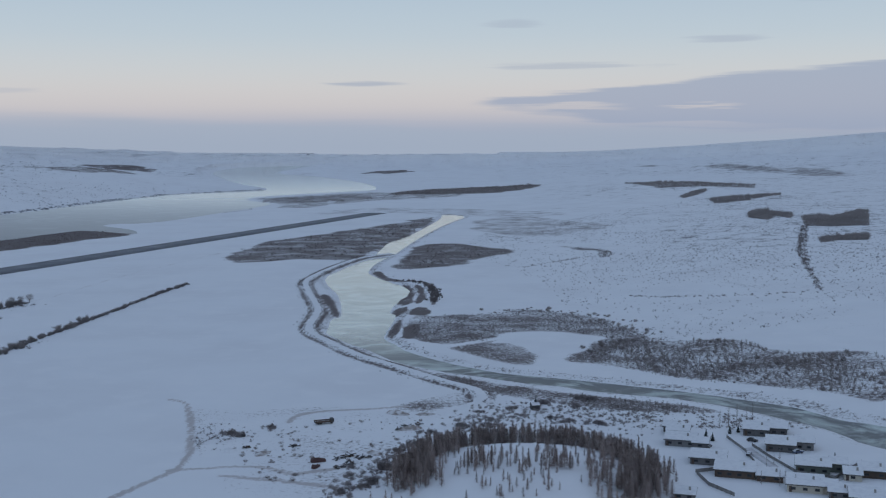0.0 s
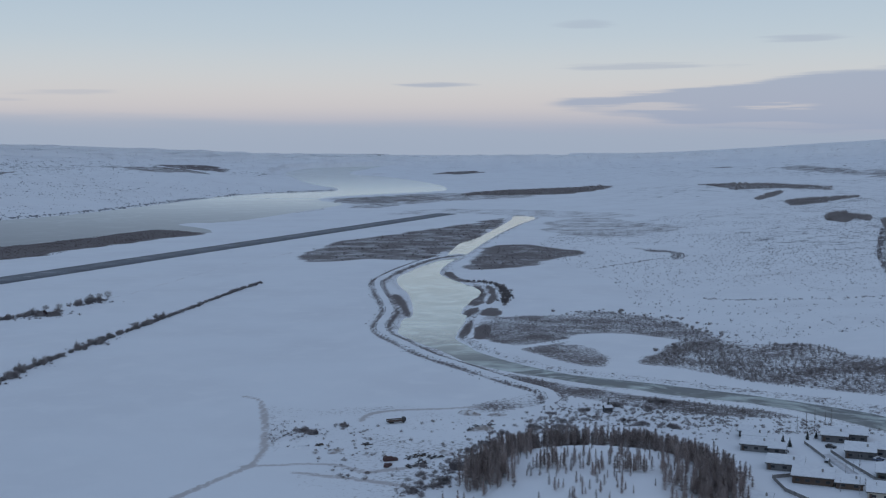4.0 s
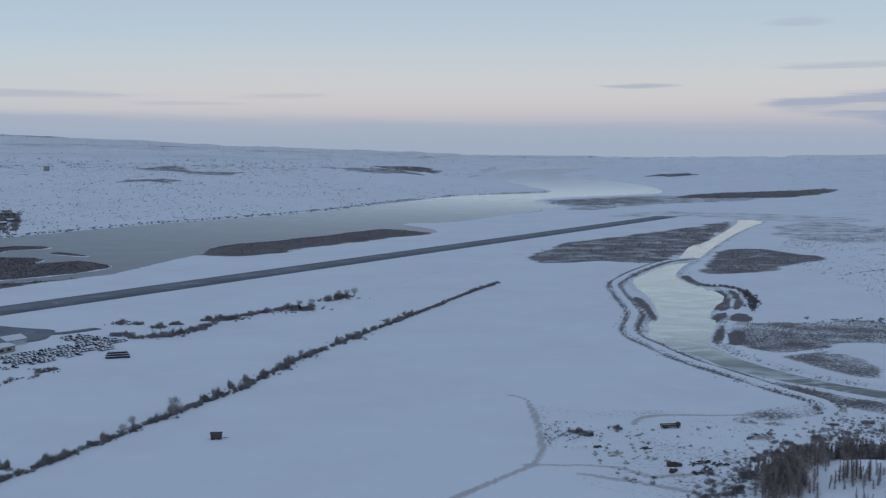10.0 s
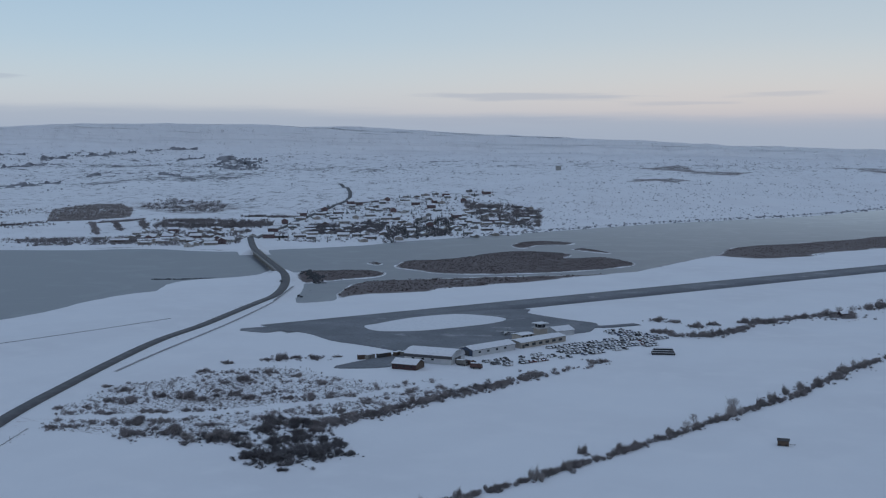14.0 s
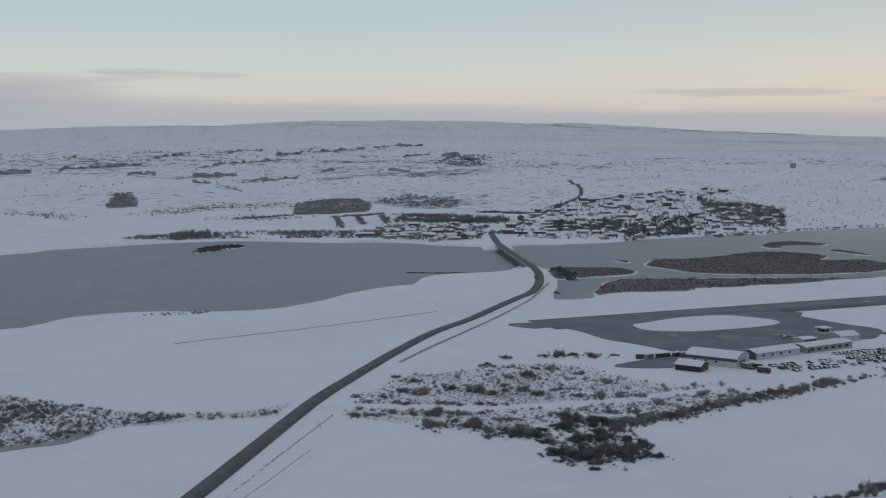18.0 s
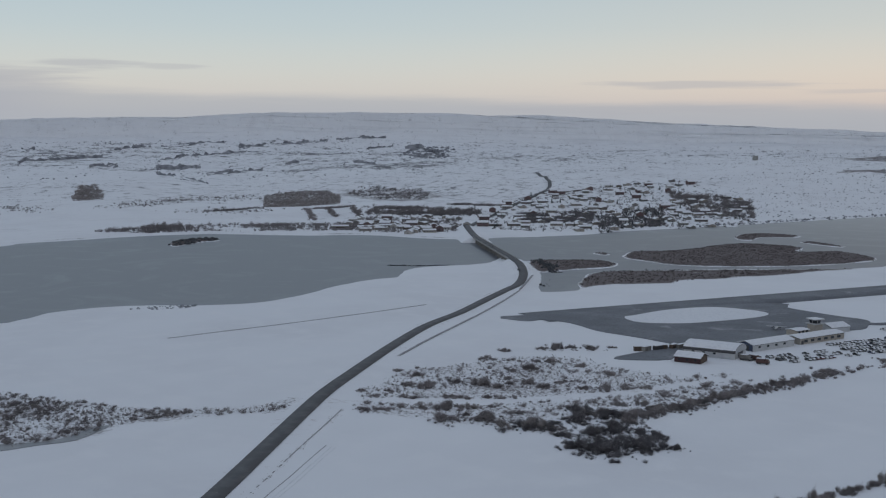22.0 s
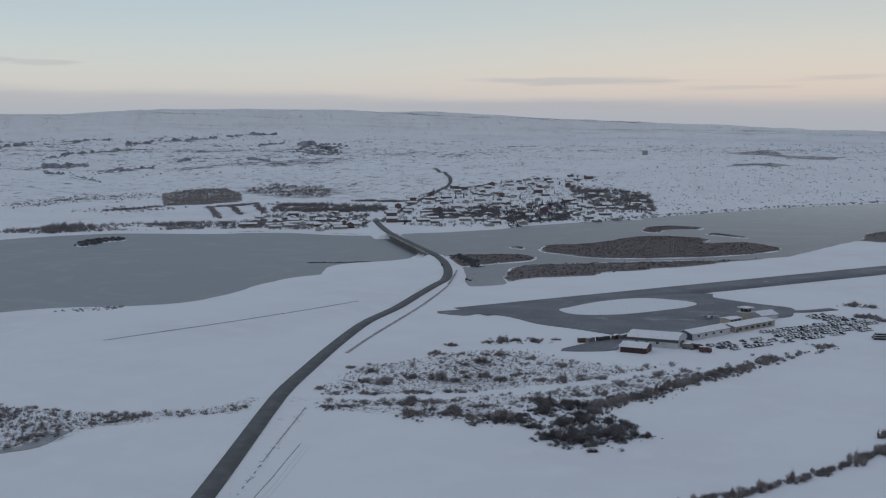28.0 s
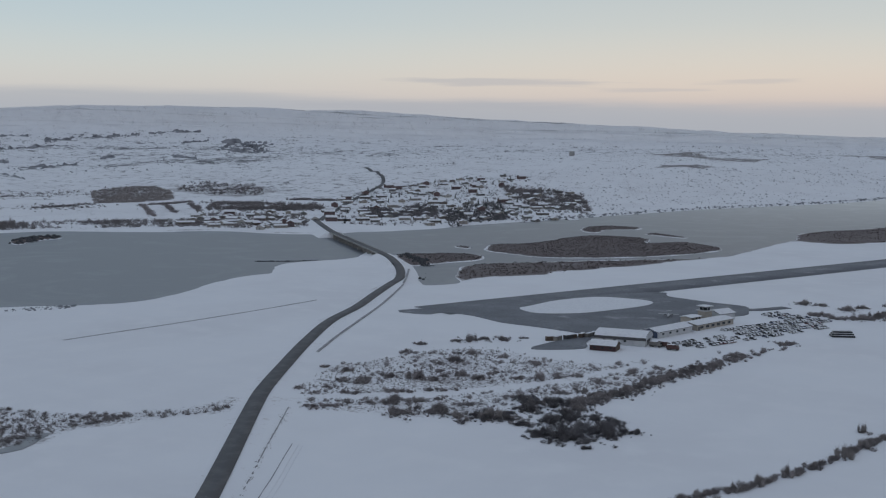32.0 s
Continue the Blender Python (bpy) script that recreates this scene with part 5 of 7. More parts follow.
CLODS = [clod(k) for k in range(6)]
SCARPS = [([(-4626, 1898), (-4670, 1976)], 22), ([(-4323, 2117), (-4443, 2267), (-4604, 2461)], 17), ([(-4551, 2479), (-4565, 2631), (-4634, 2850)], 14), ([(-4165, 2623), (-4260, 2837), (-4408, 3128), (-4715, 3497)], 18),
          ([(-4755, 3582), (-4971, 3927), (-5070, 4173)], 13), ([(-3483, 1400), (-3782, 1644), (-3793, 1749), (-3940, 1907)], 15), ([(-3321, 1776), (-3449, 1933), (-3613, 2144), (-3673, 2301), (-3622, 2365)], 17),
          ([(-3057, 1418), (-3196, 1576)], 12), ([(-2905, 1537), (-2917, 1613), (-2974, 1721)], 13), ([(-2545, 1468), (-2576, 1554), (-2703, 1709), (-2738, 1770)], 13), ([(-2735, 1439), (-2508, 1368), (-2413, 1355), (-2257, 1293)], 9),
          ([(-3639, 3085), (-3592, 3137), (-3221, 2895)], 24), ([(-3162, 2699), (-3061, 2687)], 16), ([(-3890, 3084), (-4110, 3419)], 12), ([(-2701, 2060), (-2576, 2039)], 8), ([(-2851, 1928), (-2870, 1993)], 8),
          ([(-3330, 2960), (-3420, 3040)], 20), ([(-3560, 1250), (-3500, 1330)], 12)]


def scarp(line, high, seed):
    """A broken rock face along a slope, snow lying on its ledges."""
    r = np.random.default_rng(seed)
    p = np.asarray(line, float)
    seg = np.r_[0, np.cumsum(np.linalg.norm(np.diff(p, axis=0), axis=1))]
    v, f, kind = [], [], []
    for tier in range(4):
        at = np.arange(0, seg[-1], 5.0)
        x, y = np.interp(at, seg, p[:, 0]), np.interp(at, seg, p[:, 1])
        away = np.stack([x, y], 1) / np.hypot(x, y)[:, None]
        shift = (tier - 1.5) * high * 2.8 + 22 * vnoise(at, 0 * at, 70, seed + tier, 3)
        x, y = x + away[:, 0] * shift, y + away[:, 1] * shift
        h = np.clip(vnoise(at, 0 * at + 9, 60, seed + 7 * tier, 4) * 1.7 + (0.45 if tier == 1 else 0.12), 0, 1) * high * (0.8 + 0.3 * vnoise(at, 0 * at + 4, 26, seed + 3 + tier, 2))
        base = len(v)
        z = terrain(x, y)
        for i in range(len(at)):
            d, hh, j = away[i], h[i], r.uniform(-3, 3)
            for back, up in ((-2.0 + j * 0.3, -2.5), (1.0 + j, 0.45 * hh), (2.5 + j * 0.5, 0.92 * hh - 0.4), (9 + hh * 0.6, 0.80 * hh - 0.8), (16 + hh * 2.5, -2.5)):
                v.append((x[i] + d[0] * back, y[i] + d[1] * back, z[i] + up))
        for i in range(len(at) - 1):
            if max(h[i], h[i + 1]) < 0.8:
                continue
            for k in range(4):
                q = base + i * 5 + k
                f.append((q, q + 5, q + 6, q + 1))
                kind.append(k > 1)
    v = np.array(v)
    mesh = quads_mesh("fell_crags", np.stack(warp(v[:, 0], v[:, 1], v[:, 2]), 1), f)
    mesh.materials.append(CRAG)
    mesh.materials.append(SNOW)
    mesh.polygons.foreach_set("material_index", np.array(kind, np.int32))
    return tagged(new("fell_crags", mesh), "broken dark crags with snow on their ledges", "rocks", kind="stuff")


for k, (line, high) in enumerate(SCARPS):
    scarp(line, high * 0.95, 230 + k)
for k, line in enumerate([[(-2077, 691), (-1998, 728), (-1889, 740)], [(-1873, 883), (-1911, 1037), (-1888, 1119), (-1872, 1164)], [(-1715, 920), (-1657, 1012)], [(-1880, 894), (-1941, 993), (-1943, 1100), (-1925, 1200)], [(-1681, 932), (-1641, 1001)]]):
    long = np.linalg.norm(np.diff(np.array(line, float), axis=0), axis=1).sum()
    x, y = along_line(line, int(long / 1.2), 26, 200 + k, 0.7)
    scatter("fell_scrub", LOW, x, y, sizes(len(x), 1.2, 4.0, k), HAZED, "bands of birch scrub under the fell", "scrub", seed=k)
x, y = within([(-3108, 2600), (-3779, 3272), (-3854, 3475), (-3353, 3113), (-2982, 2685)], 160, 210, 0.5, 60)
scatter("fell_crags", CLODS, x, y, sizes(len(x), 3, 11, 9), CRAG, "dark rocky knob on the snowy fell", "rocks", sink=0.6)
x, y = within([(-2470, 838), (-2372, 1172), (-2302, 1513), (-2193, 1842), (-2030, 2074), (-3910, 3745), (-4662, 3185), (-5673, 2038)], 2600, 211, 0.95, 260)
scatter("fell_stones", CLODS, x, y, sizes(len(x), 0.5, 3.6, 10), CRAG, "dark stones showing through the snow on the fell", "rocks", sink=0.5)
x, y = within([(-1782, 1768), (-1552, 2288), (-1258, 2614), (-997, 2934), (-1070, 4122), (-2164, 6074), (-3062, 5148), (-3314, 3685), (-2873, 2411)], 4200, 212, 0.85, 200)
scatter("fell_stones", CLODS, x, y, sizes(len(x), 0.5, 3.0, 11), CRAG, "stones and heather knolls on the lower hills", "rocks", sink=0.5)
x, y = along_line(np.array([p for p in WEST_SHORE if 1250 < p[1] < 3300], float) + np.array([-9, 0]), 1500, 7.0, 214, 0.5)
scatter("shore_rocks", CLODS, x, y, sizes(len(x), 0.5, 3.0, 14), CRAG, "dark rocks and scrub along the foot of the headland", "rocks", sink=0.3)
x, y = within([(-1040, 1420), (-960, 1700), (-870, 2000), (-800, 2400), (-740, 2950), (-600, 3180), (-900, 3150), (-1150, 2600), (-1400, 2000), (-1350, 1650)], 2600, 215, 0.95, 130)
scatter("headland_stones", CLODS, x, y, sizes(len(x), 0.3, 2.4, 15), CRAG, "dark knobs of rock on the snowy headland", "rocks", sink=0.4)
x, y = within([(-1295, 633), (-1319, 663), (-1321, 684), (-1318, 712), (-1289, 696), (-1280, 660), (-1257, 620)], 110, 216, 0.3, 20)
scatter("islet_rocks", CLODS, x, y, sizes(len(x), 1.0, 4.0, 16), ROCKS, "dark rocks heaped on a small lake islet", "rocks", sink=0.2)
x, y = within([(-845, 336), (-845, 353), (-831, 382), (-819, 373), (-830, 345)], 90, 213)
scatter("shore_stones", CLODS, x, y, sizes(len(x), 0.4, 1.6, 12), CRAG, "dark stones on the lake beach", "rocks", sink=0.2)


# ---- man-made things ----
PAINT_WHITE = material("white_sheet_metal", (0.5, 0.51, 0.52), 0.5, spots=[((0.42, 0.43, 0.45), 0.3, 0.45, 0.7, 4)])
PAINT_RED = material("dark_red_boards", (0.06, 0.032, 0.036), 0.75, spots=[((0.045, 0.028, 0.03), 0.8, 0.45, 0.7, 4)])
PAINT_BLUE = material("dark_blue_sheet", (0.06, 0.08, 0.13), 0.5, spots=[((0.045, 0.06, 0.09), 0.5, 0.45, 0.7, 4)])
PAINT_BEIGE = material("beige_render", (0.37, 0.34, 0.30), 0.85, spots=[((0.31, 0.285, 0.255), 0.5, 0.45, 0.7, 4)])
PAINT_GREY = material("grey_render", (0.21, 0.205, 0.195), 0.85, spots=[((0.16, 0.157, 0.15), 0.5, 0.45, 0.7, 4)], vary=0.2)
PAINT_CREAM = material("cream_render", (0.50, 0.47, 0.40), 0.85, spots=[((0.43, 0.40, 0.34), 0.5, 0.45, 0.7, 4)], vary=0.15)
PAINT_BROWN = material("brown_boards", (0.105, 0.078, 0.062), 0.8, spots=[((0.075, 0.056, 0.046), 0.7, 0.45, 0.7, 4)], vary=0.2)
GLASS = material("window_glass", (0.03, 0.035, 0.04), 0.08, spec=0.6)
RUBBER = material("black_rubber", (0.025, 0.025, 0.025), 0.85)
FASCIA = material("dark_fascia", (0.07, 0.07, 0.075), 0.7)
FENCE = material("weathered_fence", (0.25, 0.245, 0.24), 0.85, spots=[((0.11, 0.105, 0.10), 1.0, 0.45, 0.7, 4)])
WRAP = material("dark_film_wrap", (0.03, 0.033, 0.036), 0.4)
RUST = material("rusty_red_metal", (0.10, 0.06, 0.058), 0.75, spots=[((0.08, 0.05, 0.046), 1.2, 0.45, 0.7, 4)])
CAR_PAINTS = [material("car_paint_" + n, c, 0.4, 0.1, vary=0.2) for n, c in (("dark", (0.06, 0.062, 0.068)), ("grey", (0.22, 0.225, 0.23)), ("white", (0.6, 0.6, 0.6)), ("red", (0.15, 0.05, 0.052)), ("blue", (0.08, 0.10, 0.16)))]


def gabled(name, x, y, rot, length, depth, eaves, ridge, wall_mat, label, category, overhang=0.5, curve=0.0, snow=0.3, doors=(), windows=(), group="", gable=None, z=None):
    """A building with its ridge along its length: walls, roof with snow, doors and windows as (along, height, width, tall, side)."""
    t = thing(name, pose(x, y, zt(x, y) if z is None else z, 0, 0, rot), label, category, group)
    l, d = length / 2, depth / 2
    if curve:
        prof = [(d * math.cos(a), eaves + (ridge - eaves) * math.sin(a)) for a in np.linspace(0, math.pi, 11)]
    else:
        prof = [(d, eaves), (0, ridge), (-d, eaves)]
    part("wall", prism([(-d, -0.6), (d, -0.6)] + prof, -l, l), wall_mat, t)
    if gable:
        for s in (-1, 1):
            part("gable", prism([(-d + 0.3, 0.2), (d - 0.3, 0.2)] + [(a * 0.95, b - 0.25) for a, b in prof], s * l, s * (l + 0.05)), gable, t, "darker clad gable end")
    k = 1 + overhang / d
    up = [(a * k, b + (0.05 if curve else -(ridge - eaves) * (k - 1) * (1 if abs(a) > 0.1 else 0))) for a, b in prof]
    part("roof", prism([(a, b + 0.02) for a, b in up] + [(a, b + 0.16) for a, b in up[::-1]], -l - overhang, l + overhang), FASCIA, t)
    part("roof_snow", prism([(a * 0.985, b + 0.163) for a, b in up] + [(a * 0.97, b + 0.16 + snow) for a, b in up[::-1]], -l - overhang * 0.8, l + overhang * 0.8), SNOW, t, "smooth layer of snow on the roof")
    for n, items in (("door", doors), ("window", windows)):
        for a, h, w, tall, side in items:
            s = 1 if side in ("front", "right") else -1
            if side in ("front", "back"):
                bm = boxed(a - w / 2, a + w / 2, -s * (d + 0.06), -s * (d - 0.06), h, h + tall)
            else:
                bm = boxed(s * (l - 0.06), s * (l + 0.08), a - w / 2, a + w / 2, h, h + tall)
            part(n, bm, GLASS if n == "window" else FASCIA, t)
    return t


RUN = math.degrees(math.atan2(1570, 499))  # bearing of the runway, anticlockwise from east
# the airport
gabled("shed", -460, 463, 14, 14.5, 11, 3.0, 5.0, PAINT_RED, "dark red timber shed with a snow-covered gable roof", "shed", windows=[(-4.5, 1.2, 1.2, 1.0, "front"), (0, 1.2, 1.2, 1.0, "front"), (4.5, 1.2, 1.2, 1.0, "front")], gable=PAINT_BROWN)
gabled("hangar", -462, 489, 14, 29, 19, 3.2, 7.0, PAINT_WHITE, "white metal hangar with a rounded snowy roof", "hangar", curve=1, snow=0.25, doors=[(0, 0, 8, 3.6, "right")], windows=[(-9, 2.0, 1.6, 1.0, "front"), (-3, 2.0, 1.6, 1.0, "front"), (3, 2.0, 1.6, 1.0, "front")])
gabled("hangar", -454.5, 530, 80, 35, 12, 3.6, 5.3, PAINT_WHITE, "long white hangar with dark blue gable ends and snowy roof", "hangar", gable=PAINT_BLUE, doors=[(0, 0, 6, 3.2, "left")], windows=[(k, 1.6, 2.0, 1.2, "front") for k in (-12, -5, 2, 9)])
gabled("terminal", -447, 572, 80, 40, 12, 3.4, 4.4, PAINT_BEIGE, "beige airport terminal with a low snowy roof", "terminal", windows=[(k, 1.0, 3.2, 1.5, s) for k in range(-15, 17, 6) for s in ("front", "back")], doors=[(-18, 0, 2.0, 2.2, "front"), (14, 0, 2.0, 2.2, "back")])
gabled("annex", -459, 574, 80, 11, 8, 4.6, 5.1, PAINT_BEIGE, "beige two-storey terminal wing with flat snowy roof", "building", windows=[(k, h, 1.6, 1.2, s) for k in (-3.5, 0, 3.5) for h in (1.0, 3.3) for s in ("front", "back")])
gabled("pavilion", -455, 611, RUN, 15, 12, 3.2, 5.2, PAINT_WHITE, "pale airport pavilion with a snowy pitched roof", "building", windows=[(k, 1.0, 1.6, 1.3, "back") for k in (-4, 0, 4)])


def control_tower(x, y):
    t = thing("control_tower", pose(x, y, 0, 0, 0, RUN), "small beige airport control tower with a glazed cab", "tower")
    part("shaft", boxed(-3.2, 3.2, -3.2, 3.2, -0.5, 6.2, bevel=0.1), PAINT_BEIGE, t)
    part("cab_floor", boxed(-4.0, 4.0, -4.0, 4.0, 6.2, 6.8), PAINT_WHITE, t)
    bm = bmesh.new()
    low, top = [], []
    for k in range(8):
        a = math.pi / 8 + k * math.pi / 4
        low.append(bm.verts.new((3.3 * math.cos(a), 3.3 * math.sin(a), 6.8)))
        top.append(bm.verts.new((3.8 * math.cos(a), 3.8 * math.sin(a), 9.0)))
    for k in range(8):
        bm.faces.new((low[k], low[(k + 1) % 8], top[(k + 1) % 8], top[k]))
    part("glazing", bm, GLASS, t)
    for k in range(8):
        a = math.pi / 8 + k * math.pi / 4
        part("mullion", tube(bmesh.new(), (3.33 * math.cos(a), 3.33 * math.sin(a), 6.8), (3.85 * math.cos(a), 3.85 * math.sin(a), 9.0), 0.12, 0.12, 4), PAINT_WHITE, t)
    part("cab_roof", boxed(-4.0, 4.0, -4.0, 4.0, 9.0, 9.4, bevel=0.1), PAINT_WHITE, t)
    part("roof_snow", boxed(-3.8, 3.8, -3.8, 3.8, 9.403, 9.65, bevel=0.1), SNOW, t)
    part("antenna", tube(bmesh.new(), (1, 1, 9.4), (1, 1, 13), 0.06, 0.03, 5), STEEL, t)
    return t


control_tower(-458, 593)


def revolve(profile, n=12, axis="x"):
    """A body of revolution from (along, radius) points."""
    bm = bmesh.new()
    rings = []
    for a, r in profile:
        rings.append([bm.verts.new((a, r * math.cos(2 * math.pi * k / n), r * math.sin(2 * math.pi * k / n))) for k in range(n)])
    for r0, r1 in zip(rings, rings[1:]):
        for k in range(n):
            bm.faces.new((r0[k], r0[(k + 1) % n], r1[(k + 1) % n], r1[k]))
    bm.faces.new(rings[0][::-1])
    bm.faces.new(rings[-1])
    bmesh.ops.recalc_face_normals(bm, faces=bm.faces)
    return bm


def aeroplane(x, y, rot):
    t = thing("aeroplane", pose(x, y, 0.42, 0, 0, rot), "small white twin-propeller aeroplane parked on the apron", "aeroplane")
    t.scale = (0.5, 0.5, 0.5)
    body = revolve([(-11, 0.25), (-9, 0.7), (-6, 1.25), (-2, 1.4), (6, 1.4), (9, 1.25), (10.4, 0.8), (11.1, 0.2)])
    bmesh.ops.translate(body, verts=body.verts, vec=(0, 0, 2.6))
    part("fuselage", body, PAINT_WHITE, t)
    for s in (-1, 1):
        part("wing", prism([(s * 1.0, 3.75), (s * 13.0, 3.95), (s * 13.0, 4.1), (s * 1.0, 4.15)], -0.6, 1.6, "x"), PAINT_WHITE, t)
        nac = revolve([(-2.2, 0.2), (-1, 0.55), (2.4, 0.55), (3.2, 0.3)], 8)
        bmesh.ops.translate(nac, verts=nac.verts, vec=(0.8, s * 4.2, 3.5))
        part("engine", nac, PAINT_BLUE, t)
        prop = bmesh.new()
        for k in range(4):
            a = k * math.pi / 2 + 0.4
            box(prop, 4.0, 4.08, s * 4.2 + min(0, math.cos(a)) * 1.9 - 0.09, s * 4.2 + max(0, math.cos(a)) * 1.9 + 0.09, 3.5 + min(0, math.sin(a)) * 1.9 - 0.09, 3.5 + max(0, math.sin(a)) * 1.9 + 0.09) if k % 2 == 0 else None
        part("propeller", prop, FASCIA, t)
        part("main_wheel", tube(bmesh.new(), (0.2, s * 4.0, 0.5), (0.2, s * 4.5, 0.5), 0.5, 0.5, 10), RUBBER, t)
        part("main_strut", tube(bmesh.new(), (0.3, s * 4.2, 0.5), (0.6, s * 4.2, 3.2), 0.12, 0.12, 6), STEEL, t)
    part("nose_wheel", tube(bmesh.new(), (8.6, -0.2, 0.35), (8.6, 0.2, 0.35), 0.35, 0.35, 10), RUBBER, t)
    part("nose_strut", tube(bmesh.new(), (8.6, 0, 0.35), (8.6, 0, 1.6), 0.09, 0.09, 6), STEEL, t)
    part("tail_fin", prism([(-10.6, 3.0), (-7.0, 3.8), (-9.2, 7.0), (-11.2, 7.0)], -0.12, 0.12, "y"), PAINT_BLUE, t, "dark blue tail fin")
    part("tailplane", boxed(-11.4, -9.6, -3.9, 3.9, 7.0, 7.15), PAINT_WHITE, t)
    part("cockpit_window", boxed(9.6, 10.2, -0.75, 0.75, 3.05, 3.4), GLASS, t)
    return t


aeroplane(-481, 588, -68)


def car_model(k, snowy, pickup=False):
    """A car standing at the origin, nose along x; copies share its meshes."""
    m = CAR_PAINTS[k]
    t = thing("car", pose(0, 0, 0), "", "car")
    part("body", prism([(-2.15, 0.35), (2.15, 0.35), (2.15, 0.75), (1.2, 0.95), (0.75, 0.97), (-1.6, 0.97), (-2.15, 0.9)], -0.86, 0.86, "y"), m, t)
    part("cabin", prism([(-1.7, 0.96), (0.8, 0.96), (0.25, 1.42), (-1.35, 1.45)], -0.78, 0.78, "y"), GLASS, t, "dark car glass")
    part("roof", boxed(-1.4, 0.25, -0.76, 0.76, 1.44, 1.5), m, t)
    for wx in (-1.35, 1.35):
        for wy in (-0.82, 0.82):
            part("wheel", tube(bmesh.new(), (wx, wy - 0.1, 0.33), (wx, wy + 0.1, 0.33), 0.33, 0.33, 10), RUBBER, t)
    if snowy:
        part("snow_cap", boxed(-1.38, 0.22, -0.74, 0.74, 1.503, 1.62, bevel=0.05), SNOW, t, "snow lying on the roof")
        part("bonnet_snow", prism([(0.7, 0.98), (2.16, 0.77), (2.16, 0.9), (1.2, 1.1), (0.7, 1.14)], -0.84, 0.84, "y"), SNOW, t)
        part("boot_snow", boxed(-2.12, -1.55, -0.82, 0.82, 0.972, 1.1, bevel=0.04), SNOW, t)
        part("rear_glass_snow", prism([(-1.75, 1.0), (-1.36, 1.46), (-1.5, 1.5), (-1.95, 1.05)], -0.7, 0.7, "y"), SNOW, t)
    return t


CAR_LABEL = {0: "black", 1: "grey", 2: "white", 3: "dark red", 4: "dark blue"}
car_protos = []
for k in range(5):
    for snowy in (0, 1):
        c = car_model(k, snowy)
        tagged(c, f"{CAR_LABEL[k]} car {'capped with snow' if snowy else 'swept clean'} in the airport car park", group="parked cars")
        car_protos.append(c)
car_used = set()


def park(x, y, rot, which, z=0.05):
    c = car_protos[which]
    m = pose(x, y, z, 0, 0, rot)
    if which in car_used:
        return copy_thing(c, m)
    car_used.add(which)
    c.matrix_basis = m
    return c


rng = random.Random(12)
ax, ay = math.cos(radians(RUN)), math.sin(radians(RUN))


def car_row(x0, y0, n, gap, fill, face=-90):
    """A row along the runway's bearing, from x0, y0."""
    for k in range(n):
        if rng.random() < fill:
            park(x0 + ax * gap * k + rng.uniform(-0.3, 0.3), y0 + ay * gap * k, RUN + face + rng.uniform(-5, 5) + rng.choice((0, 180)), rng.choice((0, 1, 1, 2, 3, 3, 3, 3, 5, 5, 5, 5, 7, 9, 9)), z=zt(x0 + ax * gap * k, y0 + ay * gap * k) - 0.03)


for k, (dx, n, fill) in enumerate(((0, 20, 0.62), (8, 20, 0.6), (15, 18, 0.6))):
    car_row(-434 + dx * ay - 2, 502 - dx * ax, n, 2.9, fill)
for k, (dx, n, fill) in enumerate(((0, 26, 0.7), (7, 26, 0.66), (14, 26, 0.7), (22, 25, 0.7), (29, 23, 0.62))):
    car_row(-432 + dx * ay, 562 - dx * ax, n, 2.75, fill)
for k in range(6):
    car_row(-436 + 8 * k * ay, 634 - 8 * k * ax, 7, 2.8, 0.8)
# cars on the road
for a, b, s, which in (((-798, 697), (-800, 700), 1.9, 0), ((-955, 827), (-1004, 861), 1.9, 2)):
    d = Vector((b[0] - a[0], b[1] - a[1], 0)).normalized()
    p = Vector((*a, 0)) + Vector((-d.y, d.x, 0)) * s
    _, al = line_distance(np.array([a[0]]), np.array([a[1]]), ROAD_LINE, 60)
    c = park(p.x, p.y, math.degrees(math.atan2(d.y, d.x)), which, z=float(road_level(al)[0]) - 0.02)
    tagged(c, f"{CAR_LABEL[which // 2]} car driving on the cleared road", group="cars on the road")


def service_truck(x, y, rot, mat, label):
    t = thing("truck", pose(x, y, zt(x, y), 0, 0, rot), label, "truck")
    part("chassis", boxed(-3.4, 3.4, -1.1, 1.1, 0.5, 0.9), FASCIA, t)
    part("cab", prism([(1.5, 0.9), (3.4, 0.9), (3.4, 1.7), (3.0, 2.7), (1.5, 2.7)], -1.15, 1.15, "y"), mat, t)
    part("windscreen", prism([(3.38, 1.75), (3.43, 1.75), (3.08, 2.6), (3.03, 2.6)], -1.0, 1.0, "y"), GLASS, t)
    part("load_box", boxed(-3.4, 1.3, -1.2, 1.2, 0.9, 3.0, bevel=0.05), mat, t)
    part("snow_cap", boxed(-3.3, 1.2, -1.1, 1.1, 3.003, 3.18, bevel=0.05), SNOW, t)
    for wx in (-2.4, -1.2, 2.4):
        for wy in (-1.0, 1.0):
            part("wheel", tube(bmesh.new(), (wx, wy - 0.15, 0.5), (wx, wy + 0.15, 0.5), 0.5, 0.5, 10), RUBBER, t)


service_truck(-429, 484, RUN - 60, RUST, "dull red truck parked beside the hangars")
service_truck(-441, 487, RUN - 70, PAINT_GREY, "grey truck parked beside the hangars")
service_truck(-437, 490, RUN - 85, RUST, "dull red service truck with snow on top")


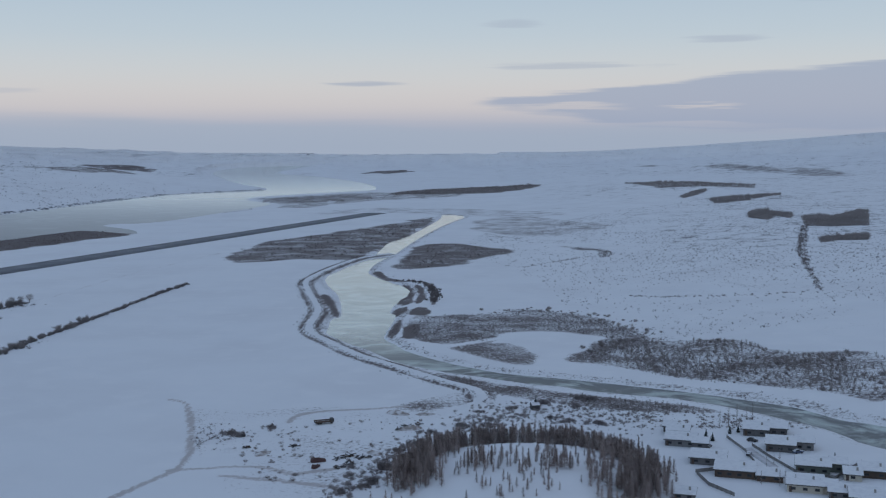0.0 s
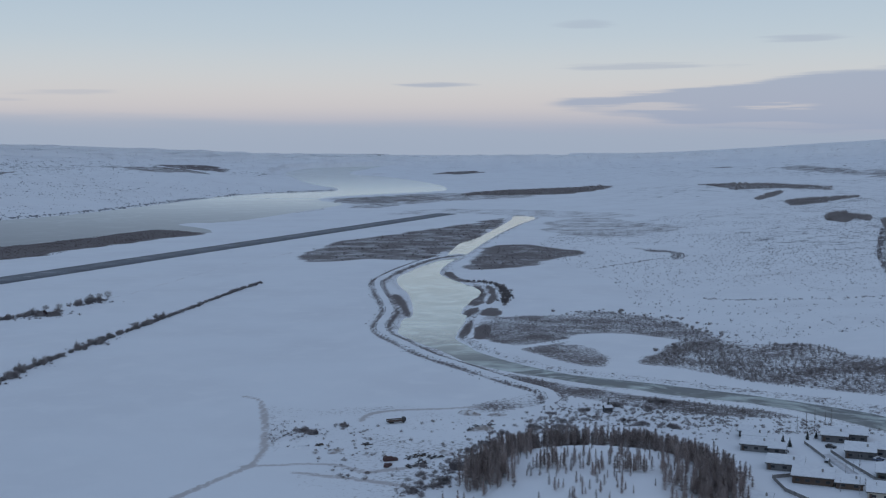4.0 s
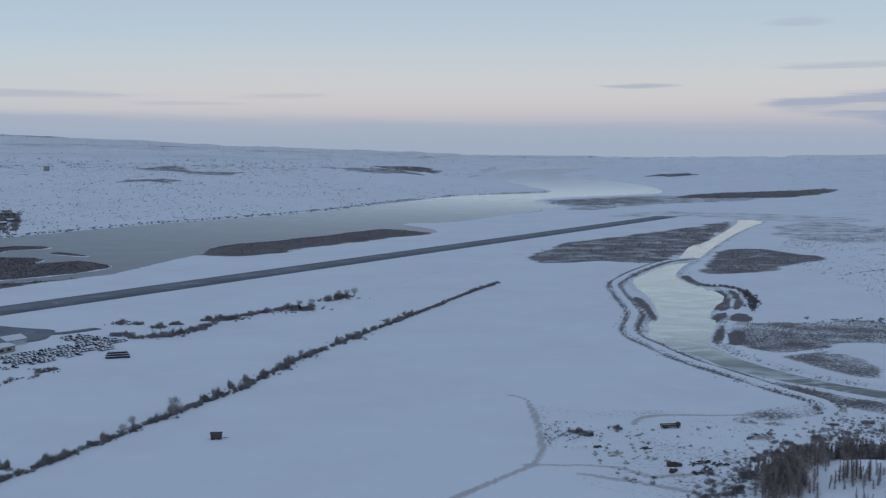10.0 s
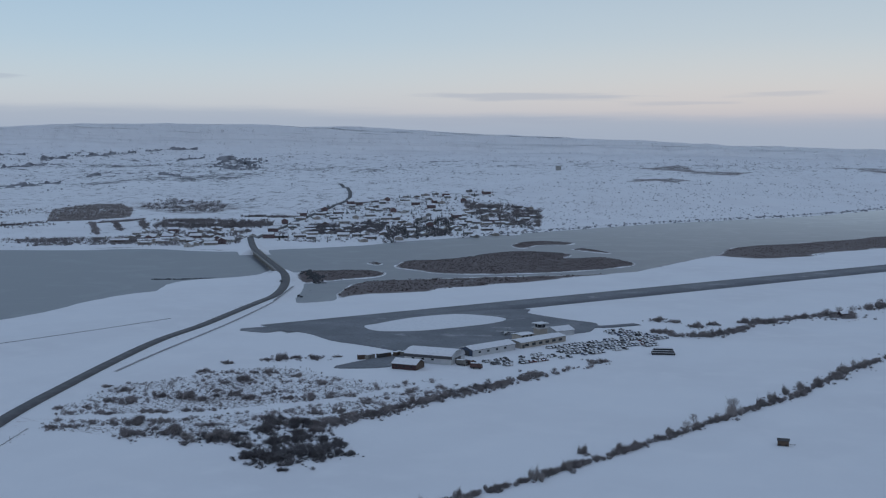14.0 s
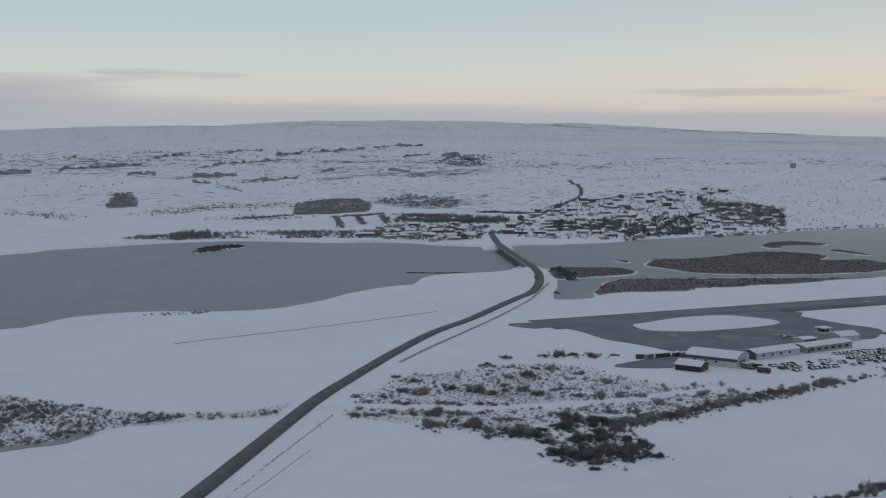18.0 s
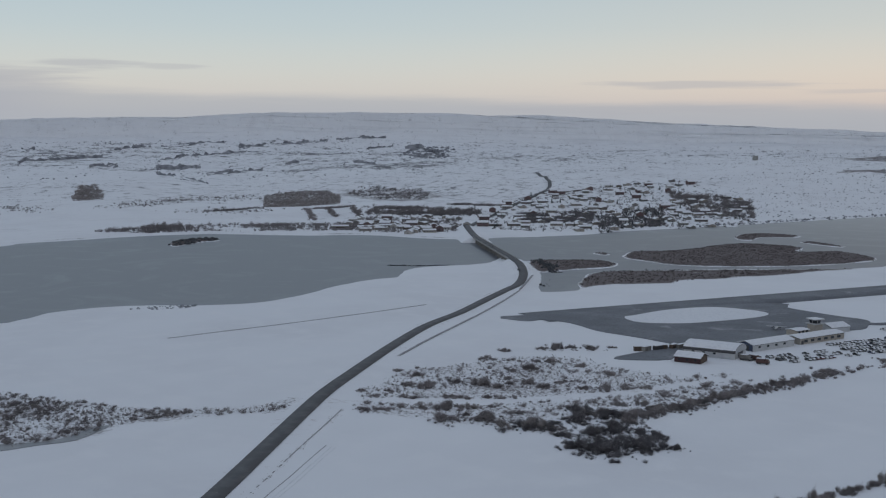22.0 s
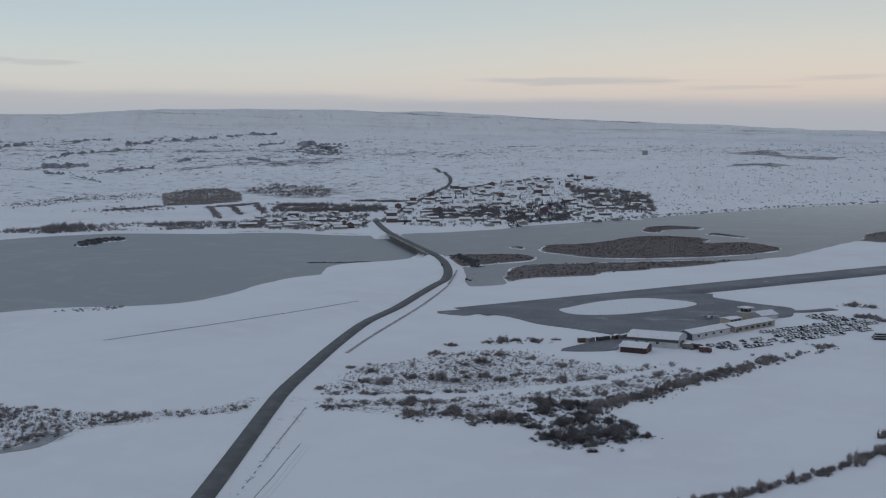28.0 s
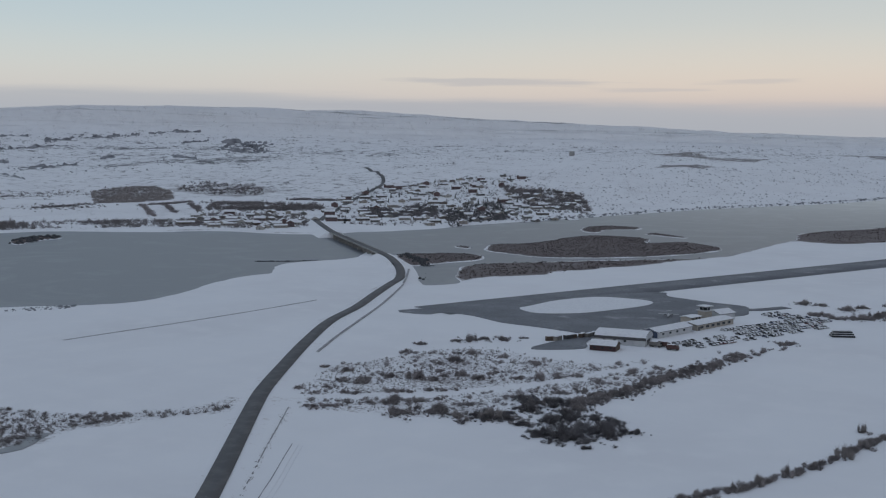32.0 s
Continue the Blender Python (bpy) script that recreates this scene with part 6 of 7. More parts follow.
def container(x, y, rot, mat, label):
    t = thing("container", pose(x, y, zt(x, y), 0, 0, rot), label, "container")
    part("box", boxed(-3.0, 3.0, -1.2, 1.2, 0.0, 2.6, bevel=0.04), mat, t)
    for k in range(14):
        part("rib", boxed(-2.8 + k * 0.43, -2.6 + k * 0.43, -1.26, -1.203, 0.2, 2.4), mat, t)
    part("snow_cap", boxed(-2.9, 2.9, -1.1, 1.1, 2.603, 2.8, bevel=0.06), SNOW, t)


# machinery and boxes along the apron edge
for k in range(9):
    container(-498 + k * 2.1 + (k % 3) * 0.8, 468 + k * 5.0 - (k % 2) * 2, RUN + (k * 37) % 50 - 20, (PAINT_BROWN, PAINT_GREY, FASCIA, PAINT_BROWN)[k % 4], ("brown", "grey", "dark", "brown")[k % 4] + " storage container with snow on top by the apron")


def bale_stack(x, y, rot):
    t = thing("bale_stack", pose(x, y, zt(x, y), 0, 0, rot), "stepped stack of black wrapped bales striped with snow", "bales")
    for tier, (n, w) in enumerate(((11, 3.6), (10, 2.6), (9, 1.5))):
        for k in range(n):
            b = tube(bmesh.new(), ((k - n / 2) * 1.25 + 0.6, -w, 0.62 + tier * 1.15), ((k - n / 2) * 1.25 + 0.6, w, 0.62 + tier * 1.15), 0.62, 0.62, 10)
            part("bale", b, WRAP, t)
        part("snow_strip", boxed(-n * 0.62, n * 0.62, -w + 0.1, -w + 1.0, 1.2 + tier * 1.15, 1.36 + tier * 1.15, bevel=0.05), SNOW, t, "strip of snow lying on a tier")


bale_stack(-368, 586, math.degrees(math.atan2(7, 12)))


def hut(x, y, rot):
    t = thing("field_hut", pose(x, y, zt(x, y), 0, 0, rot), "small weathered brown hut alone in a snow field", "hut")
    part("wall", prism([(-1.4, 0), (1.4, 0), (1.6, 1.9), (0.4, 2.6), (-1.5, 2.1)], -2.2, 2.2), PAINT_BROWN, t)
    part("roof", prism([(1.8, 1.85), (0.4, 2.7), (-1.8, 2.1), (-1.8, 2.2), (0.4, 2.82), (1.8, 1.98)], -2.5, 2.5), FASCIA, t)
    part("drawbar", tube(bmesh.new(), (2.2, 0, 0.4), (5.0, 0, 0.5), 0.08, 0.08, 6), RUST, t)
    for wx in (-1.2, 1.2):
        for wy in (-1.5, 1.5):
            part("wheel", tube(bmesh.new(), (wx, wy - 0.1, 0.35), (wx, wy + 0.1, 0.35), 0.4, 0.4, 10), RUBBER, t)


hut(-233.5, 427, 20)
gabled("hut", -335, 800, 60, 7, 5, 2.4, 3.8, PAINT_RED, "small red-roofed hut among bare trees", "hut", overhang=0.3, snow=0.05)


def scrap(x, y, rot, size, mat, label):
    t = thing("scrap_vehicle", pose(x, y, zt(x, y), 0, 0, rot), label, "scrap")
    part("hull", prism([(-2.2, 0.1), (2.2, 0.1), (2.3, 0.8), (0.9, 1.0), (0.3, 1.6), (-1.2, 1.6), (-2.1, 1.0)], -0.9, 0.9, "y"), mat, t)
    part("snow_patch", boxed(-1.1, 0.2, -0.8, 0.8, 1.603, 1.75, bevel=0.05), SNOW, t)
    part("axle", tube(bmesh.new(), (-1.3, -1.0, 0.25), (-1.3, 1.0, 0.25), 0.22, 0.22, 6), RUST, t)
    t.scale = (size, size, size)


# ---- the bridge ----
def build_bridge():
    pts = ROAD_LINE[BRIDGE_FROM:BRIDGE_TO + 1]
    lev = road_level(road_all[BRIDGE_FROM:BRIDGE_TO + 1])
    t = thing("bridge", pose(pts[0][0], pts[0][1], 0), "low concrete road bridge on piers across the lake outlet", "bridge")
    o = pts[0]
    p = pts - o
    deck = ribbon("deck", p, 9.6, lev + 0.02, CONCRETE, "", thick=0.9)
    lane = ribbon("carriageway", p, 7.4, lev + 0.10, ROAD, "", thick=0.07)
    for ob in (deck, lane):
        for key in ("label", "category", "kind"):
            if key in ob:
                del ob[key]
        ob.parent = t
    d = np.gradient(p, axis=0)
    d /= np.linalg.norm(d, axis=1)[:, None]
    side = np.stack([-d[:, 1], d[:, 0]], 1)
    for s in (-1, 1):
        line = p + side * s * 4.6
        for h in (0.55, 1.0):
            bm = bmesh.new()
            for (ax0, ay0), (bx0, by0), z0, z1 in zip(line[:-1], line[1:], lev[:-1], lev[1:]):
                tube(bm, (ax0, ay0, z0 + h), (bx0, by0, z1 + h), 0.07, 0.07, 5)
            part("rail", bm, STEEL, t)
        for k in range(0, len(line) - 1):
            for f in (0, 0.5):
                q = line[k] * (1 - f) + line[k + 1] * f
                z0 = lev[k] * (1 - f) + lev[k + 1] * f
                part("post", boxed(q[0] - 0.08, q[0] + 0.08, q[1] - 0.08, q[1] + 0.08, z0, z0 + 1.1), STEEL, t)
    for k in range(1, len(p) - 1):
        a = math.atan2(d[k][1], d[k][0])
        bm = boxed(-0.7, 0.7, -3.6, 3.6, -5.0, lev[k] - 0.88, bevel=0.1)
        bmesh.ops.rotate(bm, verts=bm.verts, matrix=Matrix.Rotation(a, 3, "Z"))
        bmesh.ops.translate(bm, verts=bm.verts, vec=(p[k][0], p[k][1], 0))
        part("pier", bm, CONCRETE, t)


build_bridge()
ribbon("cycle_path", PATH_LINE, 1.7, terrain(PATH_LINE[:, 0], PATH_LINE[:, 1]) + 0.35, PATHWAY, "narrow frosted path beside the main road", "path")
VILLAGE_ROAD = smooth([tuple(ROAD_LINE[-1])] + [(-1335, 1212), (-1445, 1388), (-1502, 1482), (-1533, 1550), (-1620, 1681), (-1743, 1813), (-1871, 1924)], 18)
ribbon("village_road", VILLAGE_ROAD, 7.5, terrain(VILLAGE_ROAD[:, 0], VILLAGE_ROAD[:, 1]) + 1.0, ROAD, "road winding up out of the village", thick=1.5)


def boulder(bm, x, y, z, r, rnd):
    m = Matrix.Translation((x, y, z)) @ Euler((rnd.uniform(0, 6), rnd.uniform(0, 6), rnd.uniform(0, 6))).to_matrix().to_4x4() @ Matrix.Diagonal((r, r * rnd.uniform(0.6, 1), r * rnd.uniform(0.5, 0.8), 1))
    bmesh.ops.create_icosphere(bm, subdivisions=1, radius=1, matrix=m)


def riprap():
    """Dark boulders along the causeway by the bridge."""
    rnd = random.Random(5)
    line = np.array([(-735, 655), (-752, 690), (-790, 735), (-830, 768), (-872, 800)])
    x, y = along_line(line, 260, 3.0, 4)
    z = terrain(x, y)
    bm = bmesh.new()
    for a, b, c in zip(x, y, z):
        boulder(bm, a, b, c, rnd.uniform(0.9, 2.4), rnd)
    mesh = bpy.data.meshes.new("causeway_boulders")
    bm.to_mesh(mesh)
    bm.free()
    mesh.materials.append(ROCKS)
    tagged(new("causeway_boulders", mesh), "dark boulders protecting the causeway bank", "rocks", kind="stuff")


riprap()


# ---- houses ----
def flat_house(x, y, rot, w, d, h, wall, label, group, wing=None, fall=0.9):
    """A low house under a shallow single-pitch roof deep in snow; wing: an annex as (w, d, h, dx, dy)."""
    t = thing("house", pose(x, y, zt(x, y), 0, 0, rot), label, "house", group)
    blocks = [(w, d, h, 0, 0)] + ([wing] if wing else [])
    for n, (bw, bd, bh, dx, dy) in enumerate(blocks):
        l, e = bw / 2, bd / 2
        part("wall", prism([(dy - e, -0.5), (dy + e, -0.5), (dy + e, bh + fall), (dy - e, bh)], dx - l, dx + l), wall, t)
        o = 0.6
        lo, hi = bh - fall * o / bd, bh + fall + fall * o / bd
        part("roof", prism([(dy - e - o, lo + 0.03), (dy + e + o, hi + 0.03), (dy + e + o, hi + 0.32), (dy - e - o, lo + 0.32)], dx - l - o, dx + l + o), FASCIA, t)
        part("roof_snow", prism([(dy - e - o + 0.05, lo + 0.323), (dy + e + o - 0.05, hi + 0.323), (dy + e + o - 0.12, hi + 0.66), (dy - e - o + 0.12, lo + 0.66)], dx - l - o + 0.05, dx + l + o - 0.05), SNOW, t, "thick even snow on the roof")
        k = max(1, int(bw // 3.4))
        for i in range(k):
            cx = dx - l + (i + 0.5) * bw / k
            for face in (-1, 1):
                y0 = dy + face * e
                fr = part("window", boxed(cx - 0.8, cx + 0.8, min(y0, y0 + face * 0.05), max(y0, y0 + face * 0.05), 0.9, 1.9), FASCIA, t)
                part("pane", boxed(cx - 0.7, cx + 0.7, min(y0 + face * 0.053, y0 + face * 0.08), max(y0 + face * 0.053, y0 + face * 0.08), 1.0, 1.8), GLASS, fr)
        for face in (-1, 1):
            x0 = dx + face * l
            part("window", boxed(min(x0, x0 + face * 0.06), max(x0, x0 + face * 0.06), dy - 0.9, dy + 0.9, 0.9, 1.8), GLASS, t)
    part("door", boxed(-w / 2 + 0.6, -w / 2 + 1.6, -d / 2 - 0.07, -d / 2, 0.1, 2.15), PAINT_BROWN, t)
    part("chimney", boxed(w * 0.2, w * 0.2 + 0.7, -0.3, 0.4, h, h + fall + 1.2), CONCRETE, t)
    return t


SIDING = material("dark_grey_siding", (0.16, 0.16, 0.165), 0.8, spots=[((0.12, 0.118, 0.12), 0.6, 0.45, 0.7, 4)], vary=0.25)
GREENISH = material("grey_green_siding", (0.13, 0.15, 0.135), 0.8, spots=[((0.10, 0.115, 0.105), 0.6, 0.45, 0.7, 4)])
G = "houses at the town edge"
SPOTS = [(100, 467), (98, 451), (103, 424), (109, 407), (133, 467), (136, 442), (139, 412), (129, 389), (150, 403), (159, 406), (138, 382), (145, 374), (84, 379), (120, 402)]
HOUSES = [
    (9, 6, 2.5, SIDING, "low grey house under thick snow", (5, 5, 2.3, -4, 6)),
    (12, 8, 2.9, SIDING, "grey bungalow with a broad snowy roof", (6, 5, 2.2, 8, -3)),
    (13, 9, 2.8, SIDING, "grey house with a snow-laden roof and dark end wall", None),
    (14, 10, 3.0, PAINT_BROWN, "brown-grey bungalow behind a board fence", None),
    (10, 10, 3.0, SIDING, "long grey house near the river", (7, 8, 2.8, 9, 3)),
    (11, 10, 3.2, SIDING, "dark grey house with an angled snowy roof", (7, 7, 3.0, 9, 4)),
    (12, 9, 3.2, GREENISH, "grey-green house with a dark red terrace end", (6, 6, 3.0, 9, 3)),
    (12, 10, 3.0, PAINT_CREAM, "cream house with a pitched snowy roof", (5, 5, 2.6, 8, -2)),
    (6, 6, 2.6, PAINT_CREAM, "small cream garage under snow", None),
    (10, 8, 3.0, PAINT_BROWN, "brown house at the edge of town", None),
    (7, 6, 2.6, SIDING, "small grey outbuilding with snow on its roof", None),
    (11, 9, 3.0, PAINT_CREAM, "cream bungalow with a snowy roof", None),
    (7, 5, 2.4, SIDING, "dark garage with a snowy roof", None),
    (9, 7, 2.4, PAINT_BROWN, "low brown annex with a snowy roof", None),
]
for (x, y), (w, d, h, mat, lab, wing) in zip(SPOTS, HOUSES):
    flat_house(x - 2.0, y + d / 2 - 1, -17, w, d, h - 0.35, mat, lab, G, wing)


def board_fence(line, h, label):
    """A fence of posts and board panels along a line."""
    p0 = line[0]
    t = thing("fence", pose(p0[0], p0[1], zt(*p0)), label, "fence")
    for a, b in zip(line[:-1], line[1:]):
        a, b = Vector((a[0] - p0[0], a[1] - p0[1], 0)), Vector((b[0] - p0[0], b[1] - p0[1], 0))
        n = max(1, round((b - a).length / 2.5))
        for k in range(n):
            u, v = a.lerp(b, k / n), a.lerp(b, (k + 1) / n)
            m = pose(u.x, u.y, 0, 0, 0, math.degrees(math.atan2(v.y - u.y, v.x - u.x)))
            part("post", boxed(-0.07, 0.07, -0.07, 0.07, -0.3, h + 0.1), FENCE, t, m=m)
            part("panel", boxed(0.08, (v - u).length - 0.08, -0.03, 0.03, 0.05, h), FENCE, t, m=m)


board_fence([(93, 411), (94, 397), (100, 384)], 1.4, "weathered board fence round a snowy garden")
board_fence([(93, 413), (107, 418)], 1.4, "weathered board fence along a garden path")
board_fence([(124, 451), (126, 434), (130, 412), (142, 405), (159, 426)], 1.2, "long grey board fence along a snowy lane")
board_fence([(117, 464), (119, 442), (118, 422)], 1.2, "grey board fence beside a lane")
for x, y, r, which in ((104, 413, 30, 0), (119, 437, 70, 1), (106, 449, 60, 3), (126, 458, -30, 0), (139, 440, 20, 9), (97, 474, 40, 5)):
    tagged(park(x, y, r, which, z=zt(x, y)), f"{CAR_LABEL[which // 2]} car parked in a snowy drive", group="cars by the houses")
for k, (x, y, h) in enumerate(((118, 480, 10), (122, 481, 12), (126, 483, 13), (130, 482, 12), (133, 484, 13), (121, 420, 6), (125, 424, 5), (129, 430, 7), (113, 398, 7), (119, 396, 8), (124, 394, 7))):
    plant("tree", (("trunk", SLIM_MESHES[k % 4][0]), ("crown", SLIM_MESHES[k % 4][1])), x, y, h * 0.8, "tall thin leafless garden tree", "tree", "garden trees", k * 40)
for k, (x, y, h) in enumerate(((120, 471, 4), (124, 473, 3.5), (129, 474, 4), (108, 462, 4.5), (110, 459, 4), (148, 424, 5), (42.7, 521, 5))):
    t = thing("spruce", pose(x, y, zt(x, y) - 0.1, 0, 0, k * 50), "small dark spruce in the snow", "tree", "spruces")
    part("trunk", tube(bmesh.new(), (0, 0, 0), (0, 0, h * 0.9), 0.12, 0.03, 5), BARK, t)
    v, f = FIR[k % 3]
    part("crown", tri_mesh("crown", v * np.array([h * 1.2, h * 1.2, h]), f, SPRUCE), SPRUCE, t)


# far village walls: colours paled to include the haze of distance
HOUSE_SAND = material("sandy_render", (0.34, 0.315, 0.285), 0.85, spots=[((0.29, 0.27, 0.245), 0.5, 0.45, 0.7, 4)])
HOUSE_PALE = material("pale_render", (0.42, 0.41, 0.39), 0.85, spots=[((0.36, 0.35, 0.335), 0.5, 0.45, 0.7, 4)])
HOUSE_BROWN = material("hazed_brown_boards", (0.17, 0.145, 0.13), 0.85, spots=[((0.13, 0.11, 0.10), 0.7, 0.45, 0.7, 4)])
HOUSE_RED = material("hazed_red_boards", (0.16, 0.11, 0.11), 0.85, spots=[((0.12, 0.085, 0.085), 0.7, 0.45, 0.7, 4)])


def village_house(k):
    """One of six plain house types for the far village."""
    rnd = random.Random(k)
    w, d, h = rnd.uniform(11, 18), rnd.uniform(8, 11), rnd.choice((2.8, 3.0, 5.4))
    mat = (HOUSE_SAND, PAINT_GREY, HOUSE_BROWN, HOUSE_PALE, PAINT_GREY, HOUSE_RED, HOUSE_SAND)[k]
    lab = ("sandy", "grey", "brown", "pale", "dark grey", "dark red", "beige")[k] + " village house with a snow-covered roof"
    wins = [(a, z0, 1.6, 1.2, s) for a in np.arange(-w / 2 + 2, w / 2 - 1, 3.5) for z0 in ((1.0,) if h < 4 else (1.0, 3.6)) for s in ("front", "back")]
    return gabled("house", 0, 0, 0, w, d, h, h + rnd.uniform(1.2, 2.6), mat, lab, "house", windows=wins, doors=[(0, 0.1, 1.0, 2.0, "left")], group="village across the lake", z=0)


protos = [village_house(k) for k in range(7)]
used = set()


def place_houses(ring, n, seed, apart, bearing):
    rnd = np.random.default_rng(seed)
    xs, ys = within(ring, n * 30, seed)
    got = []
    for x, y in zip(xs, ys):
        if all((x - a) ** 2 + (y - b) ** 2 > apart**2 for a, b in got):
            got.append((x, y))
        if len(got) == n:
            break
    g = np.array(got)
    for i, ((x, y), z) in enumerate(zip(got, terrain(g[:, 0], g[:, 1]))):
        k = int(rnd.integers(0, 7))
        m = pose(x, y, z + 0.1, 0, 0, bearing + rnd.choice((0, 90)) + rnd.uniform(-14, 14))
        if k in used:
            copy_thing(protos[k], m)
        else:
            used.add(k)
            protos[k].matrix_basis = m


place_houses([(-1374, 1241), (-1541, 1495), (-1514, 1735), (-1420, 1875), (-1292, 1757), (-1157, 1671), (-995, 1418), (-992, 1280), (-1049, 1199), (-1050, 1123), (-1092, 1058), (-1180, 1045)], 135, 61, 16, 50)
place_houses([(-1461, 1055), (-1341, 1155), (-1164, 974), (-1246, 881)], 42, 62, 15, 40)
# trees of the village
scrub("village_trees", [(-1374, 1241), (-1541, 1495), (-1514, 1735), (-1420, 1875), (-1292, 1757), (-1157, 1671), (-995, 1418), (-992, 1280), (-1049, 1199), (-1050, 1123), (-1092, 1058), (-1180, 1045)], 800, 2, 5.5, 63, LOW, HAZED, "bare garden trees between the village houses", 0.5, 60, True)
scrub("village_trees", [(-1461, 1055), (-1341, 1155), (-1164, 974), (-1246, 881)], 380, 3, 9, 64, POLE, TWIG, "bare garden trees along the lake shore", 0.5, 40, True)
scrub("village_grove", [(-1351, 1295), (-1297, 1418), (-1146, 1231), (-1217, 1157)], 560, 3.5, 8, 65, LOW, DARK_TWIG, "dense leafless grove below the village", 0.5, 40, True)
scrub("village_grove", [(-1564, 1175), (-1433, 1283), (-1391, 1241), (-1474, 1077)], 300, 3, 8, 66, LOW, HAZED, "brown leafless grove beside the bridge road", 0.6, 50, True)
scrub("village_grove", [(-1363, 1711), (-1169, 1692), (-1035, 1478), (-1135, 1474)], 700, 3, 9, 67, LOW, HAZED, "leafless grove at the end of the village", 0.7, 50, True)
scrub("village_scrub", [(-1374, 1241), (-1541, 1495), (-1514, 1735), (-1420, 1875), (-1292, 1757), (-1157, 1671), (-995, 1418), (-992, 1280), (-1049, 1199), (-1050, 1123), (-1092, 1058), (-1180, 1045)], 500, 1.5, 3.6, 77, LOW, HAZED, "leafless garden shrubs between the village houses", 0.4, 50, True)
scrub("village_scrub", [(-1461, 1055), (-1341, 1155), (-1164, 974), (-1246, 881)], 400, 1.5, 4.0, 78, LOW, HAZED, "leafless shrubs along the lake shore", 0.4, 40, True)
scrub("shore_trees", [(-1500, 638), (-1509, 797), (-1430, 896), (-1386, 994), (-1274, 904), (-1399, 748), (-1431, 667)], 900, 1.5, 6, 68, LOW, HAZED, "bare bushes along the far lake shore", 0.8, 60, True)
scrub("spruce_grove", [(-1224, 1338), (-1241, 1533), (-1043, 1261), (-1042, 1189), (-1042, 1114)], 300, 3.5, 7.5, 69, FIR, SPRUCE, "dark spruces on the shore below the village", 0.5, 30, True)
scrub("shore_wood", [(-1224, 1338), (-1241, 1533), (-1043, 1261), (-1042, 1189), (-1042, 1114)], 420, 3, 6, 169, LOW, DARK_TWIG, "dense dark wood between the shore and the village", 0.6, 40, True)
scrub("spruce_grove", [(-1374, 1241), (-1541, 1495), (-1514, 1735), (-1420, 1875), (-1292, 1757), (-1157, 1671), (-995, 1418), (-992, 1280), (-1049, 1199), (-1050, 1123), (-1092, 1058), (-1180, 1045)], 110, 5, 11, 70, FIR, SPRUCE, "dark spruces among the village houses", 0.6, 60, True)
mx, my = -1897, 2907
t = thing("water_tank", pose(mx, my, zt(mx, my)), "dark block-shaped tank on the snowy hill", "tank")
part("tank", boxed(-6, 6, -6, 6, -2, 13, bevel=0.4), CONCRETE, t)
part("roof_snow", boxed(-5.8, 5.8, -5.8, 5.8, 13.003, 13.3, bevel=0.1), SNOW, t)

# a drainage ditch drawn thinly over the flats
DITCH = smooth([(-718, 296), (-716, 343), (-714, 385), (-713, 446), (-715, 505)], 5)
ribbon("ditch", DITCH, 0.9, terrain(DITCH[:, 0], DITCH[:, 1]) + 0.12, ROCKS, "thin dark ditch across the snowy flats", "ditch")


# the shallow ditch beside the main road, with weeds standing out of the snow
ROAD_DITCH = smooth([(-398, 122), (-425, 153), (-443, 177), (-456, 194), (-471, 214), (-488, 237), (-503, 257)], 5)
ribbon("ditch", ROAD_DITCH, 0.5, terrain(ROAD_DITCH[:, 0], ROAD_DITCH[:, 1]) + 0.1, PATHWAY, "shallow frosted ditch beside the main road", "ditch")
x, y = along_line(ROAD_DITCH, 330, 0.9, 84, 0.3)
scatter("ditch_weeds", LOW, x, y, sizes(len(x), 0.15, 0.55, 84), WILLOW, "dry weeds along the roadside ditch", "scrub")
for k, off in enumerate((5.0, 8.2, 10.4)):
    rut = smooth([(-398 + off, 122), (-424 + off, 155), (-441 + off, 180), (-455 + off, 200), (-466 + off, 216)], 5)
    ribbon("wheel_rut", rut, 0.35, terrain(rut[:, 0], rut[:, 1]) + 0.07, PATHWAY if k == 0 else SNOW, "faint vehicle rut in the snow beside the road", "track")

# the packed lane between the houses
LANE = material("packed_snow", (0.60, 0.61, 0.64), 0.7, spots=[((0.44, 0.44, 0.46), 0.5, 0.45, 0.68, 5)], bump=0.2, bump_scale=1.5)
lane_line = smooth([(124, 451), (126, 434), (130, 412), (142, 405), (159, 426)], 4) + np.array([-3.2, -3.0])
ribbon("lane", lane_line, 4.0, terrain(lane_line[:, 0], lane_line[:, 1]) + 0.06, LANE, "lane of packed snow between the houses", "lane")


# ---- single bushes, each where it stands: x, y, width ----
def clump_mesh(seed):
    """Crown of a wide bush, one unit across: several stools grown into one another."""
    r = np.random.default_rng(seed)
    vs, fs, off = [], [], 0
    for k in range(6):
        v, f = THICK[int(r.integers(0, 4))]
        a, d, s = r.uniform(0, 6.28), 0.36 * np.sqrt(r.uniform(0, 1)), r.uniform(0.14, 0.32)
        v = v * np.array([s, s, r.uniform(0.55, 1.05)]) + np.array([math.cos(a) * d, math.sin(a) * d, 0])
        vs.append(v), fs.append(f + off)
        off += len(v)
    return np.vstack(vs), np.vstack(fs)


CLUMPS = [clump_mesh(400 + k) for k in range(6)]
CLUMP_MESHES = [tri_mesh("crown", *c, TWIG) for c in CLUMPS] + [tri_mesh("crown", *c, WILLOW) for c in CLUMPS[:2]]
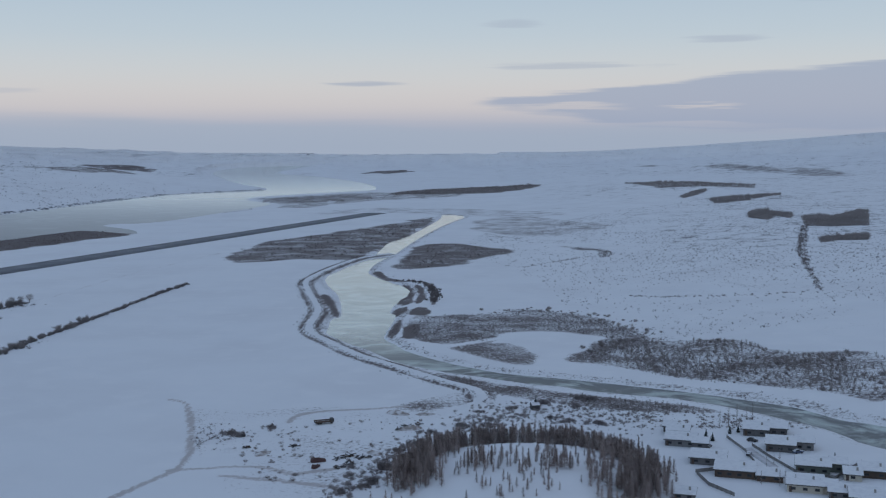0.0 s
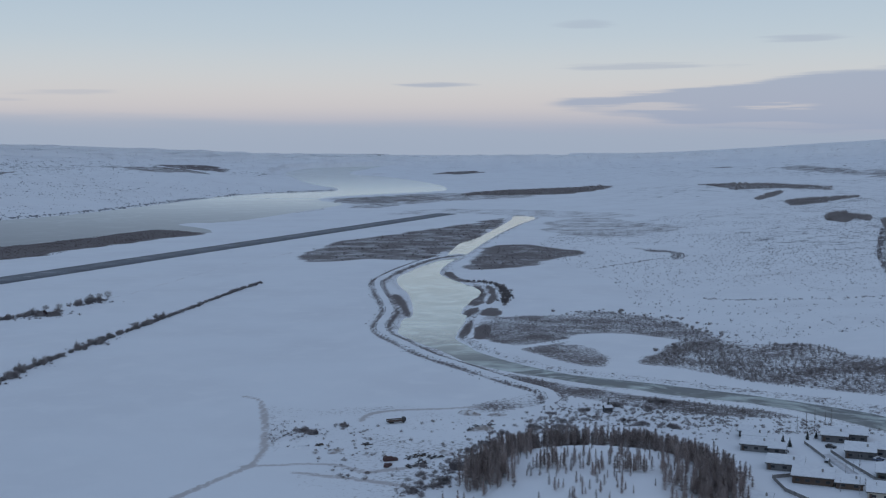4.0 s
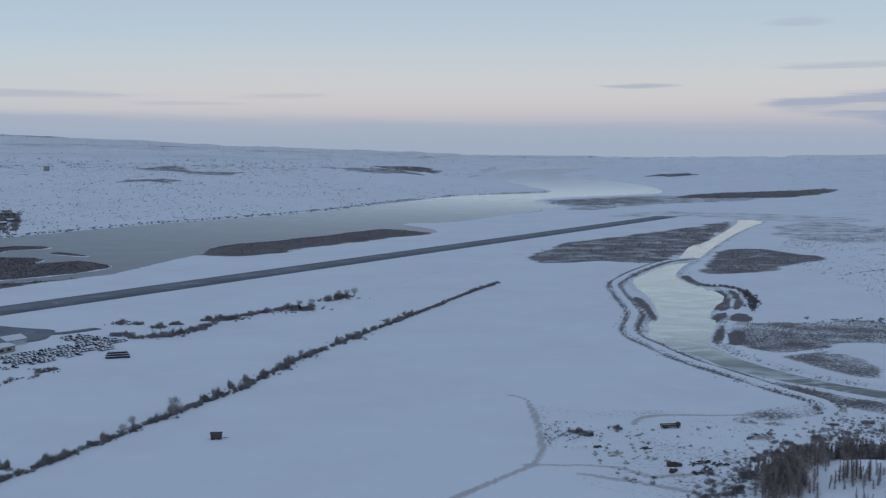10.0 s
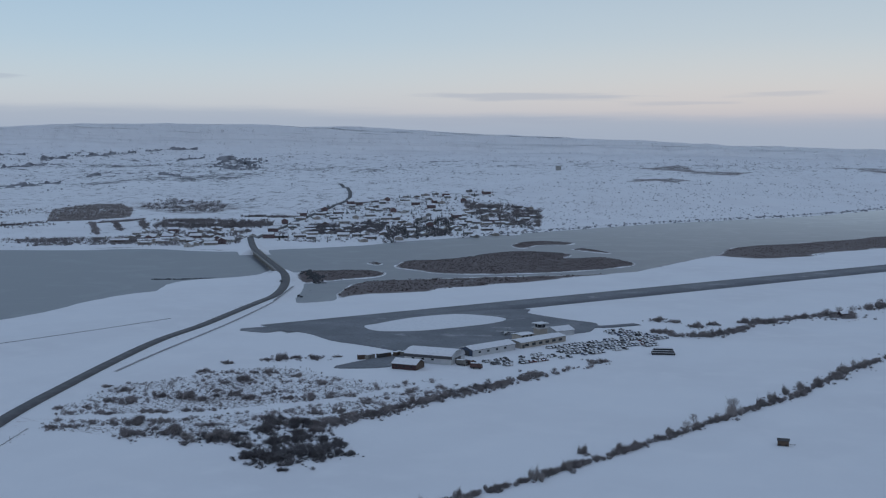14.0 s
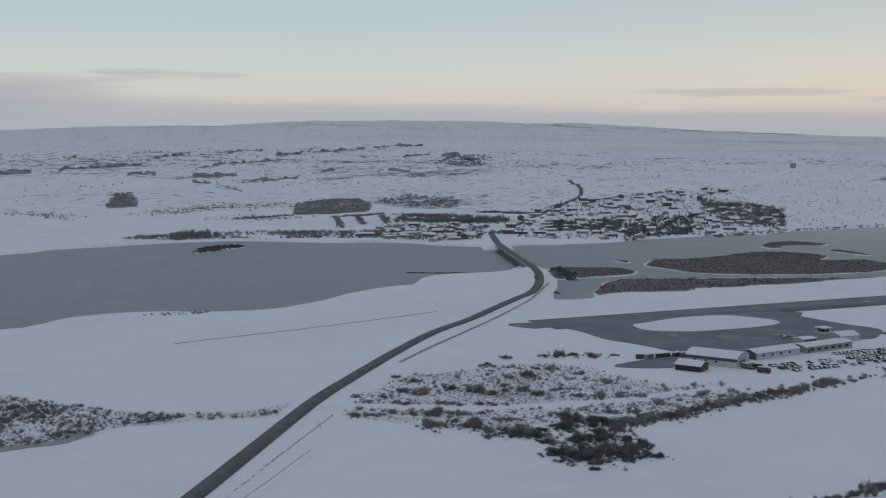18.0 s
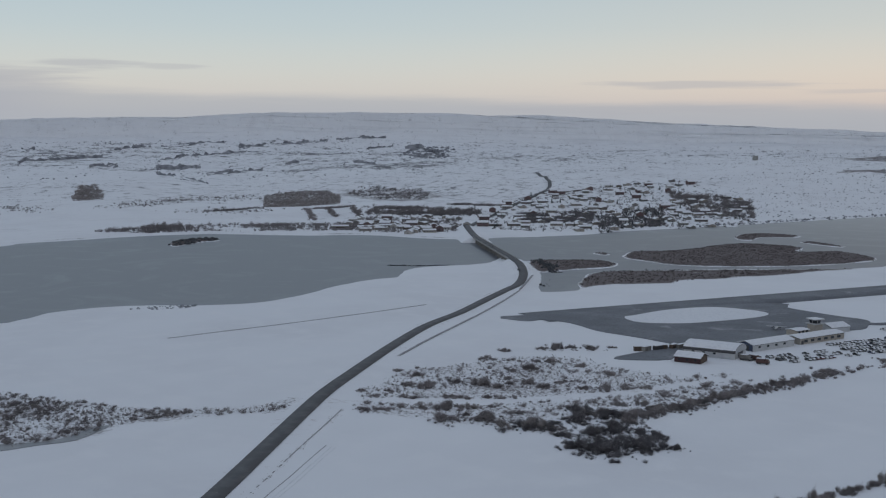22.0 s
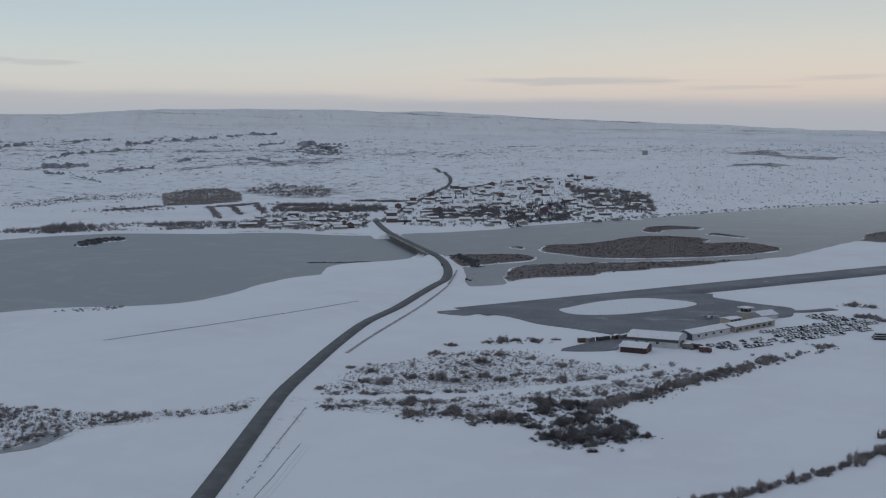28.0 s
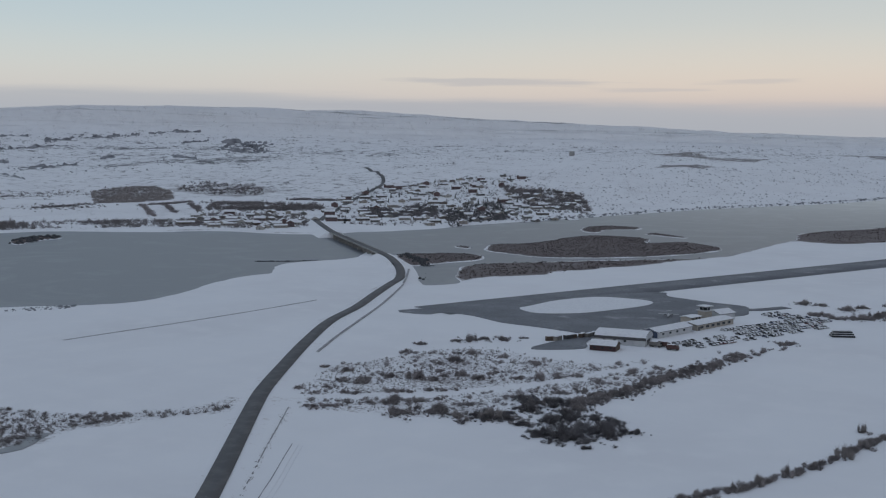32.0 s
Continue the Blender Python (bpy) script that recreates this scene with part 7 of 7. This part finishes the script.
DARK_MESHES = [tri_mesh("crown", *c, DARK_TWIG) for c in CLUMPS]


def bush_clumps(spots, label, group, seed, tall=0.42, fill=2.2, grow_by=1.0, pale=0.2, dark=False):
    """Rounded leafless bushes with low growth round their feet."""
    rnd = random.Random(seed)
    spots = np.array(spots, float)
    spots[:, 2] *= grow_by
    for (x, y, wide), z in zip(spots, terrain(spots[:, 0], spots[:, 1])):
        w, h = wide * rnd.uniform(0.95, 1.35), max(0.9, min(5.4, wide * tall)) * rnd.uniform(0.75, 1.2)
        t = thing("shrub", pose(x + rnd.uniform(-1, 1), y + rnd.uniform(-1, 1), z - 0.1, 0, 0, rnd.uniform(0, 360)), label, "shrub", group)
        for name, mesh in (("stem", STEM_MESHES[rnd.randrange(4)]), ("crown", rnd.choice(DARK_MESHES if dark else CLUMP_MESHES[6:] if rnd.random() < pale else CLUMP_MESHES[:6]))):
            ob = new(name, mesh)
            ob.scale = (w, w * rnd.uniform(0.6, 1.0), h) if name == "crown" else (w * 0.3, w * 0.3, h * 0.9)
            ob.parent = t
    r = np.random.default_rng(seed)
    n = (spots[:, 2] * fill).astype(int) + 2
    c = np.repeat(spots, n, 0)
    p = c[:, :2] + r.normal(0, 0.38, (len(c), 2)) * c[:, 2:]
    d, _ = line_distance(p[:, 0], p[:, 1], SIDE_LINE, 30)
    p = p[d > 4]
    scatter("bush_undergrowth", BUSH, p[:, 0], p[:, 1], sizes(len(p), 0.5, 2.2, seed), DARK_TWIG if dark else TWIG, "low leafless growth round the bushes", "scrub", seed=seed)


x, y = along_line(smooth([(-40, 384), (-37, 391), (-27, 421), (-15, 448), (1, 470), (18, 494), (40, 508)], 4), 260, 3.0, 81, 0.35)
scatter("bank_bushes", BUSH, x, y, sizes(len(x), 0.5, 2.0, 81), WILLOW, "leafless bushes along the bank below the knoll", "scrub")
x, y = within([(5, 488), (12, 520), (40, 534), (75, 520), (125, 506), (160, 480), (120, 478), (60, 488)], 800, 85, 0.7, 11)
scatter("bank_bushes", BUSH, x, y, sizes(len(x), 0.3, 1.6, 85), WILLOW, "low leafless bushes between the knoll and the river", "scrub")
x, y = along_line(smooth([(-37, 1022), (-16, 1004), (-9, 960), (-6, 916), (-8, 880)], 4), 220, 2.2, 82, 0.2)
scatter("bank_bushes", THICK, x, y, sizes(len(x), 0.8, 2.8, 82), TWIG, "dark bushes along the old river bank", "scrub")
x, y = within([(-108, 486), (-92, 490), (-78, 470), (-84, 446), (-100, 450)], 160, 83, 0.8, 9)
scatter("bank_bushes", LOW, x, y, sizes(len(x), 0.3, 1.3, 83), TWIG, "dark weeds and rubble beside the snowy track", "scrub")
BY_AIRPORT = "bushes between the road and the airport"
bush_clumps([(-541, 388, 8.6), (-549, 412, 6.1), (-534, 331, 8.7), (-520, 311, 8.3), (-510, 316, 11.1), (-496, 340, 12.6), (-488, 339, 5.5), (-508, 333, 8.4), (-497, 358, 4.3), (-482, 356, 7.7), (-471, 356, 6.9), (-473, 368, 4.2), (-472, 374, 4.3), (-507, 373, 4.4), (-506, 384, 9.0), (-511, 407, 7.7), (-515, 402, 4.6), (-455, 367, 6.2), (-446, 373, 11.0), (-441, 381, 3.5)], "rounded leafless grey-brown bush standing in snow", BY_AIRPORT, 31)
bush_clumps([(-435, 388, 7.0), (-467, 403, 5.9), (-492, 409, 6.1), (-549, 331, 4.4), (-513, 285, 4.0), (-526, 287, 4.1), (-516, 297, 3.4), (-503, 294, 5.3), (-497, 295, 5.3), (-488, 309, 5.3), (-483, 311, 4.6), (-480, 312, 4.0), (-473, 321, 6.6), (-470, 324, 2.7), (-466, 330, 4.7), (-487, 349, 4.2), (-495, 264, 8.2), (-491, 270, 5.1), (-480, 284, 7.6), (-474, 291, 11.5), (-466, 299, 8.9), (-461, 309, 4.5)], "low leafless bush beside a snowy track", BY_AIRPORT, 32)
bush_clumps([(-489, 280, 3.2), (-456, 276, 13.4), (-449, 289, 12.3), (-458, 288, 5.0), (-444, 309, 5.0), (-423, 295, 13.2), (-416, 299, 7.2), (-432, 287, 12.0), (-405, 294, 4.7), (-420, 319, 9.9), (-421, 329, 7.6), (-419, 335, 7.6), (-437, 332, 3.9), (-417, 360, 7.9), (-423, 353, 6.5), (-405, 341, 10.1), (-520, 451, 10.7), (-530, 447, 6.6), (-534, 437, 11.5), (-539, 432, 4.9), (-514, 464, 4.1)], "dense leafless brown bush at the field edge", BY_AIRPORT, 33)
bush_clumps([(-12, 449, 5.8), (-18, 444, 4.6), (-5, 468, 4.8), (-2, 465, 3.0), (3, 466, 4.8), (8, 483, 4.4), (20, 486, 5.0), (-22, 414, 6.5), (-26, 399, 7.3), (-29, 395, 4.2), (-11, 422, 5.5), (-8, 434, 3.4), (-8, 451, 2.9), (-34, 421, 2.8), (-35, 411, 2.2), (-36, 388, 4.1), (-75, 482, 3.8), (-88, 471, 5.0), (-85, 468, 3.7), (16, 510, 2.6), (32, 517, 3.3), (48, 529, 5.5), (61, 521, 4.7), (67, 536, 6.3), (66, 488, 5.1), (54, 493, 3.8), (49, 498, 3.2)], "leafless bush beside the snowy track below the knoll", "bushes below the knoll", 34, 0.5, 3.0, 1.35)
bush_clumps([(-419, 316, 12.2), (-398, 306, 15.5), (-398, 316, 14.5), (-379, 291, 18.5), (-385, 285, 14.8), (-376, 303, 15.0), (-392, 283, 7.5), (-427, 330, 9.7), (-413, 332, 10.9), (-370, 301, 9.9), (-388, 320, 6.5), (-378, 320, 5.1), (-364, 310, 5.6), (-368, 278, 2.4), (-406, 293, 5.1), (-425, 295, 13.3), (-418, 297, 7.9), (-421, 306, 4.0)], "dense dark leafless shrub in a thicket", "thicket at the field corner", 36, 0.5, 4.0, 1.1, pale=0.0, dark=True)
bush_clumps([(-401, 332, 10.8), (-404, 346, 8.3), (-407, 357, 8.4), (-403, 363, 8.5), (-400, 368, 9.9), (-400, 378, 8.6), (-400, 386, 7.2), (-400, 396, 8.8), (-400, 408, 8.9), (-400, 419, 9.1), (-398, 429, 9.2), (-396, 442, 7.8), (-394, 452, 7.9), (-393, 461, 6.4), (-393, 475, 8.1), (-393, 489, 6.6)], "brown leafless bush in a belt beside the snow field", "belt of bushes beside the airport field", 37, 0.36, 4.5, 1.25, pale=0.1)
bush_clumps([(-431, 703, 10.9), (-418, 701, 6.5), (-397, 694, 12.7), (-392, 708, 6.5), (-379, 661, 12.1), (-373, 672, 10.2), (-371, 688, 8.3), (-405, 661, 8.2), (-379, 732, 8.8), (-371, 736, 11.0), (-364, 741, 11.0), (-362, 759, 6.7), (-356, 775, 11.4), (-345, 796, 13.9), (-331, 795, 17.3), (-333, 851, 12.2), (-329, 864, 14.9), (-326, 876, 7.5), (-386, 537, 7.0), (-383, 544, 5.3)], "dark leafless bush in a broken windbreak", "windbreak beside the runway", 38, 0.42, 3.0, 1.15, pale=0.1)
bush_clumps([(-309, 250, 6.0), (-304, 262, 5.2), (-299, 275, 7.0), (-295, 289, 6.0), (-291, 305, 6.6), (-287, 325, 7.4), (-284, 345, 6.2), (-291, 367, 5.6), (-280, 378, 6.2), (-278, 388, 6.3), (-277, 406, 5.2), (-277, 415, 8.0), (-274, 432, 7.5), (-272, 454, 7.1), (-272, 465, 8.6), (-271, 480, 4.4), (-270, 493, 6.0), (-269, 505, 7.7), (-269, 522, 6.3), (-268, 536, 8.0), (-265, 556, 9.9), (-264, 576, 10.2), (-265, 590, 7.8), (-263, 613, 12.5), (-261, 637, 5.5), (-260, 661, 7.6), (-257, 682, 11.8), (-255, 703, 10.1), (-251, 756, 12.9), (-250, 788, 8.9)], "rounded grey leafless bush in a long field hedge", "hedge between the snow fields", 39, 0.72, 1.2, pale=0.8)

# hedges and strips of the far fields
for k, (line, n, wide, lo, hi, label) in enumerate((
        ([(474, 1507), (412, 1313), (357, 1142), (314, 966), (292, 873)], 420, 1.6, 0.8, 2.6, "dark hedge running down the snowy rise"),
        ([(479, 1506), (417, 1311), (369, 1163), (343, 1071)], 160, 1.4, 0.8, 2.2, "second row of a hedge on the snowy rise"),
        ([(150, 908), (172, 892), (196, 887), (220, 881), (239, 876), (278, 877)], 110, 2.0, 0.6, 1.8, "broken row of low bushes at the foot of the rise"),
        ([(81, 1133), (100, 1168), (118, 1190), (149, 1235), (172, 1244), (183, 1231)], 160, 2.0, 0.5, 1.4, "dark ditch bank drawn over the snowy flats"),
        ([(-1686, 935), (-1677, 971), (-1682, 1027)], 160, 6.0, 1.5, 4.5, "strip of bare trees across a snow field"),
        ([(-1557, 1170), (-1522, 1191), (-1501, 1232)], 380, 12.0, 2.0, 5.0, "long brown windbreak above the village fields"),
        ([(-1454, 1105), (-1444, 1134), (-1441, 1173)], 260, 10.0, 2.0, 5.0, "brown windbreak beside the village fields"),
        ([(-1519, 1318), (-1499, 1338)], 160, 5.0, 2.0, 4.5, "dark hedge strip above the village"),
        ([(-1485, 1335), (-1463, 1356)], 160, 5.0, 2.0, 4.5, "dark hedge strip beside the village road"),
        ([(-1412, 1171), (-1407, 1210), (-1398, 1252)], 420, 10.0, 2.0, 6.5, "dense brown windbreak behind the village"),
        ([(-1598, 1061), (-1466, 977)], 150, 2.5, 2.0, 4.5, "dark hedge at the end of a snowy paddock"),
        ([(-1586, 1096), (-1485, 1031)], 120, 2.5, 2.0, 4.5, "dark hedge between two snowy paddocks"),
        ([(-1579, 1144), (-1452, 1052)], 130, 3.5, 2.0, 5.0, "dark hedge closing a snowy paddock"),
        ([(-1599, 1060), (-1603, 1114), (-1606, 1168)], 260, 3.0, 2.0, 4.5, "long dark hedge along the top of the paddocks"))):
    x, y = along_line(line, n, wide, 300 + k, 0.15)
    scatter("field_hedge", LOW, x, y, sizes(len(x), lo, hi, 60 + k), TWIG if k < 4 or 9 < k else HAZED, label, "hedge", seed=k)
scrub("shore_grove", [(-1438, 672), (-1516, 729), (-1532, 773), (-1496, 787), (-1434, 749), (-1418, 706)], 420, 3, 9, 85, POLE, HAZED, "leafless grove of tall bushes on the far shore", 0.3, 40)
scrub("far_heath", [(143, 1381), (163, 1354), (178, 1328), (190, 1278), (186, 1242), (168, 1221), (175, 1305), (156, 1319)], 300, 0.5, 1.6, 86, LOW, TWIG, "dark heath bank on the snowy flats", 0.3, 30)

# long low buildings on the far shore
for k, (x, y) in enumerate([(-1351, 809), (-1292, 809), (-1386, 924), (-1321, 909), (-1290, 928), (-1291, 964), (-1241, 965), (-1203, 971)][2:7]):
    gabled("shed", x, y, 40 + (k * 31) % 25, 16 + (k * 7) % 8, 8, 3.0, 4.6, (PAINT_GREY, PAINT_BROWN, PAINT_BEIGE)[k % 3], ("grey", "brown", "beige")[k % 3] + " long low building with a snowy roof on the shore", "building", group="low buildings on the far shore")


# stone spits running into the lake by the bridge
def spit(line, wide, seed):
    x, y = along_line(line, 130, wide, seed)
    x, y, _ = warp(x, y, 0 * x)
    rnd = random.Random(seed)
    bm = bmesh.new()
    for a, b in zip(x, y):
        boulder(bm, a, b, -1.9, rnd.uniform(0.5, 1.3), rnd)
    mesh = bpy.data.meshes.new("stone_spit")
    bm.to_mesh(mesh)
    bm.free()
    mesh.materials.append(ROCKS)
    tagged(new("stone_spit", mesh), "thin spit of dark stones in the still lake", "rocks", kind="stuff")


spit([(-943, 666), (-923, 682), (-900, 708)], 0.9, 6)
spit([(-886, 658), (-890, 680), (-886, 694)], 1.2, 7)


# ---- rough ground by the knoll: heaps, scrap and wrecks ----
def heap(x, y, wide, high, mat, label, category, seed):
    """A low uneven heap, flattened to its edge."""
    bm = bmesh.new()
    n = 14
    rnd = random.Random(seed)
    rings = []
    for j, (r, h) in enumerate(((1.0, -0.25), (0.8, 0.3), (0.5, 0.75), (0.2, 1.0))):
        rings.append([bm.verts.new((math.cos(6.2832 * i / n) * r * wide * rnd.uniform(0.85, 1.15), math.sin(6.2832 * i / n) * r * wide * 0.55 * rnd.uniform(0.85, 1.15), h * high * rnd.uniform(0.8, 1.15))) for i in range(n)])
    for a, b in zip(rings[:-1], rings[1:]):
        for i in range(n):
            bm.faces.new((a[i], a[(i + 1) % n], b[(i + 1) % n], b[i]))
    bm.faces.new(rings[-1])
    for f in bm.faces:
        f.smooth = True
    t = thing("mound", pose(x, y, zt(x, y), 0, 0, seed * 41), label, category, "heaps on the rough ground")
    part("earth_body", bm, mat, t)


EARTH = material("snowy_earth", (0.32, 0.29, 0.275), 0.9, spots=[((0.66, 0.66, 0.68), 0.4, 0.42, 0.6, 5), ((0.16, 0.135, 0.12), 0.9, 0.58, 0.72, 4)], bump=0.4, bump_scale=1.0)
for k, ((x, y), w) in enumerate(zip([(-27, 441), (-85, 445), (-14, 480), (-71, 441), (-34, 429), (-21, 509), (-8, 507)], (5, 4, 6, 5, 4, 7, 5))):
    heap(x, y, w, 0.8 + 0.35 * (k % 3), EARTH if k % 3 != 1 else SNOW, "low mound of earth streaked with snow" if k % 3 != 1 else "low heap of snow on rough ground", "mound", k + 3)


def scrap_pile(x, y, wide, seed, label, mat):
    """A tangle of plates and beams lying in the snow."""
    rnd = random.Random(seed)
    t = thing("scrap_pile", pose(x, y, zt(x, y), 0, 0, rnd.uniform(0, 90)), label, "scrap", "scrap on the rough ground")
    for k in range(9):
        m = pose(rnd.uniform(-wide, wide), rnd.uniform(-wide, wide) * 0.5, rnd.uniform(0.1, 0.5), rnd.uniform(-25, 25), rnd.uniform(-30, 30), rnd.uniform(0, 180))
        a, b = rnd.uniform(0.6, 1.8), rnd.uniform(0.2, 0.8)
        part("plate" if k % 2 else "beam", boxed(-a, a, -b, b, -0.05, 0.12) if k % 2 else boxed(-a * 1.4, a * 1.4, -0.12, 0.12, -0.12, 0.12), (mat, FASCIA, PAINT_BROWN)[k % 3], t, m=m)
    part("snow_patch", boxed(-wide * 0.4, wide * 0.4, -wide * 0.2, wide * 0.2, 0.55, 0.68, bevel=0.05), SNOW, t)


for k, (x, y) in enumerate([(-40, 434), (-37, 437), (-33, 433), (-39, 422), (-36, 426), (-30, 435), (-19, 480), (-15, 485), (-11, 488), (-79, 450), (-60, 452)]):
    scrap_pile(x, y, (2.6, 2.2, 1.6)[k % 3] if k < 9 else 1.2, 50 + k, "dark scrap metal and timber half buried in snow", FASCIA)
for k, (x, y) in enumerate([(-48, 429), (-48, 421)]):
    scrap(x, y, 20 + k * 50, 1.25 - 0.3 * k, RUST, "rusty red scrapped car half covered in snow")


def flatbed(x, y, rot):
    t = thing("trailer", pose(x, y, zt(x, y), 0, 0, rot), "long dark trailer with a raised end, abandoned in snow", "trailer")
    part("bed", boxed(-4.2, 4.2, -1.2, 1.2, 0.7, 1.0, bevel=0.03), FASCIA, t)
    part("side_board", boxed(-4.2, 3.0, -1.25, -1.203, 0.75, 1.7), PAINT_BROWN, t)
    part("side_board", boxed(-4.2, 3.0, 1.203, 1.25, 0.75, 1.7), PAINT_BROWN, t)
    part("headboard", boxed(3.0, 4.2, -1.2, 1.2, 1.003, 2.3, bevel=0.05), FASCIA, t)
    part("snow_load", boxed(-4.0, 2.9, -1.1, 1.1, 1.003, 1.25, bevel=0.08), SNOW, t, "snow filling the trailer")
    for wx in (-2.8, -1.7, 3.2):
        for wy in (-1.0, 1.0):
            part("wheel", tube(bmesh.new(), (wx, wy - 0.12, 0.45), (wx, wy + 0.12, 0.45), 0.45, 0.45, 10), RUBBER, t)


flatbed(-52, 490, 22)
gabled("hut", 42, 516, 15, 3.6, 3.0, 2.2, 3.1, FASCIA, "small black hut among bushes above the river", "hut", overhang=0.25, snow=0.05)
# thin larches in two rows on the open hilltop
for k in range(26):
    x, y = (6 + (k % 13) * 0.9 + 0.4 * (k % 3), 391 + (k % 5) * 0.8) if k < 13 else (34 + (k % 13) * 0.9, 388 + (k % 4) * 0.9)
    plant("larch", (("trunk", LARCH_MESHES[k % 4][0]), ("crown", LARCH_MESHES[k % 4][1])), x, y, 5.0 + (k * 7 % 5) * 0.6, "thin larch in a row on the snowy hilltop", "tree", "larch plantation", k * 37)
